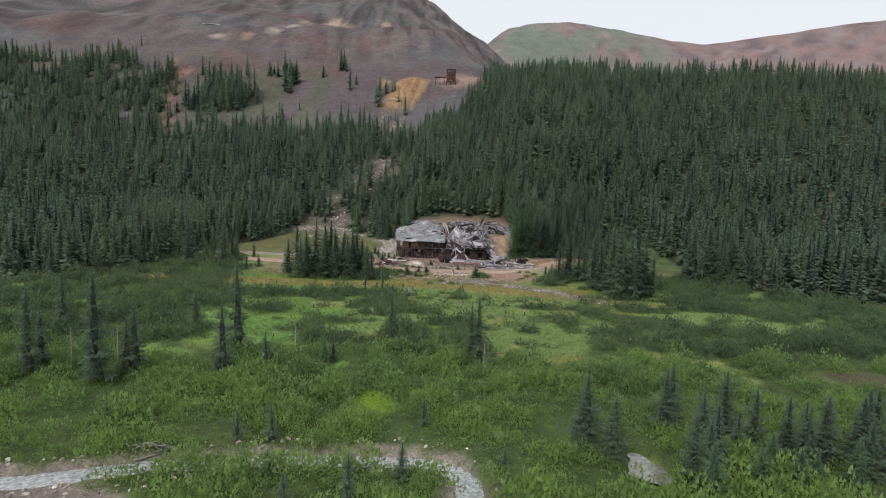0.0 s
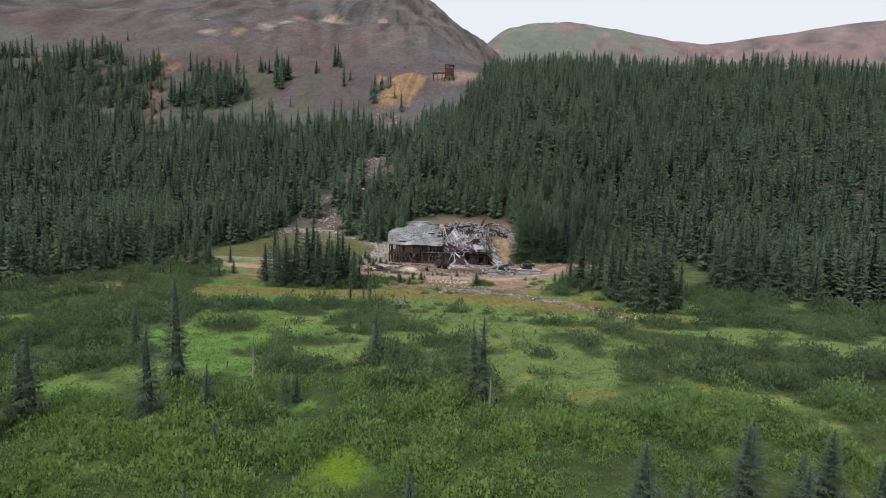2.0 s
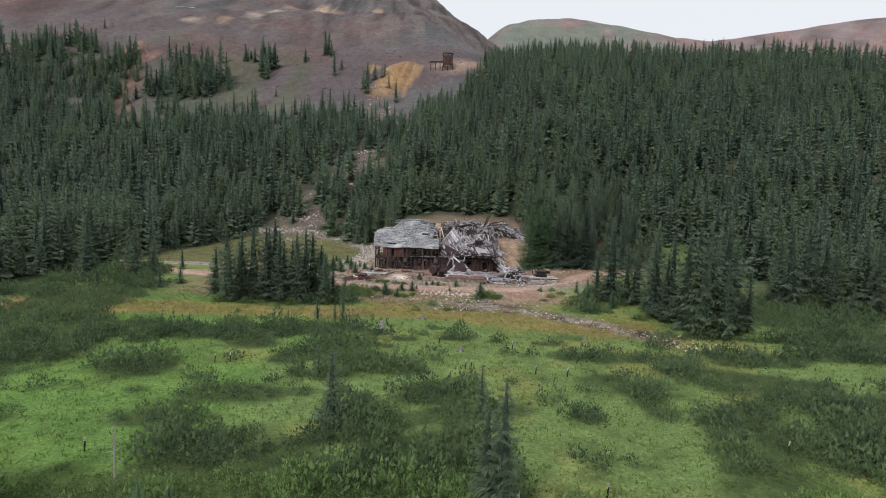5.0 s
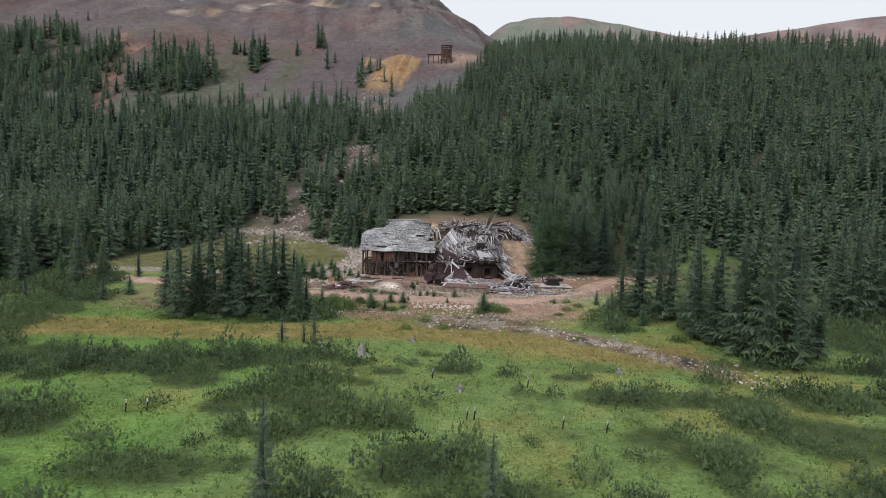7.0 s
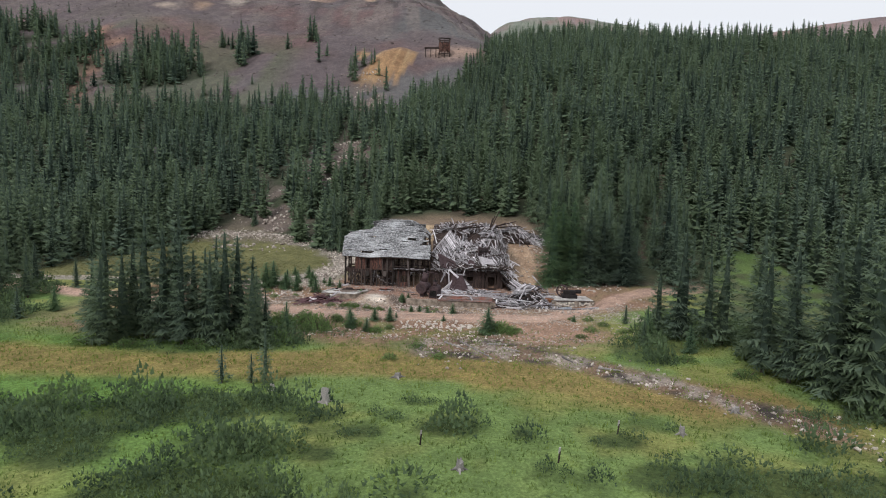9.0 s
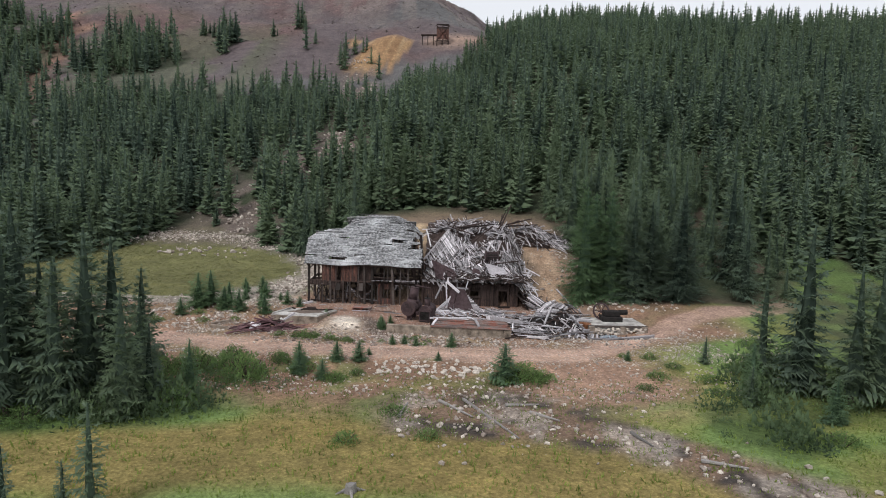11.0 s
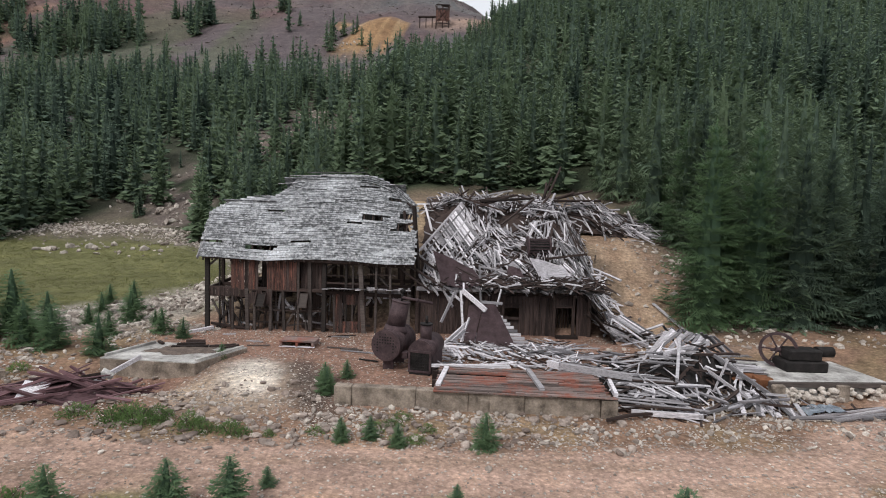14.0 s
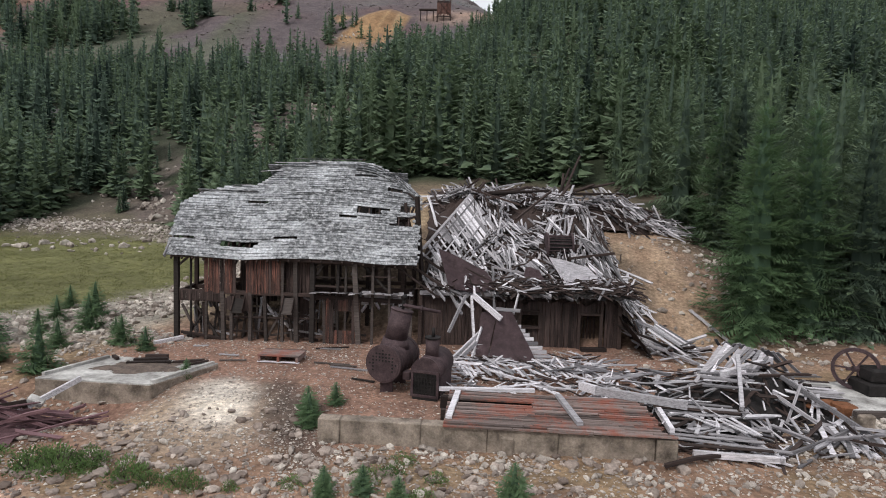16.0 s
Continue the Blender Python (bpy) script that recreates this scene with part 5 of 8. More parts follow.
# posts and plates of the front frame
for px, top, bot, lean, w in ((313, 452, 603, 0.0, 0.24), (338, 455, 500, 0, 0.1), (365, 530, 604, 0, 0.12), (395, 515, 604, 0.03, 0.2), (410, 530, 604, 0, 0.16), (443, 515, 605, 0, 0.18), (470, 520, 606, 0.05, 0.16), (500, 452, 608, 0, 0.14),
                              (524, 452, 610, 0.05, 0.22), (553, 452, 612, 0, 0.24), (575, 525, 612, 0.03, 0.16), (598, 455, 500, 0, 0.14), (612, 458, 500, 0, 0.12), (632, 457, 612, 0.15, 0.26), (660, 460, 510, 0, 0.14), (690, 462, 512, 0.05, 0.14), (728, 520, 612, 0, 0.2)):
    timber("post", (x_of(px) - lean, FY, z_of(top)), (x_of(px) + lean, FY, min(z_of(bot), zat(x_of(px), FY)) - 0.12), w, w, POSTWOOD)
for x0, x1, py0, py1, w in ((313, 730, 450, 462, 0.2), (313, 553, 516, 517, 0.2), (553, 735, 520, 524, 0.22), (313, 395, 531, 532, 0.12), (320, 395, 590, 600, 0.14), (553, 640, 500, 501, 0.1), (553, 640, 484, 485, 0.08), (640, 700, 480, 481, 0.08), (395, 553, 560, 560, 0.1), (400, 470, 585, 585, 0.1), (553, 635, 592, 594, 0.1)):
    timber("beam", (x_of(x0), FY + 0.02, z_of(py0)), (x_of(x1), FY + 0.02, z_of(py1)), w * 0.8, w)
for x0, y0, x1, y1 in ((320, 540, 350, 600), (345, 540, 385, 600), (365, 540, 330, 600), (395, 500, 420, 455), (315, 470, 335, 452), (560, 480, 575, 455), (553, 470, 590, 455), (640, 460, 700, 520), (620, 480, 632, 460), (405, 600, 425, 540), (470, 600, 500, 545)):
    timber("brace", (x_of(x0), FY + 0.15, z_of(y0)), (x_of(x1), FY + 0.15, z_of(y1)), 0.1, 0.12, POSTWOOD)
# inner frame behind the front
for x in (-11.6, -9.6, -7.8, -6.0, -4.2, -2.3, -0.4):
    for y in (151.0, 153.2):
        timber("inner_post", (x, y, max(zat(x, y), 0) - 0.2), (x, y, 5.6 if y < 152 else 7.4), 0.2, 0.2)
for y, z in ((151, 2.5), (153.2, 2.6), (151, 4.6), (153.2, 5.4)):
    timber("inner_beam", (-11.8, y, z), (0.2, y, z + 0.1), 0.18, 0.22)
for x in (-11.7, -9.6, -6.0, -2.3, 0.2):
    timber("joist", (x, FY, 2.5), (x, 153.4, 2.65), 0.14, 0.2)
    timber("tie", (x, FY, 4.35), (x, 153.4, 4.9), 0.12, 0.18)
# boarding: upper storey in two panels, dark doorways between, low parapet at the open bay
rng = random.Random(77)


def boarding(x0, x1, z0, z1, y, material, step=0.2, miss=0.0, ragged=0.05, name="siding_board", parent=None, hole=None):
    x = x0
    while x < x1 - 0.05:
        w = min(step * rng.uniform(0.75, 1.3), x1 - x)
        lo, hi = z0 - rng.uniform(0, ragged), z1 + rng.uniform(-ragged, ragged) * 0.5
        spans = [(lo, hi)]
        if hole and hole[0] < x + w / 2 < hole[1]:
            spans = [(lo, hole[2]), (hole[3], hi)]
        if rng.random() > miss:
            for a, b in spans:
                if b - a > 0.08:
                    bm = box(bmesh.new(), w - 0.015, 0.03, b - a, Matrix.Translation((x + w / 2, y + rng.uniform(-0.02, 0.02), (a + b) / 2)) @ pose(0, 0, 0, rng.uniform(-0.8, 0.8), rng.uniform(-0.7, 0.7), rng.uniform(-3, 3)))
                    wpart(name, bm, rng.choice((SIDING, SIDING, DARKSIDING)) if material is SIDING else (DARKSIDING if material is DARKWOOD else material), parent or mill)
        x += w


boarding(x_of(362), x_of(418), 2.55, 4.4, FY - 0.06, SIDING, 0.19)
boarding(x_of(436), x_of(497), 2.55, 4.4, FY - 0.06, SIDING, 0.19)
# dark boards set back stand in for the shade of the open gap
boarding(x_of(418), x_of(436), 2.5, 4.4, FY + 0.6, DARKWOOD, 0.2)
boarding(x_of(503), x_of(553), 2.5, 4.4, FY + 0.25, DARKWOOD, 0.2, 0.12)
boarding(x_of(313), x_of(398), 2.12, 2.58, FY - 0.05, DARKWOOD, 0.22)
boarding(x_of(577), x_of(640), 0.0, 2.35, FY - 0.06, SIDING, 0.2, 0.03, 0.08, hole=(x_of(590), x_of(626), 0.75, 1.75))
boarding(x_of(395), x_of(445), 1.7, 2.4, FY - 0.08, DARKWOOD, 0.24, 0.1, 0.3)
# inner walls added in dark boards so the open interior looks shaded
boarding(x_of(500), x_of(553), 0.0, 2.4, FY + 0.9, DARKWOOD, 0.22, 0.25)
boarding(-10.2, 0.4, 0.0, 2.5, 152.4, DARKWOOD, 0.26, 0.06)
# broken studs and hanging pieces inside the open ground floor
for k in range(44):
    x, y = rng.uniform(-11.5, -2.6), FY + rng.uniform(0.12, 1.6)
    z0 = rng.choice((0.0, 0.0, 0.9))
    wpart("broken_stud", bar(bmesh.new(), (x, y, z0), (x + rng.gauss(0, 0.28), y + rng.gauss(0, 0.2), rng.uniform(1.2, 2.5)), rng.uniform(0.05, 0.11), rng.uniform(0.06, 0.14)), rng.choice((POSTWOOD, POSTWOOD, DARKWOOD, DULLWOOD)), mill)
for k in range(18):
    x, z = rng.uniform(-11.3, -3.2), rng.uniform(0.2, 2.3)
    wpart("broken_rail", bar(bmesh.new(), (x, FY + rng.uniform(0.1, 1.2), z), (x + rng.uniform(0.6, 1.7), FY + rng.uniform(0.1, 1.2), z + rng.gauss(0, 0.25)), 0.07, 0.1), rng.choice((POSTWOOD, DARKWOOD, DULLWOOD)), mill)
# upper inner walls, dark for the same stand-in shade
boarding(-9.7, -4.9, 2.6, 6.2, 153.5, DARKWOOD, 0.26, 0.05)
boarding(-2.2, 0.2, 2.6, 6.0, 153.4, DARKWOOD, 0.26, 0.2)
boarding(x_of(640), x_of(730), 2.3, 2.75, FY + 0.05, DULLWOOD, 0.3, 0.1, 0.2)
# ore chutes hanging from the upper floor
for px in (425, 512):
    bm = box(bmesh.new(), 0.55, 0.95, 0.06, Matrix.Translation((x_of(px), FY - 0.28, 1.95)) @ pose(0, 0, 0, 52))
    wpart("ore_chute", bm, POSTWOOD, mill, "dark board ore chute")
    for sx in (-0.27, 0.27):
        wpart("chute_side", box(bmesh.new(), 0.04, 0.95, 0.25, Matrix.Translation((x_of(px) + sx, FY - 0.24, 2.05)) @ pose(0, 0, 0, 52)), DARKWOOD, mill)
# slumped floor boards over the doorway
for k in range(14):
    x = -4.7 + k * 0.37
    bm = box(bmesh.new(), 0.34, 1.5 + rng.uniform(-0.2, 0.5), 0.04, Matrix.Translation((x, FY - 0.05 + rng.uniform(-0.1, 0.1), 2.66 + 0.03 * rng.random())) @ pose(0, 0, 0, -7 + rng.uniform(-3, 3), rng.uniform(-5, 5), rng.uniform(-6, 6)))
    wpart("floor_board", bm, DULLWOOD, mill)
for k in range(30):
    x, y = rng.uniform(-11.6, 0.2), rng.uniform(149.6, 153)
    wpart("fallen_timber", bar(bmesh.new(), (x, y, rng.uniform(0.1, 2.2)), (x + rng.gauss(0, 1.0), y + rng.uniform(-0.8, 0.8), rng.uniform(0.2, 2.5)), 0.1, 0.14), rng.choice((DARKWOOD, DARKWOOD, GREYWOOD)), mill)
# skeleton of the broken right end
for a, b, w in (((0.28, 150.4, 7.75), (0.75, 150.0, 2.4), 0.2), ((-0.35, 151.0, 7.4), (-0.1, 150.6, 4.2), 0.14), ((-0.2, 151.6, 7.9), (0.35, 150.4, 7.5), 0.12), ((0.3, 150.3, 6.7), (-1.2, 151.4, 6.2), 0.12), ((0.35, 150.3, 5.7), (-0.9, 150.2, 4.6), 0.12),
                ((-0.3, 150.8, 6.9), (0.5, 150.2, 4.6), 0.1), ((0.1, 151.2, 7.2), (-0.6, 150.3, 5.1), 0.1), ((0.45, 150.2, 4.7), (2.6, 150.6, 3.3), 0.14), ((0.2, 152.6, 7.6), (0.2, 152.6, 2.0), 0.18), ((-0.4, 149.4, 4.5), (2.2, 149.2, 2.9), 0.12), ((-0.9, 149.1, 4.3), (1.6, 148.9, 2.6), 0.1)):
    timber("brace", a, b, w, w)
timber("sill_log", (-12.3, 147.6, 0.15), (-11.3, 148.6, 0.25), 0.2, 0.18, GREYWOOD)

# ---- the fallen half ----
wreck = at("collapsed_mill_wing", "collapsed timber wing buried under grey boards", "ruin", 6, 150, 0.0)


def wreck_surface(x, y):
    z = float(np.interp(y, [148.8, 149.6, 152, 156, 159, 165, 170], [2.75, 2.95, 4.3, 6.5, 7.6, 8.7, 8.9]))
    z += 1.0 * math.exp(-((x - 3.4) / 1.7) ** 2 - ((y - 157) / 2.2) ** 2) - 0.8 * math.exp(-((x - 6.6) / 1.6) ** 2 - ((y - 157) / 3) ** 2) + 0.5 * math.exp(-((x - 9.8) / 1.3) ** 2 - ((y - 158) / 3) ** 2)
    z += 0.5 * (float(fbm(np.array(x / 1.3), np.array(y / 1.3), 8)) - 0.5)
    side = float(smooth(10.3, 13.4, np.array(x)))
    return max(z * (1 - side) + side * (zat(x, y) + 0.1), zat(x, y) + 0.05)


def wing_board(x0, x1, z0, z1, y, material, **kw):
    boarding(x0, x1, z0, z1, y, material, parent=wreck, **kw)


wing_board(0.65, 5.95, -0.05, 2.7, 149.5, DARKWOOD, step=0.21, miss=0.06, hole=(0.8, 1.0, 1.5, 2.2))
wing_board(5.95, 9.0, -0.05, 2.7, 149.5, DARKWOOD, step=0.21, hole=(5.95, 6.85, 1.2, 1.75))
wing_board(10.1, 11.05, -0.05, 2.7, 149.5, DARKWOOD, step=0.2, miss=0.1)
wing_board(9.0, 10.1, 1.95, 2.7, 149.5, DARKWOOD, step=0.2)
for x0, z0, x1, z1, w in ((0.6, 2.78, 11.2, 2.86, 0.22), (5.9, 1.98, 6.9, 1.98, 0.1), (5.9, 1.1, 6.9, 1.1, 0.1), (9.0, 1.9, 10.1, 1.9, 0.12), (8.95, 0, 8.95, 2.7, 0.16), (10.12, 0, 10.12, 2.7, 0.16), (0.65, 0, 0.65, 2.75, 0.2), (5.85, 0, 5.85, 2.7, 0.16), (11.1, 0, 11.05, 2.8, 0.2)):
    timber("beam" if z0 == z1 or x1 - x0 > 2 else "post", (x0, 149.36, z0), (x1, 149.36, z1), w, w, DULLWOOD if z0 > 2 else DARKWOOD, wreck)
for k in range(6):
    timber("stud", (9.1 + 0.2 * k, 150.5, 0), (9.2 + 0.16 * k, 150.4, rng.uniform(0.8, 1.9)), 0.08, 0.1, DARKWOOD, wreck)
wing_board(0.6, 11.2, 0, 2.6, 152.6, DARKWOOD, step=0.4)
timber("step", (9.0, 148.9, 0.14), (10.3, 148.9, 0.16), 0.35, 0.2, DARKWOOD, wreck)


def lumpy(parent, x0, x1, y0, y1, surface, drop, material, name, step=0.35, label=""):
    """A lumpy filler sheet under the loose boards; dark ones paint shade into the gaps."""
    xs, ys = np.arange(x0, x1, step), np.arange(y0, y1, step)
    r = np.random.default_rng(3)
    V = [(x + r.uniform(-.1, .1), y + r.uniform(-.1, .1), surface(x, y) - drop + r.uniform(-0.15, 0.12)) for y in ys for x in xs]
    n = len(xs)
    F = [(j * n + i, j * n + i + 1, (j + 1) * n + i + 1, (j + 1) * n + i) for j in range(len(ys) - 1) for i in range(n - 1)]
    return tagged(part(name, mesh_from(name, V, F, material), material, parent, label, parent.matrix_basis.inverted()), kind="stuff")


# dark sheet hides the ground and colours the hollows as if shaded
lumpy(wreck, 0.8, 12.2, 149.2, 166, wreck_surface, 0.3, DARKWOOD, "matted_debris")


def wing_spot(r):
    while True:
        x, y = r.uniform(0.9, 13.0), 149.3 + 15.5 * r.random() ** 1.25
        if x < 11.4 + 0.16 * (y - 150) and not (x < 2.2 and y > 160) and not (math.hypot((x - 7.2) / 1.2, (y - 158.2) / 1.6) < 1) and not (math.hypot((x - 9.9) / 0.9, (y - 155.4) / 1.3) < 1 and r.random() < 0.8) and not (x < 4.2 and 151.8 < y < 157.2 and r.random() < 0.9):
            return x, y


joined_strew(wreck, 640, wing_spot, wreck_surface, 21, GREYWOOD, lambda x, y: 20 + 200 * float(fbm(np.array(x / 2.4), np.array(y / 2.6), 19)), 22, 18, 0.25, "grey splintered boards")
joined_strew(wreck, 520, wing_spot, wreck_surface, 23, DARKWOOD, lambda x, y: 60, 60, 20, 0.25)
strew(wreck, 280, wing_spot, wreck_surface, 22, GREYS * 2 + DARKS + DULLS * 2, lambda x, y: 20 + 200 * float(fbm(np.array(x / 2.4), np.array(y / 2.6), 19)), 17, 13, 0.4)
joined_strew(wreck, 360, wing_spot, wreck_surface, 26, DULLWOOD, lambda x, y: 20 + 200 * float(fbm(np.array(x / 2.4), np.array(y / 2.6), 19)), 25, 14, 0.3)


# stretches of roof and floor that came down in one piece
for x, y, head, n, L in ((5.2, 155.6, -62, 13, 2.6), (6.6, 153.4, -40, 10, 1.8), (4.6, 152.4, -75, 9, 1.5), (8.6, 156.4, -110, 10, 1.9), (9.8, 153.6, -65, 9, 1.6), (6.0, 151.3, -58, 8, 1.4), (10.6, 151.0, -48, 9, 1.7), (8.2, 160.2, -20, 10, 2.4), (5.0, 160.2, -75, 9, 2.0), (2.6, 151.2, -100, 8, 1.4)):
    dx, dy = math.cos(radians(head)), math.sin(radians(head))
    h = lambda u, v: wreck_surface(u, v) + 0.28
    a, b = (x, y, h(x, y)), (x - dy * 0.145 * n, y + dx * 0.145 * n, h(x - dy * 0.145 * n, y + dx * 0.145 * n))
    c = (dx * L, dy * L, h(x + dx * L, y + dy * L) - a[2])
    plank_panel(wreck, a, b, c, n, (GREYWOOD, GREYWOOD, DULLWOOD), 0.14, 0.15, 6.0)
for a, b, w in (((4.4, 158.2, 8.2), (8.0, 160.6, 8.8), 0.2), ((6.2, 155.2, 6.6), (9.0, 158.8, 8.5), 0.18), ((9.3, 156.0, 7.2), (11.0, 161.0, 9.0), 0.2), ((5.4, 152.8, 4.9), (8.0, 151.2, 4.2), 0.16), ((2.0, 151.0, 4.4), (4.6, 149.6, 3.3), 0.14), ((8.8, 151.6, 4.6), (11.6, 152.6, 4.9), 0.18),
                ((3.6, 157.4, 8.4), (6.6, 156.2, 7.5), 0.15), ((6.4, 150.2, 3.8), (4.4, 150.6, 4.1), 0.16), ((10.8, 154.2, 5.8), (11.6, 150.0, 3.2), 0.16)):
    timber("long_beam", a, b, w * 0.75, w * 0.75, rng.choice((DULLWOOD, DARKWOOD, DARKWOOD)), wreck)


# black lumpy eave hanging over the wing's front
def eave_spot(r):
    return r.uniform(4.6, 11.6), 148.6 + 1.3 * r.random() ** 1.4


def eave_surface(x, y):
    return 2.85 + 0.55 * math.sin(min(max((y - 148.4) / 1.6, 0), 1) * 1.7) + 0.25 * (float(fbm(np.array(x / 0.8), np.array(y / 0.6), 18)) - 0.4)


lumpy(wreck, 4.4, 11.7, 148.5, 150.2, eave_surface, 0.05, SOOT_AND_SHADE, "black_eave", 0.22, "lumpy black eave")
joined_strew(wreck, 170, eave_spot, eave_surface, 27, DARKWOOD, lambda x, y: 5, 25, 10, 0.2)
joined_strew(wreck, 45, eave_spot, eave_surface, 28, GREYWOOD, lambda x, y: 0, 30, 12, 0.25)
# tilted lattice of roof boards
lattice = at("fallen_roof_panel", "tilted grey roof panel with boards missing", "roof panel", 2.0, 154, 5.0)
PANEL_A, PANEL_B, PANEL_C = Vector((0.53, 151.8, 4.73)), Vector((3.45, 157.0, 8.02)), Vector((5.47, 154.3, 5.37))


def panel_board(name, a, b, across, w, lift, material):
    """A flat board from a to b lying in the panel's plane, its width along across."""
    d = (b - a).normalized()
    n = d.cross(across).normalized()
    if n.z < 0:
        n = -n
    y = n.cross(d)
    m = Matrix((d, y, n)).transposed().to_4x4()
    bm = box(bmesh.new(), (b - a).length, w, 0.03, Matrix.Translation((a + b) / 2 + n * lift) @ m)
    wpart(name, bm, material, lattice)


down, along = PANEL_C - PANEL_B, PANEL_A - PANEL_B
count = int(along.length / 0.15)
for k in range(count):
    f = (k + 0.5) / count
    o = PANEL_B + along * f
    if f < 0.36:
        panel_board("board", o, o + down * rng.uniform(0.8, 1.1), along, 0.135, 0.06 + rng.uniform(0, 0.03), rng.choice((GREYWOOD, DULLWOOD)))
    else:
        g = rng.uniform(0, 0.1)
        while g < 1.0:
            e = min(g + rng.uniform(0.14, 0.3), 1.05)
            if rng.random() < 0.74:
                panel_board("board", o + down * g, o + down * e, along, 0.12, 0.06 + rng.uniform(0, 0.05), rng.choice((GREYWOOD, DULLWOOD, DULLWOOD)))
            g = e + 0.02
for k in range(11):
    o = PANEL_B + down * (0.02 + 0.1 * k)
    panel_board("batten", o, o + along * rng.uniform(0.85, 1.05), down, 0.085, 0.02 + 0.09 * (k % 2), rng.choice((GREYWOOD, DULLWOOD)))
panel_board("edge_board", PANEL_B, PANEL_A, down, 0.13, 0.1, DULLWOOD)


def sheet(name, label, category, corners, material, sag=0.2, n=8, thick=0.012, ridge=0.0):
    """A bent sheet between four corners, in order round it."""
    a, b, c, d = (Vector(p) for p in corners)
    t = thing(name, label, category, Matrix.Translation(a))
    bm = bmesh.new()
    g = []
    for j in range(n + 1):
        for i in range(n + 1):
            u, v = i / n, j / n
            p = (a * (1 - u) + b * u) * (1 - v) + (d * (1 - u) + c * u) * v
            p.z += -sag * math.sin(math.pi * u) * math.sin(math.pi * (0.3 + 0.7 * v)) + ridge * abs(math.sin(i * 1.9)) + 0.03 * math.sin(7 * u + 5 * v)
            g.append(bm.verts.new(p))
    for j in range(n):
        for i in range(n):
            k = j * (n + 1) + i
            bm.faces.new((g[k], g[k + 1], g[k + n + 2], g[k + n + 1]))
    r = bmesh.ops.solidify(bm, geom=list(bm.faces), thickness=thick)
    bmesh.ops.recalc_face_normals(bm, faces=bm.faces)
    wpart("panel", bm, material, t)
    return t


sheet("rusted_metal_sheet", "curled purple-brown rusted metal sheet on the wreck", "metal sheet", ((2.1, 149.0, 3.1), (4.6, 149.2, 3.15), (4.1, 150.4, 3.9), (1.5, 151.3, 5.0)), SHEET, 0.25)
sheet("pale_roof_sheet", "pale grey board panel lying on the wreck", "roof panel", ((8.2, 149.0, 3.15), (10.6, 149.2, 3.1), (9.7, 151.0, 4.25), (7.6, 151.2, 4.7)), GREYWOOD, 0.12, 6, 0.04)
sheet("rusted_metal_sheet", "small dark rusted sheet among the boards", "metal sheet", ((5.9, 149.3, 3.3), (7.2, 149.3, 3.35), (6.9, 150.2, 4.1), (6.2, 150.4, 4.2)), SHEET, 0.1)


def winding_drum():
    t = at("winding_drum", "dark rusted slatted winding drum on the wreck", "drum", 8.5, 153.4, 5.0)
    bm = bmesh.new()
    rod(bm, (7.75, 153.0, 5.15), (9.2, 153.2, 5.15), 0.62, 0.62, 20)
    wpart("barrel", bm, SOOT_AND_SHADE, t)
    for x in (7.75, 9.2):
        wpart("flange", rod(bmesh.new(), (x - 0.05, 153.0 + (x - 7.75) * 0.14, 5.15), (x + 0.05, 153.0 + (x - 7.75) * 0.14, 5.15), 0.82, 0.82, 24), IRON, t)
    for k in range(20):
        a = 6.283 * k / 20
        wpart("slat", bar(bmesh.new(), (7.8, 153.0 + 0.64 * math.cos(a), 5.15 + 0.64 * math.sin(a)), (9.15, 153.18 + 0.64 * math.cos(a), 5.15 + 0.64 * math.sin(a)), 0.09, 0.05), IRON, t)
    for x in (7.5, 9.5):
        wpart("bearing_post", bar(bmesh.new(), (x, 153.1, 3.6), (x, 153.1, 5.3), 0.25, 0.3), DARKWOOD, t)


winding_drum()
# long poles sticking out at the top
poles = at("broken_poles", "dark broken poles leaning out of the wreck", "timber", 10.5, 161, 8.6)
for a, b in (((9.8, 160, 7.6), (11.6, 162.0, 11.2)), ((9.6, 160.5, 7.6), (10.9, 162, 10.3)), ((10.0, 160.5, 7.6), (10.5, 162.2, 9.9)), ((11.0, 161.5, 8.6), (14.6, 163.4, 9.4)), ((10.6, 161.2, 8.4), (15.4, 163.6, 8.6)), ((10.2, 160.4, 7.7), (10.4, 162, 9.2)), ((9.2, 161, 7.8), (12.8, 162.2, 9.2)), ((4.2, 158, 7.6), (7.6, 160, 8.8)), ((3.4, 157, 7.4), (4.4, 157.6, 8.9)), ((4.9, 158.4, 8.2), (9.3, 160.8, 8.6)), ((8.5, 158, 6.8), (10.4, 159.4, 9.0))):
    wpart("pole", rod(bmesh.new(), a, b, 0.13, 0.08, 7), DARKWOOD, poles)
timber_pile = at("board_heap", "heap of bleached boards on the slope above the wreck", "debris", 15, 163, None)


def up_spot(r):
    s = r.random()
    return 10.5 + 8.6 * s + r.gauss(0, 0.4), 164.8 - 2.2 * s + r.gauss(0, 1.1)


def up_surface(x, y):
    return zat(x, y) + 0.15 + 1.7 * math.exp(-((x - 14.2) / 3.4) ** 2 - ((y - 163.6) / 1.6) ** 2)


strew(timber_pile, 240, up_spot, up_surface, 31, GREYS * 2 + DULLS + DARKS, lambda x, y: -55 + 6 * (x - 12), 26, 12, 0.45)
joined_strew(timber_pile, 160, up_spot, up_surface, 32, GREYWOOD, lambda x, y: -50, 40, 14, 0.3)
side_heap = at("board_heap", "broken boards sliding off the wreck's flank", "debris", 12, 149, None)


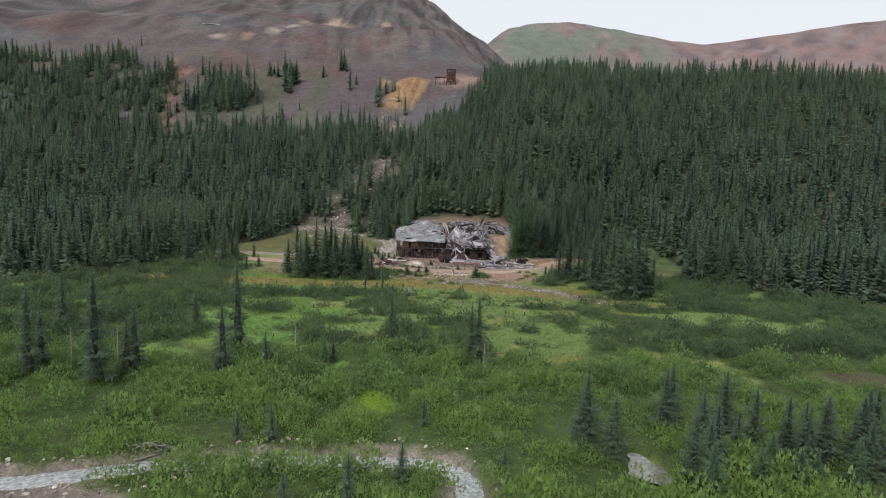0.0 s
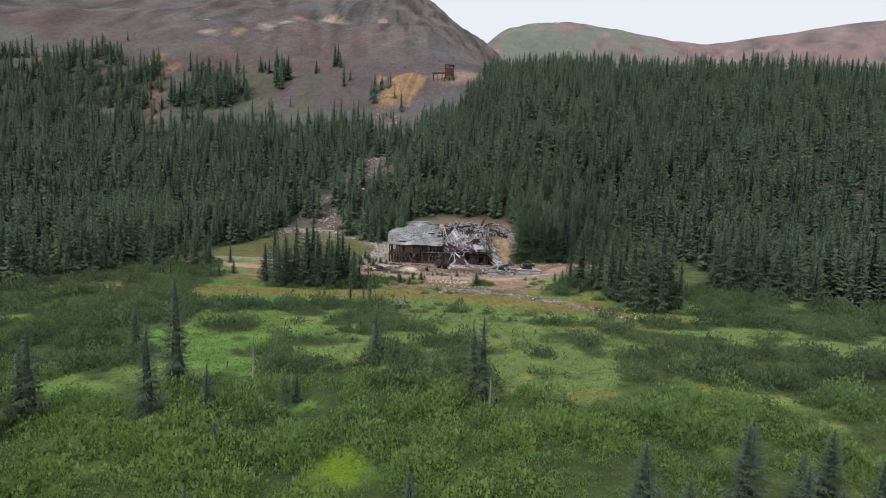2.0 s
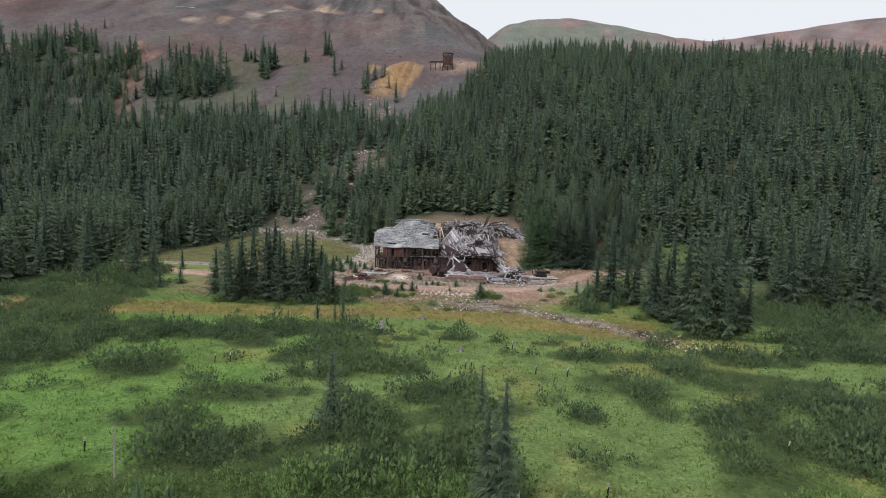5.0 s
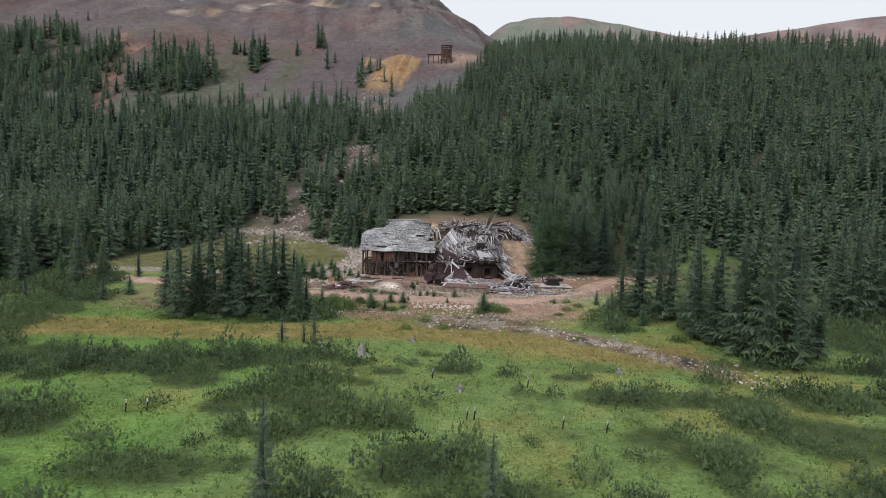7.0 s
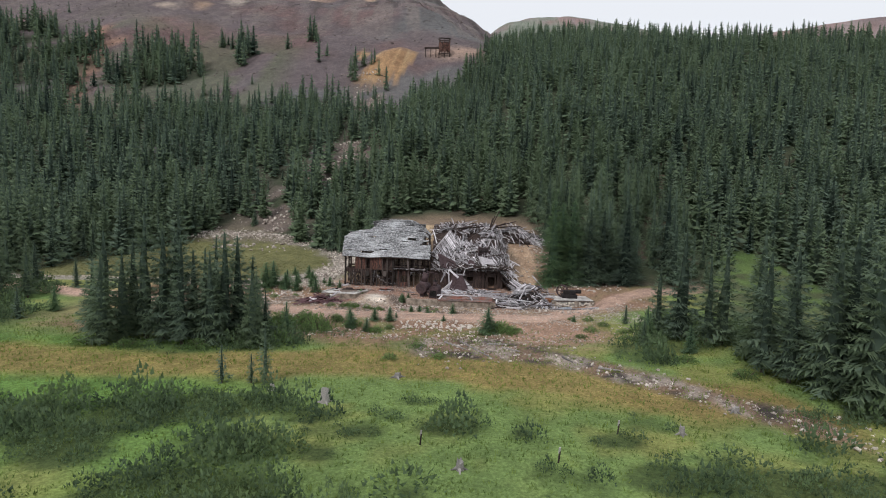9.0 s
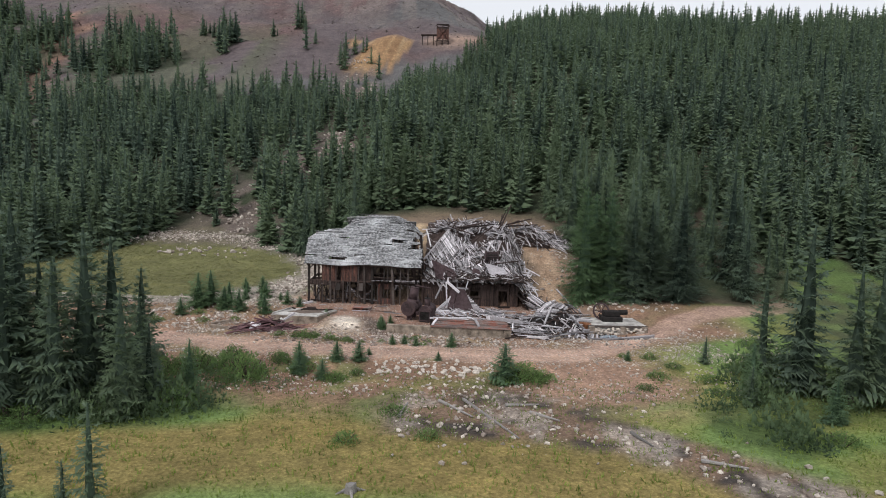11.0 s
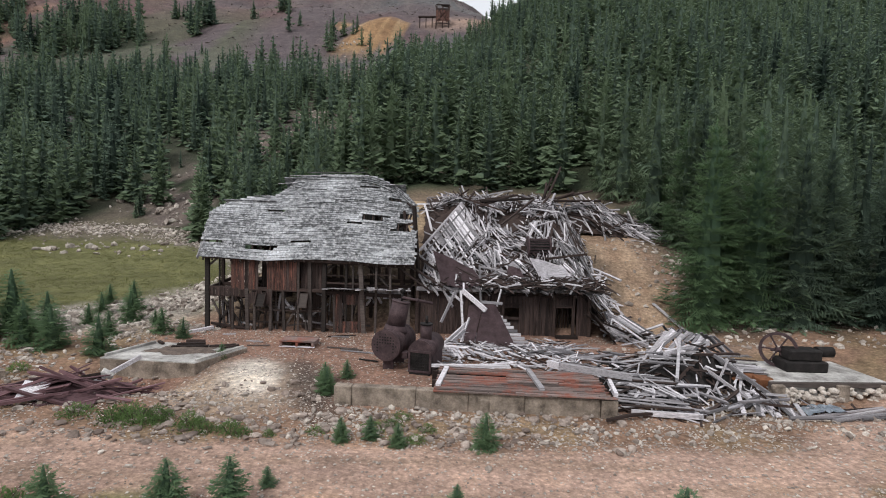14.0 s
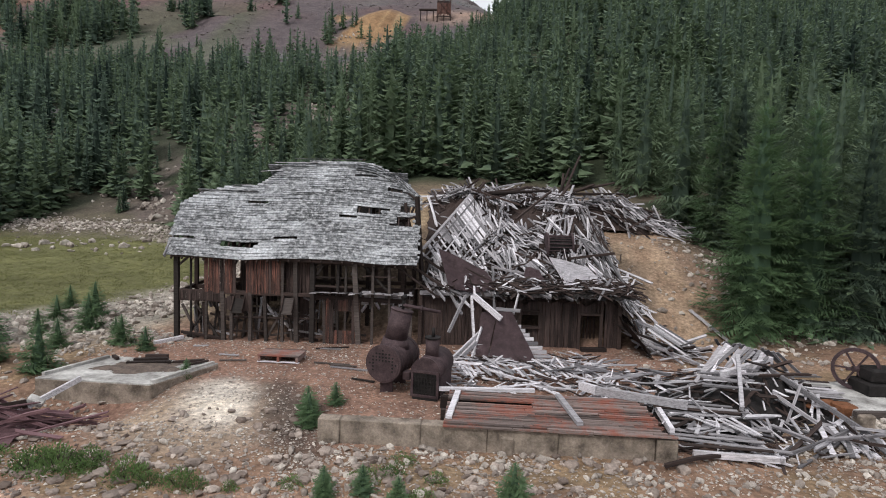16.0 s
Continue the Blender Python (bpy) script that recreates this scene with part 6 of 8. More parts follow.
def side_spot(r):
    s = r.random()
    return 11.6 + 2.2 * s + r.gauss(0, 0.45), 160 - 12.5 * s ** 0.7 + r.gauss(0, 0.8)


def side_surface(x, y):
    return max(zat(x, y) + 0.1, min(2.9, zat(x, y) + 2.4) - 1.25 * (x - 10.8) - 0.1 * (151 - y))


strew(side_heap, 85, side_spot, side_surface, 33, GREYS * 2 + DARKS, lambda x, y: -55, 30, 14, 0.3)
joined_strew(side_heap, 160, side_spot, side_surface, 34, GREYWOOD, lambda x, y: -50, 50, 16, 0.2)
lumpy(timber_pile, 10.6, 18.4, 161.6, 165.4, up_surface, 0.3, DARKWOOD, "matted_debris")
lumpy(side_heap, 10.9, 13.6, 147.2, 152.5, side_surface, 0.25, DARKWOOD, "matted_debris")
plank_panel(side_heap, (12.9, 149.0, 1.75), (12.0, 147.9, 1.45), (1.9, -1.15, -1.2), 9, GREYWOOD, 0.15, 0.05, 3)

# rubble of boards to the side of the wall
spill = at("board_heap", "wide heap of splintered grey boards and beams", "debris", 14, 141, None)


def spill_spot(r):
    while True:
        x, y = r.uniform(8.6, 20.5), r.uniform(136.2, 146.5)
        if y > 136.6 + 0.28 * max(0, x - 12.5) and y < 145 - 0.25 * max(0, x - 14) and (y > 140.6 or x > 9.3) and not (x > 17.0 and y > 139.0):
            return x, y


def spill_surface(x, y):
    return zat(x, y) + 0.08 + 1.0 * math.exp(-((x - 14.2) / 2.3) ** 2 - ((y - 141.8) / 1.5) ** 2) + 0.35 * math.exp(-((x - 10.5) / 1.6) ** 2 - ((y - 139) / 2) ** 2)


# near-black sheet paints the shade in the gaps between the boards
lumpy(spill, 9.2, 19.6, 137.4, 144.4, lambda x, y: spill_surface(x, y) - 0.35 * (y < 137.8 + 0.28 * max(0, x - 12.5)), 0.1, SOOT_AND_SHADE, "matted_debris")
strew(spill, 95, spill_spot, spill_surface, 35, GREYS * 2 + DULLS * 3 + DARKS * 2, lambda x, y: 20 if x < 12 else 35, 48, 9, 0.3)
joined_strew(spill, 150, spill_spot, spill_surface, 36, GREYWOOD, lambda x, y: 30, 60, 10, 0.14)
# dark boards laid low deepen that painted shade
joined_strew(spill, 220, spill_spot, lambda x, y: spill_surface(x, y) - 0.12, 37, DARKWOOD, lambda x, y: 30, 60, 8, 0.1)
for k, (a, b, w) in enumerate((((7.4, 140.3, 0.75), (10.4, 139.3, 0.6), 0.28), ((12.6, 141.4, 1.15), (15.2, 142.6, 1.5), 0.26), ((12.4, 139.4, 0.5), (13.6, 142.2, 1.7), 0.2), ((14.4, 143.0, 1.6), (16.2, 138.2, 0.1), 0.15), ((7.2, 141.6, 0.5), (7.7, 140.2, 0.7), 0.3),
                               ((9.2, 137.6, 0.3), (9.6, 140.6, 0.4), 0.22), ((9.6, 136.9, -0.1), (12.3, 136.6, -0.12), 0.2), ((12.2, 136.5, -0.1), (11.6, 138.4, 0.15), 0.16))):
    wpart("beam", bar(bmesh.new(), a, b, w * 0.7, w), GREYWOOD, spill)
plank_panel(spill, (9.2, 136.9, 0.12), (9.5, 140.2, 0.5), (3.3, -0.35, -0.1), 17, (DULLWOOD, DULLWOOD, DARKWOOD), 0.16, 0.15, 2.5)
plank_panel(spill, (9.9, 138.9, 0.5), (12.4, 138.4, 0.35), (0.45, -1.3, -0.1), 8, GREYWOOD, 0.12, 0.5, 14)
plank_panel(spill, (13.3, 143.3, 2.0), (15.2, 142.6, 1.7), (-1.9, -1.5, -1.0), 15, (GREYWOOD, DULLWOOD, DULLWOOD), 0.13, 0.1, 5)
plank_panel(spill, (13.2, 143.4, 2.05), (15.6, 142.8, 1.75), (1.4, 0.7, -1.2), 14, (DULLWOOD, GREYWOOD), 0.15, 0.1, 4)
plank_panel(spill, (14.9, 140.8, 0.5), (15.6, 143.6, 0.62), (2.3, -0.3, -0.02), 16, (GREYWOOD, DULLWOOD, DULLWOOD, DARKWOOD), 0.15, 0.25, 7)
plank_panel(spill, (11.4, 140.6, 0.8), (12.2, 142.6, 1.2), (1.9, -0.9, 0.1), 12, (GREYWOOD, DULLWOOD), 0.14, 0.15, 8)
for k in range(9):
    x = 14.7 + 0.32 * k + rng.uniform(-0.08, 0.08)
    wpart("pale_plank", bar(bmesh.new(), (x - 0.25 + rng.uniform(-0.3, 0.3), 137.2, zat(x, 137.4) + 0.06), (x + rng.uniform(-0.2, 0.2), 138.7, zat(x, 138.7) + 0.35), 0.18, 0.05), GREYWOOD, spill)
front_heap = at("fallen_floor", "collapsed slatted floor of bleached boards before the wreck", "debris", 5, 144, None)


def front_spot(r):
    return r.uniform(1.9, 9.2), r.uniform(140.9, 147.6)


def front_surface(x, y):
    return zat(x, y) + 0.12 + 0.25 * math.exp(-((y - 144.5) / 1.2) ** 2)


for k in range(30):
    x = 2.3 + k * 0.2
    wpart("slat", bar(bmesh.new(), (x, 145.0 + rng.uniform(-0.2, 0.2), 0.4), (x + rng.uniform(0.2, 0.6), 143.2 + rng.uniform(-0.4, 0.3), 0.22 + rng.uniform(0, 0.2)), 0.12, 0.04), GREYWOOD, front_heap)
strew(front_heap, 70, front_spot, front_surface, 38, GREYS[:6] + DARKS[:3], lambda x, y: 10, 45, 8, 0.15)
joined_strew(front_heap, 160, front_spot, front_surface, 39, GREYWOOD, lambda x, y: 0, 60, 10, 0.1)

# tent of sheet metal and boards against the wing
sheet("rusted_metal_sheet", "upright purple-brown rusted sheet leaning on the wing", "metal sheet", ((3.95, 145.9, 0.15), (6.15, 145.9, 0.3), (5.15, 147.7, 2.35), (4.55, 147.7, 2.35)), SHEET, 0.0, 6)
sheet("rusted_metal_sheet", "narrow dark red rusted sheet leaning on the wing", "metal sheet", ((3.35, 146.1, 0.2), (3.9, 145.95, 0.2), (4.5, 147.8, 2.3), (3.7, 147.9, 2.1)), SHEET, 0.0, 4)
gable = at("fallen_board_gable", "triangular pale grey board panel leaning on the wing", "panel", 6.2, 146.4, 0.1)
for k in range(11):
    z = 0.2 + k * 0.17
    x1 = 7.15 - k * 0.19
    y = 146.05 + z * 0.8
    for x0, xe in (((3.2, 4.1), (5.9 - k * 0.07, x1)) if k < 4 else ((5.9 - k * 0.07, x1),)):
        if xe - x0 > 0.12:
            wpart("board", bar(bmesh.new(), (x0, y, z), (xe, y, z + 0.02), 0.035, 0.17), GREYWOOD, gable)
tent = at("leaning_beams", "crossed bleached beams leaning against the wing", "timber", 3.6, 147, 0)
for a, b, w in (((2.0, 145.4, 0.1), (3.9, 147.6, 1.4), 0.2), ((3.35, 146.8, 0.6), (3.2, 148.0, 2.9), 0.22), ((3.3, 147.9, 2.95), (4.6, 146.9, 2.0), 0.26), ((2.1, 147.2, 1.2), (2.9, 147.9, 2.9), 0.16), ((4.4, 147.6, 2.35), (5.6, 147.6, 2.3), 0.16), ((5.3, 147.8, 2.1), (5.6, 148.4, 3.0), 0.14), ((2.3, 145.2, 0.15), (3.4, 146.6, 0.9), 0.2), ((3.2, 146.2, 0.2), (3.7, 147.2, 1.5), 0.16)):
    wpart("beam", bar(bmesh.new(), a, b, w * 0.5, w), GREYWOOD, tent)

# ---- boilers ----
def cyl(t, name, a, b, r, material, n=28, r2=None, label=""):
    bm = rod(bmesh.new(), a, b, r, r2, n)
    for f in bm.faces:
        f.smooth = len(f.verts) == 4
    return wpart(name, bm, material, t, label)


def big_boiler():
    t = at("steam_boiler", "rusted horizontal steam boiler with a round perforated end", "boiler", -0.2, 142.2, 0.0)
    ax = Vector((0.34, 0.94, 0.0)).normalized()
    c = Vector((-0.5, 141.3, 1.22))
    cyl(t, "shell", c, c + ax * 2.0, 0.70, IRON)
    cyl(t, "rim", c - ax * 0.04, c + ax * 0.08, 0.735, IRON)
    end = cyl(t, "tube_plate", c - ax * 0.07, c - ax * 0.03, 0.66, IRON, label="rusted end plate with tube holes")
    side = Vector((ax.y, -ax.x, 0))
    # black discs on the plate stand in for the shade inside the tube holes
    for i in range(-4, 5):
        for j in range(-4, 5):
            if i * i + j * j < 17 and (j > 0 or abs(i) > 2):
                p = c - ax * 0.072 + side * i * 0.135 + Vector((0, 0, j * 0.13))
                cyl(end, "tube_hole", p, p - ax * 0.012, 0.04, SOOT_AND_SHADE, 10)
    for k in range(4):
        p = c + ax * (0.25 + 0.5 * k)
        cyl(t, "seam", p, p + ax * 0.05, 0.715, IRON)
    base = c + ax * 1.0 + Vector((0, 0, 0.55))
    tip = base + Vector((0.26, 0.05, 1.35))
    cyl(t, "saddle", base - Vector((0, 0, 0.15)), base + (tip - base) * 0.18, 0.60, IRON, 24, 0.50)
    cyl(t, "steam_dome", base + (tip - base) * 0.15, tip, 0.45, IRON, 24, 0.43, "tilted rusted steam dome")
    cyl(t, "dome_cap", tip, tip + (tip - base).normalized() * 0.05, 0.46, IRON)
    v = tip + Vector((0.03, 0, 0.05))
    cyl(t, "valve", v, v + Vector((0.05, 0, 0.42)), 0.06, SOOT_AND_SHADE, 10)
    cyl(t, "valve_wheel", v + Vector((-0.02, -0.05, 0.44)), v + Vector((0.12, 0.05, 0.5)), 0.11, SOOT_AND_SHADE, 12)
    cyl(t, "pipe", v + Vector((0.0, 0, 0.18)), v + Vector((1.5, 0.1, -0.1)), 0.07, IRON, 12)
    cyl(t, "pipe_flange", v + Vector((0.7, 0.05, 0.05)), v + Vector((0.78, 0.05, 0.035)), 0.12, IRON, 12)
    for s in (0.35, 1.6):
        p = c + ax * s
        wpart("leg", box(bmesh.new(), 0.5, 0.25, 0.75, Matrix.Translation((p.x, p.y, 0.25)), 0.02), IRON, t)


def small_boiler():
    t = at("steam_boiler", "blackened boiler with a square firebox front", "boiler", 1.2, 141.3, 0.0)
    ax = Vector((0.28, 0.96, 0)).normalized()
    c = Vector((1.12, 140.75, 0.78))
    turn = math.degrees(math.atan2(ax.x, ax.y))
    m = Matrix.Translation(c + ax * 0.25) @ pose(0, 0, 0, 0, 0, -turn)
    fb = wpart("firebox", box(bmesh.new(), 1.0, 0.5, 0.95, m @ pose(0, 0, -0.15), 0.03), SOOT_AND_SHADE, t)
    for sx in (-0.5, 0.5):
        wpart("front_frame", box(bmesh.new(), 0.1, 0.1, 1.0, m @ pose(sx, -0.27, -0.14), 0.01), IRON, t)
    for sz in (-0.6, 0.32):
        wpart("front_frame", box(bmesh.new(), 1.1, 0.1, 0.1, m @ pose(0, -0.27, sz), 0.01), IRON, t)
    for k in range(7):
        wpart("grate_bar", box(bmesh.new(), 0.035, 0.04, 0.9, m @ pose(-0.36 + 0.12 * k, -0.27, -0.14)), SOOT_AND_SHADE, t)
    for k in range(6):
        wpart("grate_bar", box(bmesh.new(), 0.9, 0.035, 0.035, m @ pose(0, -0.275, -0.5 + 0.15 * k)), SOOT_AND_SHADE, t)
    cyl(t, "shell", c + ax * 0.02 + Vector((0, 0, 0.28)), c + ax * 2.1 + Vector((0, 0, 0.28)), 0.55, IRON)
    cyl(t, "shell_rim", c + ax * 0.0 + Vector((0, 0, 0.28)), c + ax * 0.06 + Vector((0, 0, 0.28)), 0.58, IRON)
    wpart("lower_shell", box(bmesh.new(), 1.04, 1.7, 0.9, m @ pose(0, 0.85, -0.2), 0.04), IRON, t)
    p = c + ax * 0.75 + Vector((0.03, 0, 0.7))
    cyl(t, "chimney", p, p + Vector((0, 0, 0.75)), 0.27, IRON, 20)
    cyl(t, "chimney_cap", p + Vector((0, 0, 0.75)), p + Vector((0, 0, 0.81)), 0.31, SOOT_AND_SHADE, 20)
    cyl(t, "pipe", p + Vector((0.02, 0, 0.8)), p + Vector((0.02, 0, 1.15)), 0.07, SOOT_AND_SHADE, 10)
    wpart("base", box(bmesh.new(), 1.0, 2.0, 0.3, m @ pose(0, 0.7, -0.72), 0.02), SOOT_AND_SHADE, t)
    wpart("side_box", box(bmesh.new(), 0.3, 0.4, 0.3, m @ pose(-0.85, 0.2, 0.0), 0.02), IRON, t)


big_boiler()
small_boiler()

# ---- concrete: wall, slab, pads ----
def retaining_wall():
    t = at("retaining_wall", "low stained concrete wall edging the mill terrace", "wall", 3.4, 137.0, -0.3)
    a, b = Vector((-2.2, 137.45, 0)), Vector((8.95, 136.55, 0))
    d = (b - a).normalized()
    turn = math.degrees(math.atan2(d.y, d.x))
    cuts = [0, 0.72, 3.3, 5.4, 7.6, 10.55, 11.2]
    for k, (s0, s1) in enumerate(zip(cuts, cuts[1:])):
        m = Matrix.Translation(a + d * (s0 + s1) / 2 + Vector((0, 0.22 - 0.02 * (k % 2) - (0.06 if k in (0, 5) else 0), 0.02 - 0.01 * k))) @ pose(0, 0, 0, 0, 0, turn)
        bm = box(bmesh.new(), s1 - s0 - 0.01, 0.45, 0.95, m, 0.03)
        wpart("wall_section", bm, CONCRETE, t)
    m = Matrix.Translation(a + d * 6.0 + Vector((0, -0.06, -0.1))) @ pose(0, 0, 0, 0, 0, turn)
    wpart("buttress", box(bmesh.new(), 0.4, 0.14, 0.7, m, 0.05), CONCRETE, t, "small pale concrete buttress")
    return t


retaining_wall()


def loading_deck():
    t = at("loading_deck", "worn plank deck stained rust red behind the concrete wall", "deck", 5.3, 138.8, 0.3)
    for j in range(29):
        y = 137.0 + j * 0.122
        x = 1.75 + 0.01 * j
        while x < 8.75:
            x2 = min(x + rng.uniform(2.0, 4.6), 8.85 + rng.uniform(-0.15, 0.1))
            if x2 - x > 0.2 and not (18 <= j <= 20 and 2.6 < (x + x2) / 2 < 4.6) and rng.random() > 0.05:
                wpart("deck_board", box(bmesh.new(), x2 - x - 0.02, 0.108, 0.05, Matrix.Translation(((x + x2) / 2, y - 0.08 * ((x + x2) / 2 - 2) + 0.03, 0.52 + rng.uniform(-0.02, 0.025))) @ pose(0, 0, 0, rng.uniform(-4, 4), rng.uniform(-0.4, 0.4), -4.6 + rng.uniform(-0.5, 0.5))), DECKWOOD, t)
            x = max(x2, x + 0.3)
    for y in (137.25, 138.6, 140.0):
        wpart("sleeper", box(bmesh.new(), 7.0, 0.2, 0.45, Matrix.Translation((5.2, y - 0.25, 0.24)) @ pose(0, 0, 0, 0, 0, -4.6)), DARKWOOD, t)
    for a, b in (((1.95, 137.6, 0.56), (2.35, 140.2, 0.58)), ((6.1, 137.2, 0.62), (5.95, 139.9, 0.64)), ((1.6, 140.7, 0.5), (5.2, 140.5, 0.6))):
        wpart("edge_timber", bar(bmesh.new(), a, b, 0.2, 0.12), GREYWOOD, t)


loading_deck()


def slab():
    t = at("concrete_slab", "thick pale concrete platform with old timbers on it", "platform", -10.8, 142.5, -0.3)
    pts = [(-13.75, 141.2), (-9.15, 140.75), (-7.75, 143.9), (-12.7, 144.5)]
    bm = bmesh.new()
    top = [bm.verts.new((x, y, 0.28)) for x, y in pts]
    bot = [bm.verts.new((x, y, -1.0)) for x, y in pts]
    bm.faces.new(top)
    for k in range(4):
        bm.faces.new((bot[k], bot[(k + 1) % 4], top[(k + 1) % 4], top[k]))
    bmesh.ops.recalc_face_normals(bm, faces=bm.faces)
    bmesh.ops.bevel(bm, geom=list(bm.edges), offset=0.04, segments=1, affect="EDGES")
    wpart("block", bm, CONCRETE, t)
    bm = bmesh.new()
    cx_, cy_ = sum(x for x, y in pts) / 4, sum(y for x, y in pts) / 4
    low_, ring_ = ([bm.verts.new((cx_ + (x - cx_) * 0.99, cy_ + (y - cy_) * 0.99, z)) for x, y in pts] for z in (0.26, 0.31))
    bm.faces.new(ring_)
    for k in range(4):
        bm.faces.new((low_[k], low_[(k + 1) % 4], ring_[(k + 1) % 4], ring_[k]))
    bmesh.ops.recalc_face_normals(bm, faces=bm.faces)
    wpart("worn_top", bm, PALECONCRETE, t, "pale worn concrete top")
    bm = bmesh.new()
    bmesh.ops.create_grid(bm, x_segments=18, y_segments=14, size=1.0)
    for v in bm.verts:
        rr = math.hypot(v.co.x, v.co.y)
        v.co.z = 0.32 + 0.09 * max(0, 1 - rr ** 2) - 0.14 * max(0, rr + 0.35 * math.sin(5 * math.atan2(v.co.y, v.co.x)) - 0.75) + 0.02 * math.sin(23 * v.co.x + 17 * v.co.y)
        v.co.x, v.co.y = -10.6 + 1.75 * v.co.x + 0.2 * v.co.y, 142.9 + 0.95 * v.co.y
    wpart("soil", bm, DIRT, t, "dark soil lying on the slab")
    for a, b, w in (((-13.6, 141.5, 0.36), (-12.6, 144.2, 0.36), 0.16), ((-9.2, 140.95, 0.34), (-7.95, 143.8, 0.34), 0.14)):
        wpart("kerb", bar(bmesh.new(), a, b, w, 0.14), PALECONCRETE, t)
    old = at("old_timbers", "weathered beams lying on the concrete platform", "timber", -10.5, 143.4, 0.3)
    for a, b, w in (((-11.3, 143.2, 0.38), (-9.6, 143.5, 0.38), 0.2), ((-11.2, 143.6, 0.4), (-9.9, 143.9, 0.4), 0.22), ((-9.6, 143.6, 0.36), (-8.4, 144.0, 0.38), 0.15), ((-10.9, 144.0, 0.5), (-10.0, 144.1, 0.5), 0.18), ((-8.8, 143.4, 0.36), (-8.2, 143.9, 0.4), 0.1), ((-12.4, 144.2, 0.4), (-12.0, 143.8, 0.4), 0.14)):
        wpart("beam", bar(bmesh.new(), a, b, w, w * 0.8), DARKWOOD, old)


slab()
low_wall = at("low_wall", "low broken concrete kerb beside the road", "wall", -16.5, 137.5, None)
for a, b in (((-18.2, 137.9, -0.25), (-15.2, 136.7, -0.3)), ((-18.3, 138.2, -0.2), (-16.9, 139.6, -0.1))):
    wpart("kerb_section", bar(bmesh.new(), a, b, 0.25, 0.4), CONCRETE, low_wall)
maroon = at("collapsed_shed", "flattened maroon board shed beside the road", "debris", -12.6, 138, None)


def red_spot(r):
    s = r.random()
    return -15.0 + 4.2 * s + r.gauss(0, 0.3), 137.0 + 1.9 * s + r.gauss(0, 0.6)


def red_surface(x, y):
    return zat(x, y) + 0.1 + 0.4 * math.exp(-((x + 13) / 1.5) ** 2 - ((y - 138) / 0.9) ** 2)


strew(maroon, 60, red_spot, red_surface, 51, MAROONS + [MAROONS[3], MAROONS[4]], lambda x, y: 28, 16, 8, 0.3)
lumpy(maroon, -15.2, -11, 136.4, 139.6, red_surface, 0.1, MAROON, "matted_debris")
wpart("pale_panel", box(bmesh.new(), 0.9, 0.9, 0.04, Matrix.Translation((-13.9, 137.0, 0.1)) @ pose(0, 0, 0, 30, 10, 15)), GREYWOOD, maroon)
wpart("dark_board", bar(bmesh.new(), (-15.1, 137.4, -0.1), (-12.0, 138.3, 0.35), 0.06, 0.3), DARKWOOD, maroon)
wpart("long_beam", bar(bmesh.new(), (-12.4, 138.0, 0.0), (-11.0, 139.6, 0.85), 0.12, 0.18), GREYWOOD, maroon)
wpart("white_scrap", box(bmesh.new(), 0.5, 0.3, 0.25, Matrix.Translation((-11.9, 138.6, 0.35)) @ pose(0, 0, 0, 20, 30, 20), 0.04), PALECONCRETE, maroon)


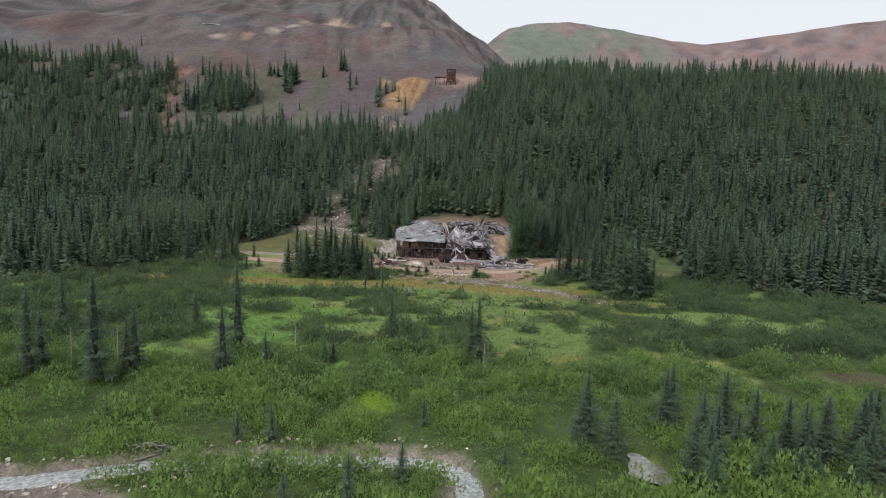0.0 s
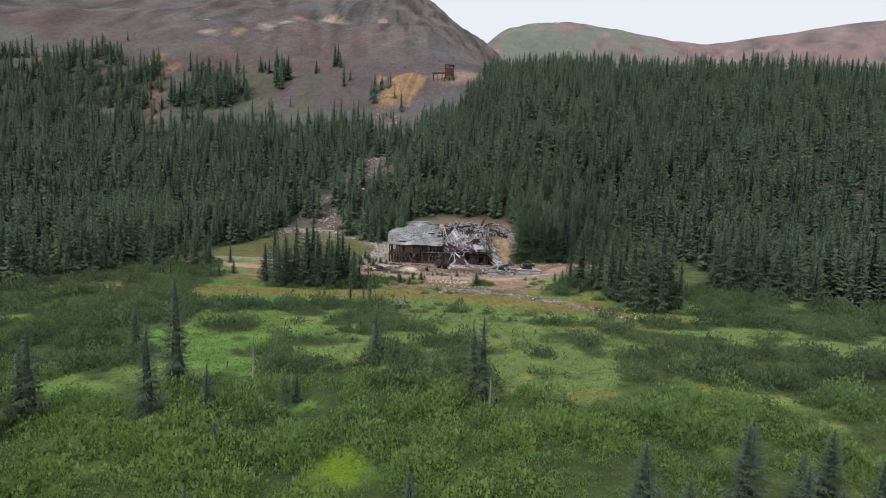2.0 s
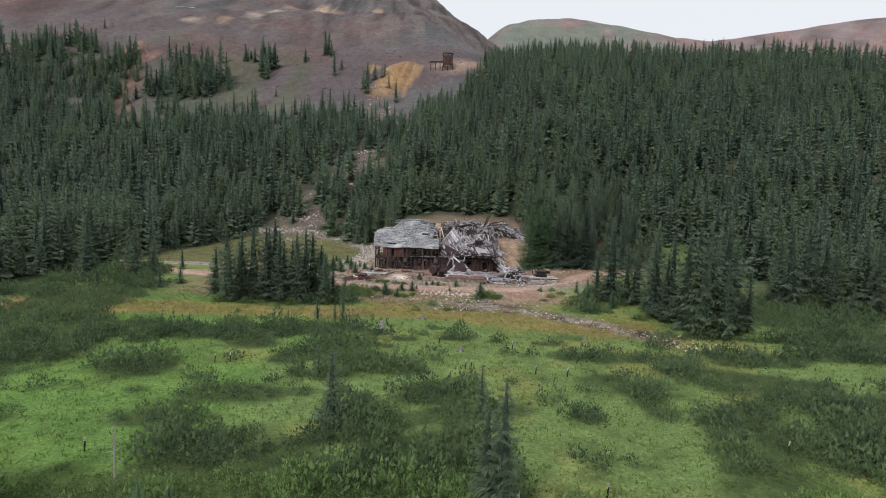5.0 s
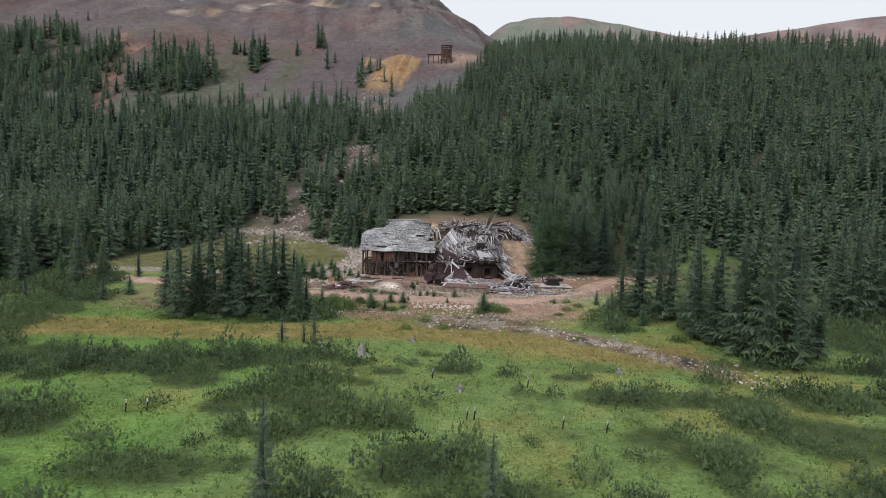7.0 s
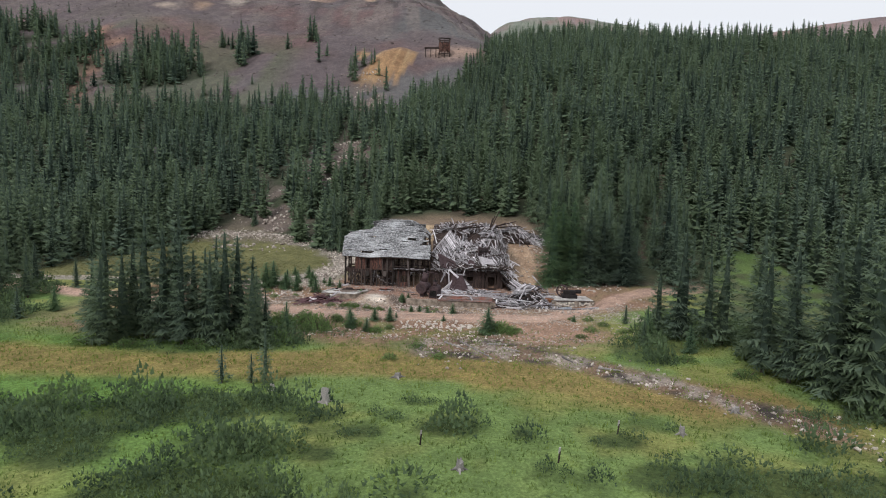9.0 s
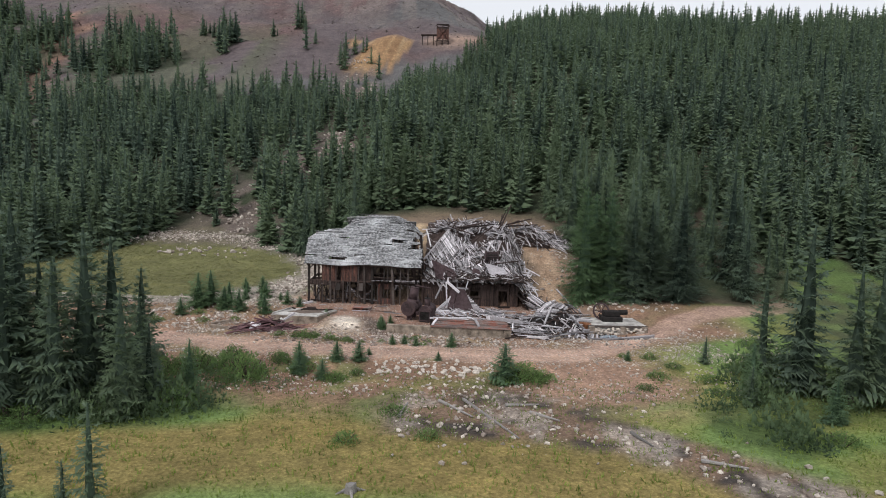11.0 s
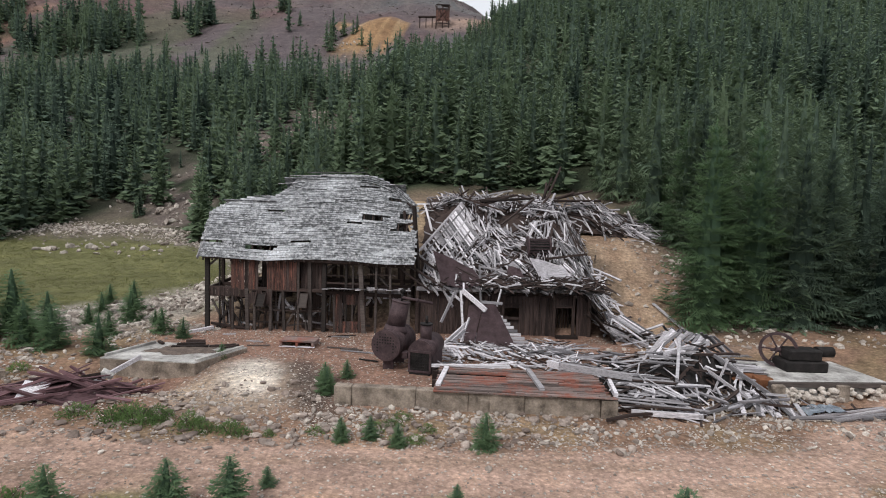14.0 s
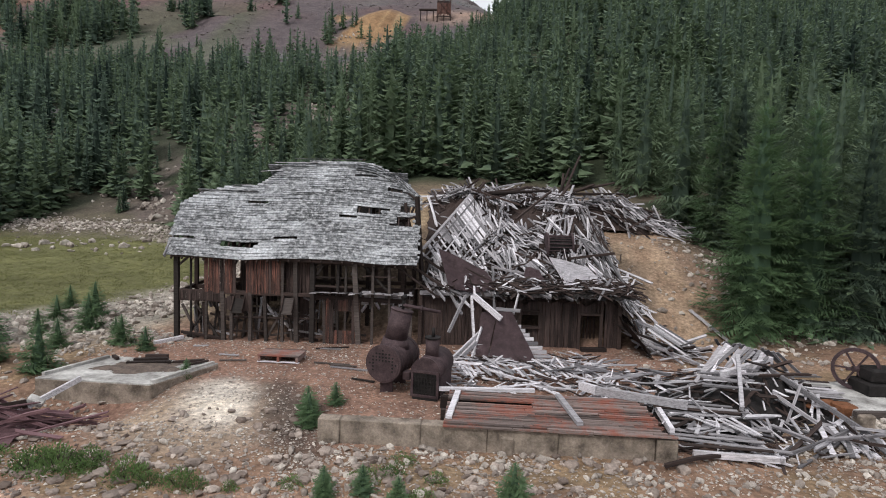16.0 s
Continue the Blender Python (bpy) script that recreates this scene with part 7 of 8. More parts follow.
def hoist_engine():
    t = at("hoist_engine", "dark rusted engine block with a spoked flywheel", "engine", 19.4, 142, 0.44)
    cx, cy, z0 = 19.4, 142.0, 0.44
    wpart("bed", box(bmesh.new(), 2.0, 1.3, 0.5, Matrix.Translation((cx, cy, z0 + 0.25)), 0.06), SOOT_AND_SHADE, t)
    wpart("body", box(bmesh.new(), 1.6, 0.95, 0.55, Matrix.Translation((cx, cy, z0 + 0.75)), 0.08), SOOT_AND_SHADE, t)
    cyl(t, "cylinder", (cx + 0.8, cy + 0.1, z0 + 0.85), (cx + 1.6, cy + 0.1, z0 + 0.85), 0.26, SOOT_AND_SHADE, 18)
    cyl(t, "shaft", (cx - 1.15, cy + 0.5, z0 + 0.8), (cx - 0.2, cy + 0.5, z0 + 0.8), 0.07, IRON, 12)
    wheel = wpart("flywheel", rod(bmesh.new(), (cx - 1.0, cy + 0.35, z0 + 0.85), (cx - 0.75, cy + 0.35, z0 + 0.85), 0.12, 0.12, 14), IRON, t)
    rim = bmesh.new()
    ring = []
    for k in range(36):
        a = 6.283 * k / 36
        ring.append([rim.verts.new((cx - 0.88 + dx, cy + 0.35 + r * math.cos(a), z0 + 0.85 + r * math.sin(a))) for dx, r in ((-0.09, 0.72), (0.09, 0.72), (0.09, 0.85), (-0.09, 0.85))])
    for k in range(36):
        p, q = ring[k], ring[(k + 1) % 36]
        for j in range(4):
            rim.faces.new((p[j], p[(j + 1) % 4], q[(j + 1) % 4], q[j]))
    bmesh.ops.recalc_face_normals(rim, faces=rim.faces)
    bmesh.ops.rotate(rim, cent=(cx - 0.88, cy + 0.35, z0 + 0.85), matrix=Matrix.Rotation(radians(52), 3, "Z"), verts=rim.verts)
    wpart("wheel_rim", rim, IRON, t)
    for k in range(6):
        a = 6.283 * k / 6
        d = Vector((0, math.cos(a), math.sin(a)))
        d.rotate(Matrix.Rotation(radians(52), 3, "Z"))
        o = Vector((cx - 0.88, cy + 0.35, z0 + 0.85))
        wpart("spoke", bar(bmesh.new(), o, o + d * 0.75, 0.07, 0.07), IRON, t)
    pad = at("engine_pad", "cracked pale concrete pad with a stone and timber edge", "platform", 19.4, 141.5, None)
    bm = box(bmesh.new(), 5.6, 3.6, 1.2, Matrix.Translation((19.4, 141.7, -0.16)) @ pose(0, 0, 0, 0, 0, 4), 0.05)
    wpart("slab", bm, PALECONCRETE, pad)
    for x in (16.9, 19.9, 22.0):
        wpart("pier", box(bmesh.new(), 0.55, 0.45, 0.95, Matrix.Translation((x, 139.72 + 0.07 * (x - 19.4), -0.08)), 0.04), CONCRETE, pad)
    wpart("edge_timber", bar(bmesh.new(), (16.6, 139.62, 0.36), (22.3, 140.0, 0.34), 0.22, 0.2), POSTWOOD, pad)
    for k in range(90):
        x = 16.8 + 5.3 * rng.random()
        bm = bmesh.new()
        bmesh.ops.create_icosphere(bm, subdivisions=1, radius=rng.uniform(0.1, 0.2), matrix=Matrix.Translation((x, 139.66 + 0.07 * (x - 19.4) + rng.uniform(-0.12, 0.08), rng.uniform(-0.5, 0.22))) @ pose(0, 0, 0, 0, 0, rng.uniform(0, 360)) @ Matrix.Diagonal((1.4, 1, 0.8, 1)))
        wpart("edge_stone", bm, ROCK, pad)
    return t


hoist_engine()
logs = at("fallen_logs", "grey logs lying before the engine pad", "timber", 19.0, 138.0, None)
for xa, ya, xb, yb, w in ((15.9, 136.9, 19.3, 137.0, 0.22), (17.4, 136.5, 22.4, 138.4, 0.25), (18.0, 137.3, 22.6, 138.9, 0.2), (17.0, 137.9, 21.0, 138.7, 0.18), (18.6, 136.6, 22.0, 137.7, 0.16)):
    wpart("log", rod(bmesh.new(), (xa, ya, zat(xa, ya) + 0.1), (xb, yb, zat(xb, yb) + 0.1), w * 0.42, w * 0.36, 8), DULLWOOD, logs)
sheet("torn_tarp", "crumpled pale blue tarp among the logs", "tarp", ((17.4, 138.0, zat(17.4, 138.0) + 0.12), (19.2, 138.2, zat(19.2, 138.2) + 0.12), (19.0, 138.9, zat(19.0, 138.9) + 0.16), (17.4, 138.8, zat(17.4, 138.8) + 0.16)), TARP, -0.12, 10, 0.01, 0.1)
tank = at("rusted_tank", "small orange rusted iron tank among the boards", "tank", 16.6, 140.2, None)
wpart("body", box(bmesh.new(), 0.8, 0.6, 0.6, Matrix.Translation((16.6, 140.2, 0.25)) @ pose(0, 0, 0, 4, 6, 12), 0.08), ORANGE, tank)
wpart("lid", box(bmesh.new(), 1.3, 0.7, 0.05, Matrix.Translation((15.9, 140.6, 0.42)) @ pose(0, 0, 0, 6, -5, 10), 0.01), ORANGE, tank)


def pallet():
    t = at("pallet", "reddish wooden pallet lying on the yard", "pallet", -5.5, 145.6, None, turn=-3)
    for k in range(6):
        part("deck_slat", box(bmesh.new(), 1.9, 0.2, 0.04, Matrix.Translation((0, -0.55 + 0.22 * k, 0.34)), 0.006), DECKWOOD, t)
    for x in (-0.85, 0, 0.85):
        part("runner", box(bmesh.new(), 0.12, 1.25, 0.24, Matrix.Translation((x, 0, 0.2)), 0.008), DECKWOOD, t)
    for y in (-0.55, 0.55):
        part("bottom_slat", box(bmesh.new(), 1.9, 0.16, 0.04, Matrix.Translation((0, y, 0.06)), 0.006), GREYWOOD, t)


pallet()
yard = at("yard_scrap", "scattered boards and poles on the bare yard", "debris", -5, 144, None)
for k in range(15):
    x, y = rng.uniform(-11, 1), rng.uniform(142.5, 148.3)
    if abs(x + 5.5) < 1.2 and abs(y - 145.6) < 0.9:
        continue
    a = rng.uniform(-0.5, 0.5)
    L = rng.uniform(0.4, 2.0)
    wpart("scrap_board", bar(bmesh.new(), (x - L / 2, y, zat(x, y) + 0.05), (x + L / 2, y + a, zat(x + L / 2, y + a) + 0.06), 0.1, 0.05), rng.choice((DULLWOOD, DARKWOOD, POSTWOOD)), yard)
lone = at("long_plank", "long bleached plank lying at the foot of the woods", "timber", 16.2, 150.6, None)
wpart("board", bar(bmesh.new(), (16.0, 152.2, zat(16, 152.2) + 0.15), (17.1, 149.7, zat(17.1, 149.7) + 0.12), 0.2, 0.08), GREYWOOD, lone)


# ---- stones ----
def stone_model(seed, flat=0.75):
    bm = bmesh.new()
    bmesh.ops.create_icosphere(bm, subdivisions=1, radius=0.5)
    r = random.Random(seed)
    bmesh.ops.subdivide_edges(bm, edges=list(bm.edges), cuts=1, use_grid_fill=True)
    ax = Vector((r.uniform(0.8, 1.3), r.uniform(0.7, 1.1), flat))
    cuts = [(Vector((r.gauss(0, 1), r.gauss(0, 1), r.gauss(0, 1))).normalized(), r.uniform(0.2, 0.36)) for _ in range(9)]
    for v in bm.verts:
        for n, d in cuts:
            v.co -= n * max(0.0, v.co.dot(n) - d)
        v.co = Vector((v.co.x * ax.x, v.co.y * ax.y, v.co.z * ax.z)) * 1.25
    bm.verts.index_update()
    V = np.array([tuple(v.co) for v in bm.verts])
    bmesh.ops.triangulate(bm, faces=list(bm.faces))
    F = np.array([[v.index for v in f.verts] for f in bm.faces])
    bm.free()
    return V, F


def pebble_model(seed):
    """A blocky broken stone of twenty faces."""
    r = random.Random(seed)
    bm = bmesh.new()
    bmesh.ops.create_icosphere(bm, subdivisions=1, radius=0.62)
    cuts = [(Vector((r.gauss(0, 1), r.gauss(0, 1), r.gauss(0, 1))).normalized(), r.uniform(0.22, 0.42)) for _ in range(6)]
    ax = (r.uniform(0.85, 1.3), r.uniform(0.75, 1.05), r.uniform(0.7, 1.0))
    for v in bm.verts:
        for n, d in cuts:
            v.co -= n * max(0.0, v.co.dot(n) - d)
        v.co = Vector((v.co.x * ax[0], v.co.y * ax[1], v.co.z * ax[2]))
    bm.verts.index_update()
    V, F = np.array([tuple(v.co) for v in bm.verts]), np.array([[v.index for v in f.verts] for f in bm.faces])
    bm.free()
    return V, F


STONES = [stone_model(s) for s in range(8)]
PEBBLES = [pebble_model(s) for s in range(10)]
SHARDS = [(np.array([(1, 0, 0), (-1, 0, 0), (0, 1, 0), (0, -1, 0), (0, 0, 0.8)]) * 0.5 * np.random.default_rng(k).uniform(0.6, 1.2, (5, 1)), np.array([(0, 2, 4), (2, 1, 4), (1, 3, 4), (3, 0, 4)])) for k in range(6)]
STONE_MESHES = [tri_mesh("stone", v, f, ROCK) for v, f in STONES]


SCREE = stone_material("mountain_scree", (0.07, 0.058, 0.055), (0.25, 0.215, 0.205), 0.4)


def stone_field(name, label, spots_xy, size, seed, models, category="stones", power=2.0, material=ROCK):
    r = np.random.default_rng(seed)
    x, y = spots_xy
    s = size[0] + (size[1] - size[0]) * r.random(x.size) ** power
    spots = np.stack([x, y, height(x, y) + 0.12 * s, s, s * r.uniform(0.6, 1.0, x.size), r.uniform(0, 6.28, x.size), r.random(x.size)], 1)
    v, f, t = many(models, spots, seed)
    tagged(new(name, tri_mesh(name, v, f, material)), label, category, kind="stuff")


def in_region(n, x0, x1, y0, y1, test, seed):
    r = np.random.default_rng(seed)
    x, y = r.uniform(x0, x1, n), r.uniform(y0, y1, n)
    ok = r.random(n) < test(x, y)
    return x[ok], y[ok]


def ring(x, y):
    f = np.hypot((x + 42) / 27, (y - 165) / 24)
    return np.exp(-((f - 1.06) / 0.1) ** 2) * (y > 146) * (x > -62)


stone_field("rubble_bank", "pale broken stones banked round the grassy field", in_region(46000, -70, -9, 144, 197, ring, 1), (0.14, 0.62), 11, PEBBLES, power=2.4)
stone_field("yard_gravel", "loose stones on the mill yard and road banks", in_region(16000, -26, 32, 123, 142, lambda x, y: 0.75 * smooth(1.6, 2.6, road_distance(x, y)) * (0.25 + smooth(0.45, 0.6, fbm(x / 2.5, y / 1.6, 15))) * (1 - smooth(137.5, 139.5, y) * (np.abs(x) < 13)) + 0.05, 2), (0.04, 0.3), 12, PEBBLES, power=4.0)
stone_field("bank_stones", "rough stones heaped below the concrete wall", in_region(2600, -8, 24, 134.2, 137.2, lambda x, y: 0.9 * smooth(0.40, 0.55, fbm(x / 2, y / 1.3, 16)), 3), (0.06, 0.36), 13, PEBBLES, power=3.0)
stone_field("left_rubble", "stony rubble between the saplings", in_region(6000, -28, -11, 135.8, 150, lambda x, y: 0.8 * smooth(0.42, 0.55, fbm(x / 3, y / 2, 17)) + 0.1, 4), (0.06, 0.4), 14, PEBBLES, power=3)
stone_field("yard_pebbles", "small stones strewn over the bare yard", in_region(22000, -14, 16, 137.6, 149, lambda x, y: 0.35 + 0.5 * smooth(0.45, 0.6, fbm(x / 1.6, y / 1.2, 25)), 5), (0.03, 0.15), 15, SHARDS, power=2.5)
stone_field("road_grit", "fine reddish grit and chips on the road banks", in_region(52000, -20, 26, 129.5, 138.5, lambda x, y: 0.2 + 0.6 * smooth(0.42, 0.58, fbm(x / 1.4, y / 1.0, 26)) * smooth(1.2, 2.2, road_distance(x, y)), 15), (0.03, 0.16), 25, SHARDS, power=2.5)
stone_field("wash_gravel", "red and grey gravel washed out below the road", in_region(9000, 0, 32, 96, 129, lambda x, y: np.maximum(np.exp(-((x - 6) / 6) ** 2 - ((y - 120.5) / 4) ** 2), np.exp(-((y - np.interp(x, [6, 14, 24, 30], [121, 116.5, 104, 98])) / 2.6) ** 2)) * 0.8, 6), (0.06, 0.42), 16, PEBBLES, power=3)
stone_field("hill_rubble", "stones of the chute above the field", in_region(9000, -60, -8, 176, 330, lambda x, y: np.exp(-((x - np.interp(y, CHUTE_Y, CHUTE_X)) / 5) ** 2) * smooth(0.48, 0.58, fbm(x / 5, y / 6, 44)), 7), (0.3, 1.3), 17, PEBBLES, power=2.5)
stone_field("slope_gravel", "stones on the sandy track beside the wreck", in_region(2200, 11, 28, 145, 170, lambda x, y: 0.3 + 0.6 * smooth(18.3, 20, x), 8), (0.06, 0.5), 18, PEBBLES, power=3)
stone_field("scree", "grey and red scree on the bare mountain", in_region(16000, -260, 60, 262, 560, lambda x, y: 0.8 * (wooded(x, y) < 0.2) * (np.hypot((x + 20) / 18, (y - 333) / 20) > 1), 9), (0.3, 1.3), 19, SHARDS, power=2.5, material=SCREE)
stone_field("creek_stones", "pale cobbles along the creek", in_region(9000, -60, 6, 26, 46, lambda x, y: np.maximum(np.exp(-((creek_distance(x, y) - 2.0) / 0.55) ** 2) * 0.75, np.exp(-((x + 26) / 8) ** 2 - ((y - 33.5) / 3) ** 2)), 10), (0.06, 0.5), 20, PEBBLES, power=3)

v, f, t = many([tuft_model(s) for s in (4, 5, 6)], np.stack([*(lambda q: (q[0], q[1], height(*q) - 0.03))(in_region(14000, -66, -13, 147, 190, lambda x, y: 1.0 * (np.hypot((x + 42) / 27, (y - 165) / 24) < 0.93), 41))] + [np.zeros(1)] * 0, 1)[:, [0, 1, 2, 2, 2, 2, 2]] * np.array([1, 1, 1, 0, 0, 0, 0]) + np.array([0, 0, 0, 0.3, 0.2, 1.0, 0.35]), 6)
tagged(new("field_grass", tri_mesh("field_grass", v, f, tinted_leaf("dull_field_grass", (0.075, 0.085, 0.036), (0.20, 0.205, 0.095), 0.8), t)), "short grass of the old pond field", "grass", kind="stuff")

stone_field("bank_rubble", "grey and rusty angular rubble on the bank of the terrace", in_region(2600, -13, 9, 133.6, 139.5, lambda x, y: 0.75 * smooth(0.40, 0.52, fbm(x / 1.8, y / 1.2, 18)) * (1 - smooth(136.2, 137.2, y) * (x > -2.6)) * (1 - 0.8 * np.exp(-((x + 6.3) / 2.2) ** 2 - ((y - 139.5) / 2.2) ** 2)), 8), (0.06, 0.42), 18, STONES, power=3.0, material=stone_material("rusty_rubble", (0.14, 0.112, 0.10), (0.44, 0.375, 0.335), 1.5))
stone_field("track_stones", "broken stones beside the sandy track", in_region(1500, 14, 21, 145, 166, lambda x, y: 0.8 * np.exp(-((x - np.interp(y, [146, 156, 164], [19.3, 18.4, 16.8])) / 1.1) ** 2), 9), (0.06, 0.5), 19, PEBBLES, power=3.0)

# boulders below the road, one by one
r_ = random.Random(5)
for k in range(210):
    x, y = r_.uniform(-2.0, 7.0), r_.gauss(128.2, 0.75)
    if k > 105:
        x, y = r_.uniform(-11, 10), r_.uniform(124.6, 130)
    s = 0.15 + 0.3 * r_.random() ** 1.6 if k < 106 else r_.uniform(0.1, 0.28)
    ob = new("boulder", STONE_MESHES[k % 8])
    ob.matrix_basis = Matrix.Translation((x, y, zat(x, y) + 0.14 * s)) @ pose(0, 0, 0, r_.uniform(-25, 25), r_.uniform(-25, 25), r_.uniform(0, 360)) @ Matrix.Diagonal((s * 1.15, s, s, 1))
    tagged(ob, "pale angular boulder on the bank below the road", "boulder", "boulders below the road")


# ---- single bushes round the mill ----
BUSH_MESHES = []
for s in (31, 32, 33):
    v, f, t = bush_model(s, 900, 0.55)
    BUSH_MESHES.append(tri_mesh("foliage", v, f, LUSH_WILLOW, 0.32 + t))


def stems_mesh():
    bm = bmesh.new()
    r = random.Random(3)
    for k in range(9):
        a = r.uniform(0, 6.28)
        rod(bm, (0.08 * math.cos(a), 0.08 * math.sin(a), -0.05), (0.6 * math.cos(a), 0.6 * math.sin(a), 0.7), 0.02, 0.008, 5)
    me = bpy.data.meshes.new("stems")
    bm.to_mesh(me)
    bm.free()
    me.materials.append(BARK)
    return me


STEMS = stems_mesh()


def bush(x, y, r, h, k=0, label="rounded green willow bush on stony ground"):
    t = thing("bush", label, "bush", Matrix.Translation((x, y, zat(x, y) - 0.08)) @ pose(0, 0, 0, 0, 0, 77 * x + 31 * y) @ Matrix.Diagonal((r, r, h, 1)), "bushes round the mill")
    part("woody_base", STEMS, BARK, t)
    part("foliage", BUSH_MESHES[k % 3], WILLOW, t)


BUSH_LIST = ((-18.9, 127.3, 1.8, 1.7), (-16.9, 126.2, 1.6, 1.5), (-14.6, 126.5, 1.7, 1.8), (-13.2, 129.4, 1.2, 1.2), (-9.6, 129.2, 1.0, 0.9), (-7.0, 127.8, 0.8, 0.8), (-4.7, 126.3, 0.9, 0.8), (8.4, 127.4, 1.5, 1.2), (9.6, 126.6, 1.1, 0.9),
             (-11.4, 135.7, 0.8, 0.6), (-9.4, 135.5, 0.7, 0.6), (-8.2, 135.2, 0.5, 0.4), (-2.4, 134.9, 0.5, 0.4), (-0.4, 135.4, 0.7, 0.35), (1.2, 134.3, 0.5, 0.4), (18.6, 127.3, 1.0, 0.8), (17.2, 125.5, 0.9, 0.6), (-9.8, 135.3, 0.75, 0.8), (-9.0, 135.2, 0.8, 0.95), (-8.3, 135.5, 0.7, 0.7), (-6.9, 134.9, 0.65, 0.85), (-6.2, 134.7, 0.5, 0.5), (-5.4, 134.7, 0.6, 0.65), (-4.9, 134.5, 0.45, 0.45), (-4.0, 134.6, 0.3, 0.4), (0.3, 135.5, 0.5, 0.45), (1.6, 135.3, 0.45, 0.4))
BUSH_LIST_3 = ((-10.9, 125.8, 1.9, 2.0), (-12.4, 126.9, 1.9, 1.9), (-9.3, 128.5, 0.9, 1.0), (-7.9, 127.3, 0.8, 0.9), (-3.4, 127.2, 0.7, 0.7), (-5.0, 126.2, 0.9, 0.9), (8.9, 126.9, 1.6, 1.5), (7.4, 126.4, 1.0, 1.0), (10.2, 127.0, 1.1, 0.9), (-15.3, 127.4, 1.6, 1.6), (-15.2, 122.8, 1.8, 1.7), (17.4, 131.8, 0.5, 0.5), (19.4, 131.2, 0.8, 0.7), (0.6, 136.3, 0.6, 0.3), (-8.6, 142.4, 0.35, 0.6))
BUSH_LIST_2 = ((-0.1, 120.0, 1.1, 0.8), (2.0, 116.4, 0.9, 0.7), (-2.4, 115.3, 0.9, 0.8), (-20.5, 129.5, 1.5, 1.2), (-22, 127, 1.8, 1.5), (-12, 124.5, 1.2, 1.0), (-10.6, 126.8, 1.0, 0.9), (22, 126.2, 1.1, 0.7), (20.5, 129, 0.9, 0.6), (25.0, 128, 1.2, 0.9),
               (27.5, 130.5, 1.3, 1.0), (29, 134, 1.2, 1.0), (-19.5, 139.5, 0.8, 0.6), (-21, 142, 0.9, 0.7), (-17, 140.5, 0.6, 0.5), (-24, 139, 1.1, 0.9), (24.2, 115.5, 1.2, 0.9), (27, 111, 1.3, 1.0), (21.3, 123.5, 1.0, 0.8), (-30, 116.5, 1.6, 1.3), (-26, 115.8, 1.4, 1.1), (-20, 116.5, 1.4, 1.1), (-16, 118, 1.5, 1.2), (-13.3, 119.5, 1.7, 1.5))
for k, (x, y, r, h) in enumerate(BUSH_LIST + BUSH_LIST_2 + BUSH_LIST_3):
    bush(x, y, r, h, k)

# ---- small things in the meadow ----
for x, y in ((3.5, 88.5), (4.0, 88.5), (9.8, 87.2), (12.6, 86.8), (-18.3, 88.5), (-19.6, 88.2), (8.6, 95), (13.2, 99.5), (1.0, 97.2), (24.2, 72.7), (10.5, 66.5), (-1.5, 80.5), (-20.5, 70)):
    st = at("survey_stake", "white-topped wooden stake standing in the meadow", "stake", x, y, None, "stakes in the meadow")
    wpart("stake_body", box(bmesh.new(), 0.09, 0.06, 0.75, Matrix.Translation((x, y, zat(x, y) + 0.3)) @ pose(0, 0, 0, 3, 4, 20), 0.008), DARKWOOD, st)
    wpart("white_top", box(bmesh.new(), 0.1, 0.07, 0.35, Matrix.Translation((x + 0.01, y, zat(x, y) + 0.72)) @ pose(0, 0, 0, 3, 4, 20), 0.008), PALECONCRETE, st)


def stump(x, y, r, h):
    t = at("tree_stump", "bleached grey tree stump in the grass", "stump", x, y)
    bm = rod(bmesh.new(), (0, 0, -0.1), (0.03, 0, h), r, r * 0.75, 10)
    for v in bm.verts:
        v.co.x += 0.05 * math.sin(v.co.y * 40)
        if v.co.z > h * 0.5:
            v.co.z += random.Random(int(v.co.x * 1e4)).uniform(-0.3, 0.25) * h
    part("trunk", bm, DEADWOOD, t)
    for k in range(4):
        a = k * 1.6 + x
        part("root", rod(bmesh.new(), (r * 0.7 * math.cos(a), r * 0.7 * math.sin(a), 0.12), (r * 2.4 * math.cos(a), r * 2.4 * math.sin(a), -0.05), 0.09, 0.03, 6), DEADWOOD, t)


for x, y, r, h in ((-5.9, 104, 0.35, 0.95), (3.16, 94.1, 0.22, 0.55), (17.2, 99.6, 0.18, 0.6), (-10.2, 106.2, 0.2, 0.5), (-1.3, 110.2, 0.3, 0.4), (22.5, 103.5, 0.25, 0.4)):
    stump(x, y, r, h)
for a, b in (((2.6, 122.4), (4.6, 119.6)), ((4.2, 122.6), (7.0, 116.6)), ((8.2, 120.4), (9.8, 119.2)), ((13.5, 117.5), (14.0, 115.5)), ((0.2, 119.5), (0.6, 121.8)), ((6.8, 121.5), (9, 121.9)), ((15.8, 113.8), (17.8, 113.0))):
    t = at("fallen_log", "bleached log lying on the washed gravel", "log", *a)
    wpart("trunk", rod(bmesh.new(), (*a, zat(*a) + 0.08), (*b, zat(*b) + 0.06), 0.12, 0.05, 7), DEADWOOD, t)


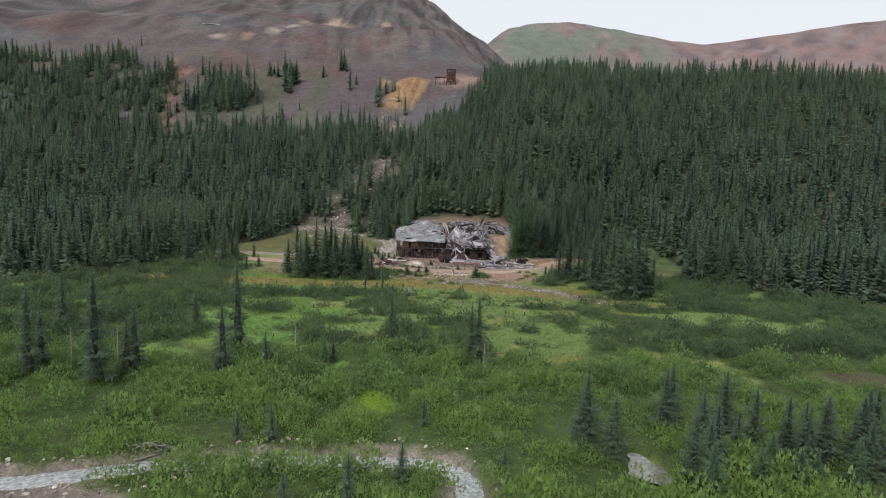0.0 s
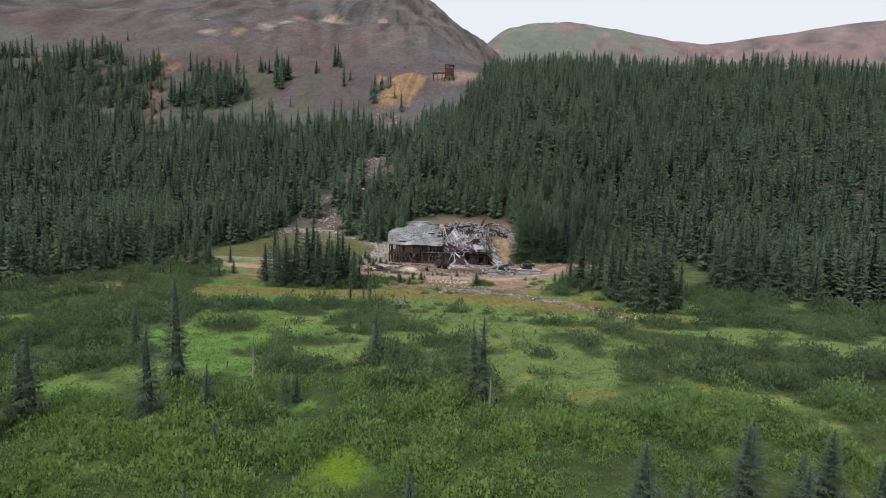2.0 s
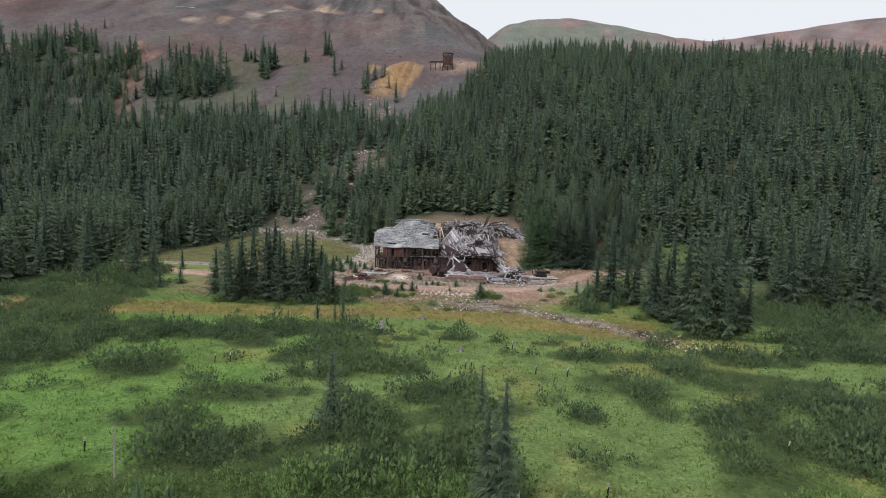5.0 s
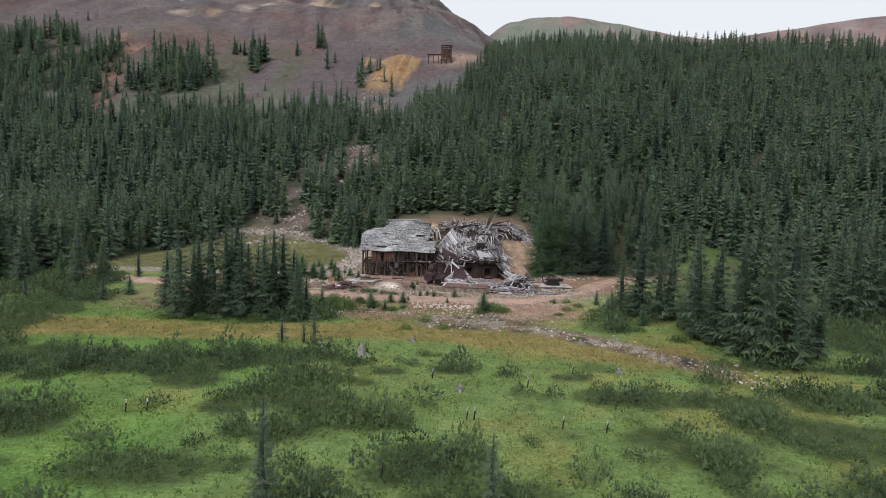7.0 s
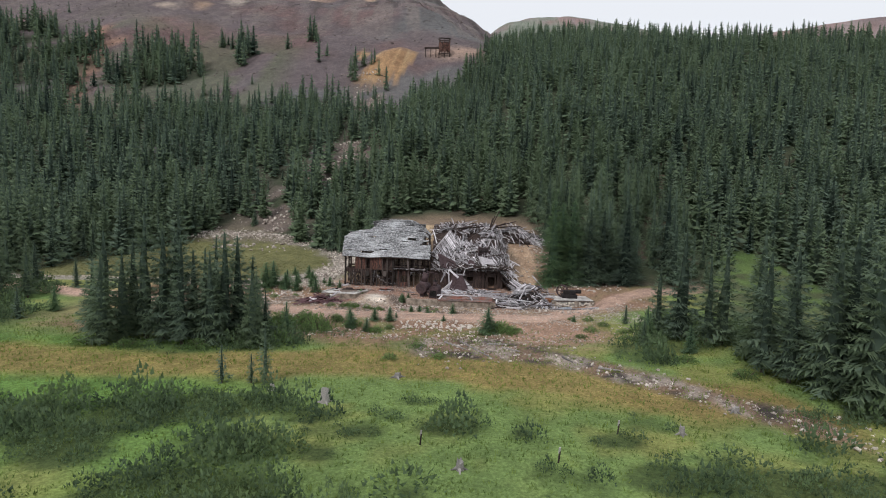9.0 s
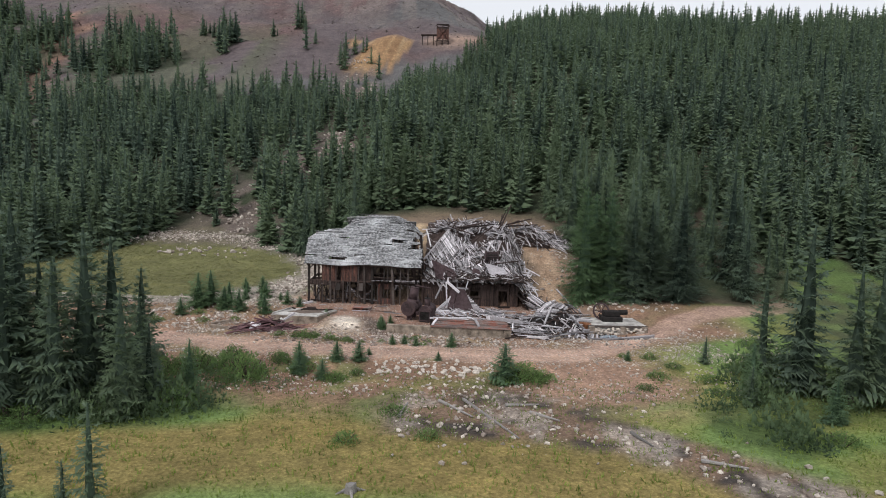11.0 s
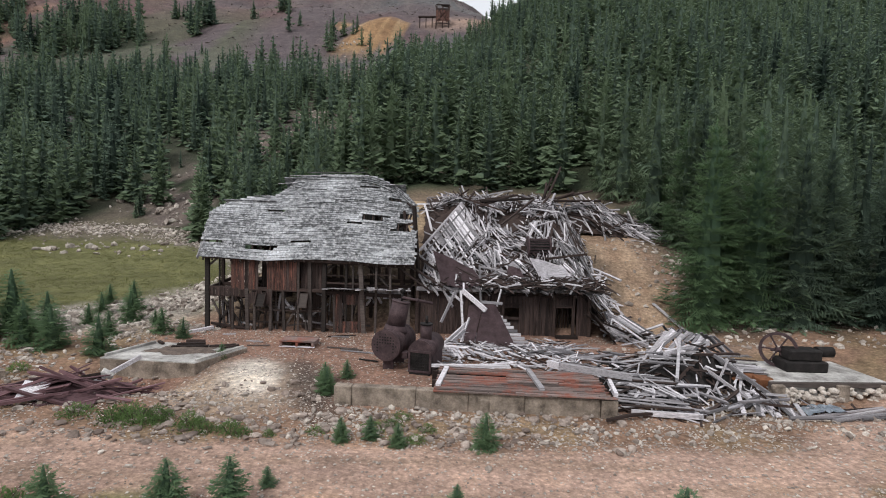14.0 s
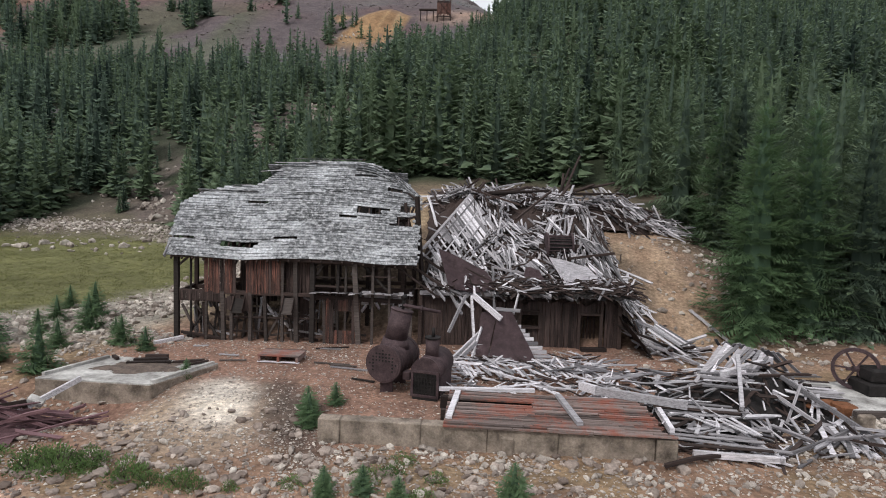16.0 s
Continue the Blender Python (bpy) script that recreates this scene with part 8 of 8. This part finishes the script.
def dead_spruce(x, y, h):
    t = at("dead_spruce", "bare grey dead spruce in the meadow", "tree", x, y)
    part("trunk", rod(bmesh.new(), (0, 0, -0.1), (0.05, 0, h), 0.08, 0.015, 7), DEADWOOD, t)
    r = random.Random(int(x * 10))
    for k in range(26):
        z = h * (0.2 + 0.78 * k / 26)
        a = r.uniform(0, 6.28)
        L = (h - z) * 0.22 + 0.12
        part("branch", rod(bmesh.new(), (0.02, 0, z), (L * math.cos(a), L * math.sin(a), z - L * r.uniform(-0.1, 0.5)), 0.018, 0.006, 4), DEADWOOD, t)


for x, y, h in ((-17, 67, 3.1), (-33.8, 59.6, 4.2), (-37.2, 57.3, 4.1), (4.8, 61.5, 3.0)):
    dead_spruce(x, y, h)

# ---- driftwood by the creek ----
drift = at("driftwood", "tangle of bleached driftwood on the creek bank", "driftwood", -20.5, 40.6)
for k in range(16):
    x, y = -20.5 + r_.gauss(0, 1.5), 40.8 + r_.gauss(0, 0.4)
    a = r_.uniform(-0.6, 0.6)
    L = r_.uniform(0.6, 2.4)
    wpart("branch", rod(bmesh.new(), (x - L / 2, y - a, zat(x, y) + 0.15), (x + L / 2, y + a, zat(x, y) + r_.uniform(0.1, 0.6)), 0.07, 0.03, 6), DEADWOOD, drift)

# ---- headframe and dump on the mountain ----
def headframe():
    x, y = 1.4, 348.5
    z = zat(x, y)
    t = at("mine_headframe", "dark timber mine headframe on the mountain slope", "headframe", x, y)
    for dx in (-2.5, 0, 2.5):
        for dy in (-2.2, 2.2):
            wpart("leg", bar(bmesh.new(), (x + dx, y + dy, z - 1.5), (x + dx * 0.9, y + dy, z + 7.0), 0.45, 0.45), DARKWOOD, t)
    for h in (0.5, 3.2, 5.6, 7.4):
        for dy in (-2.3, 2.3):
            wpart("girt", bar(bmesh.new(), (x - 2.7, y + dy, z + h), (x + 2.7, y + dy, z + h), 0.35, 0.4), DARKWOOD, t)
    for k in range(11):
        wpart("wall_board", box(bmesh.new(), 0.46, 0.1, 4.2, Matrix.Translation((x - 2.4 + 0.48 * k, y - 2.5, z + 3.2 + 0.3 * math.sin(k * 2.1)))), SIDING, t)
    for dx in (-3, 3):
        wpart("brace", bar(bmesh.new(), (x + dx, y - 2.4, z), (x - dx, y - 2.4, z + 7), 0.3, 0.3), DARKWOOD, t)
    wpart("roof", box(bmesh.new(), 3.2, 4.6, 0.3, Matrix.Translation((x + 1, y, z + 7.7)) @ pose(0, 0, 0, 14, 6, 0)), DARKWOOD, t)
    for k in range(3):
        a = x - 4 - 2.4 * k
        wpart("trestle_post", bar(bmesh.new(), (a, y - 1, zat(a, y - 1) - 0.5), (a, y - 1, z + 3.0), 0.35, 0.35), DARKWOOD, t)
    wpart("trestle_deck", bar(bmesh.new(), (x - 2, y - 1, z + 3.2), (x - 9.4, y - 1, z + 3.0), 1.4, 0.4), DARKWOOD, t)


headframe()
snow = at("snow_patch", "small strip of old snow high on the mountain", "snow", -169, 428)
bm = bmesh.new()
vs = []
for k in range(9):
    f = k / 8
    x, y = -174 + 10 * f, 424.5 + 5 * f
    w = 2.0 * math.sin(math.pi * (0.1 + 0.8 * f))
    vs.append((bm.verts.new((x, y - w, zat(x, y - w) + 0.5)), bm.verts.new((x, y + w, zat(x, y + w) + 0.5))))
for p, q in zip(vs, vs[1:]):
    bm.faces.new((p[0], q[0], q[1], p[1]))
bmesh.ops.solidify(bm, geom=list(bm.faces), thickness=0.4)
wpart("snow", bm, SNOW, snow)
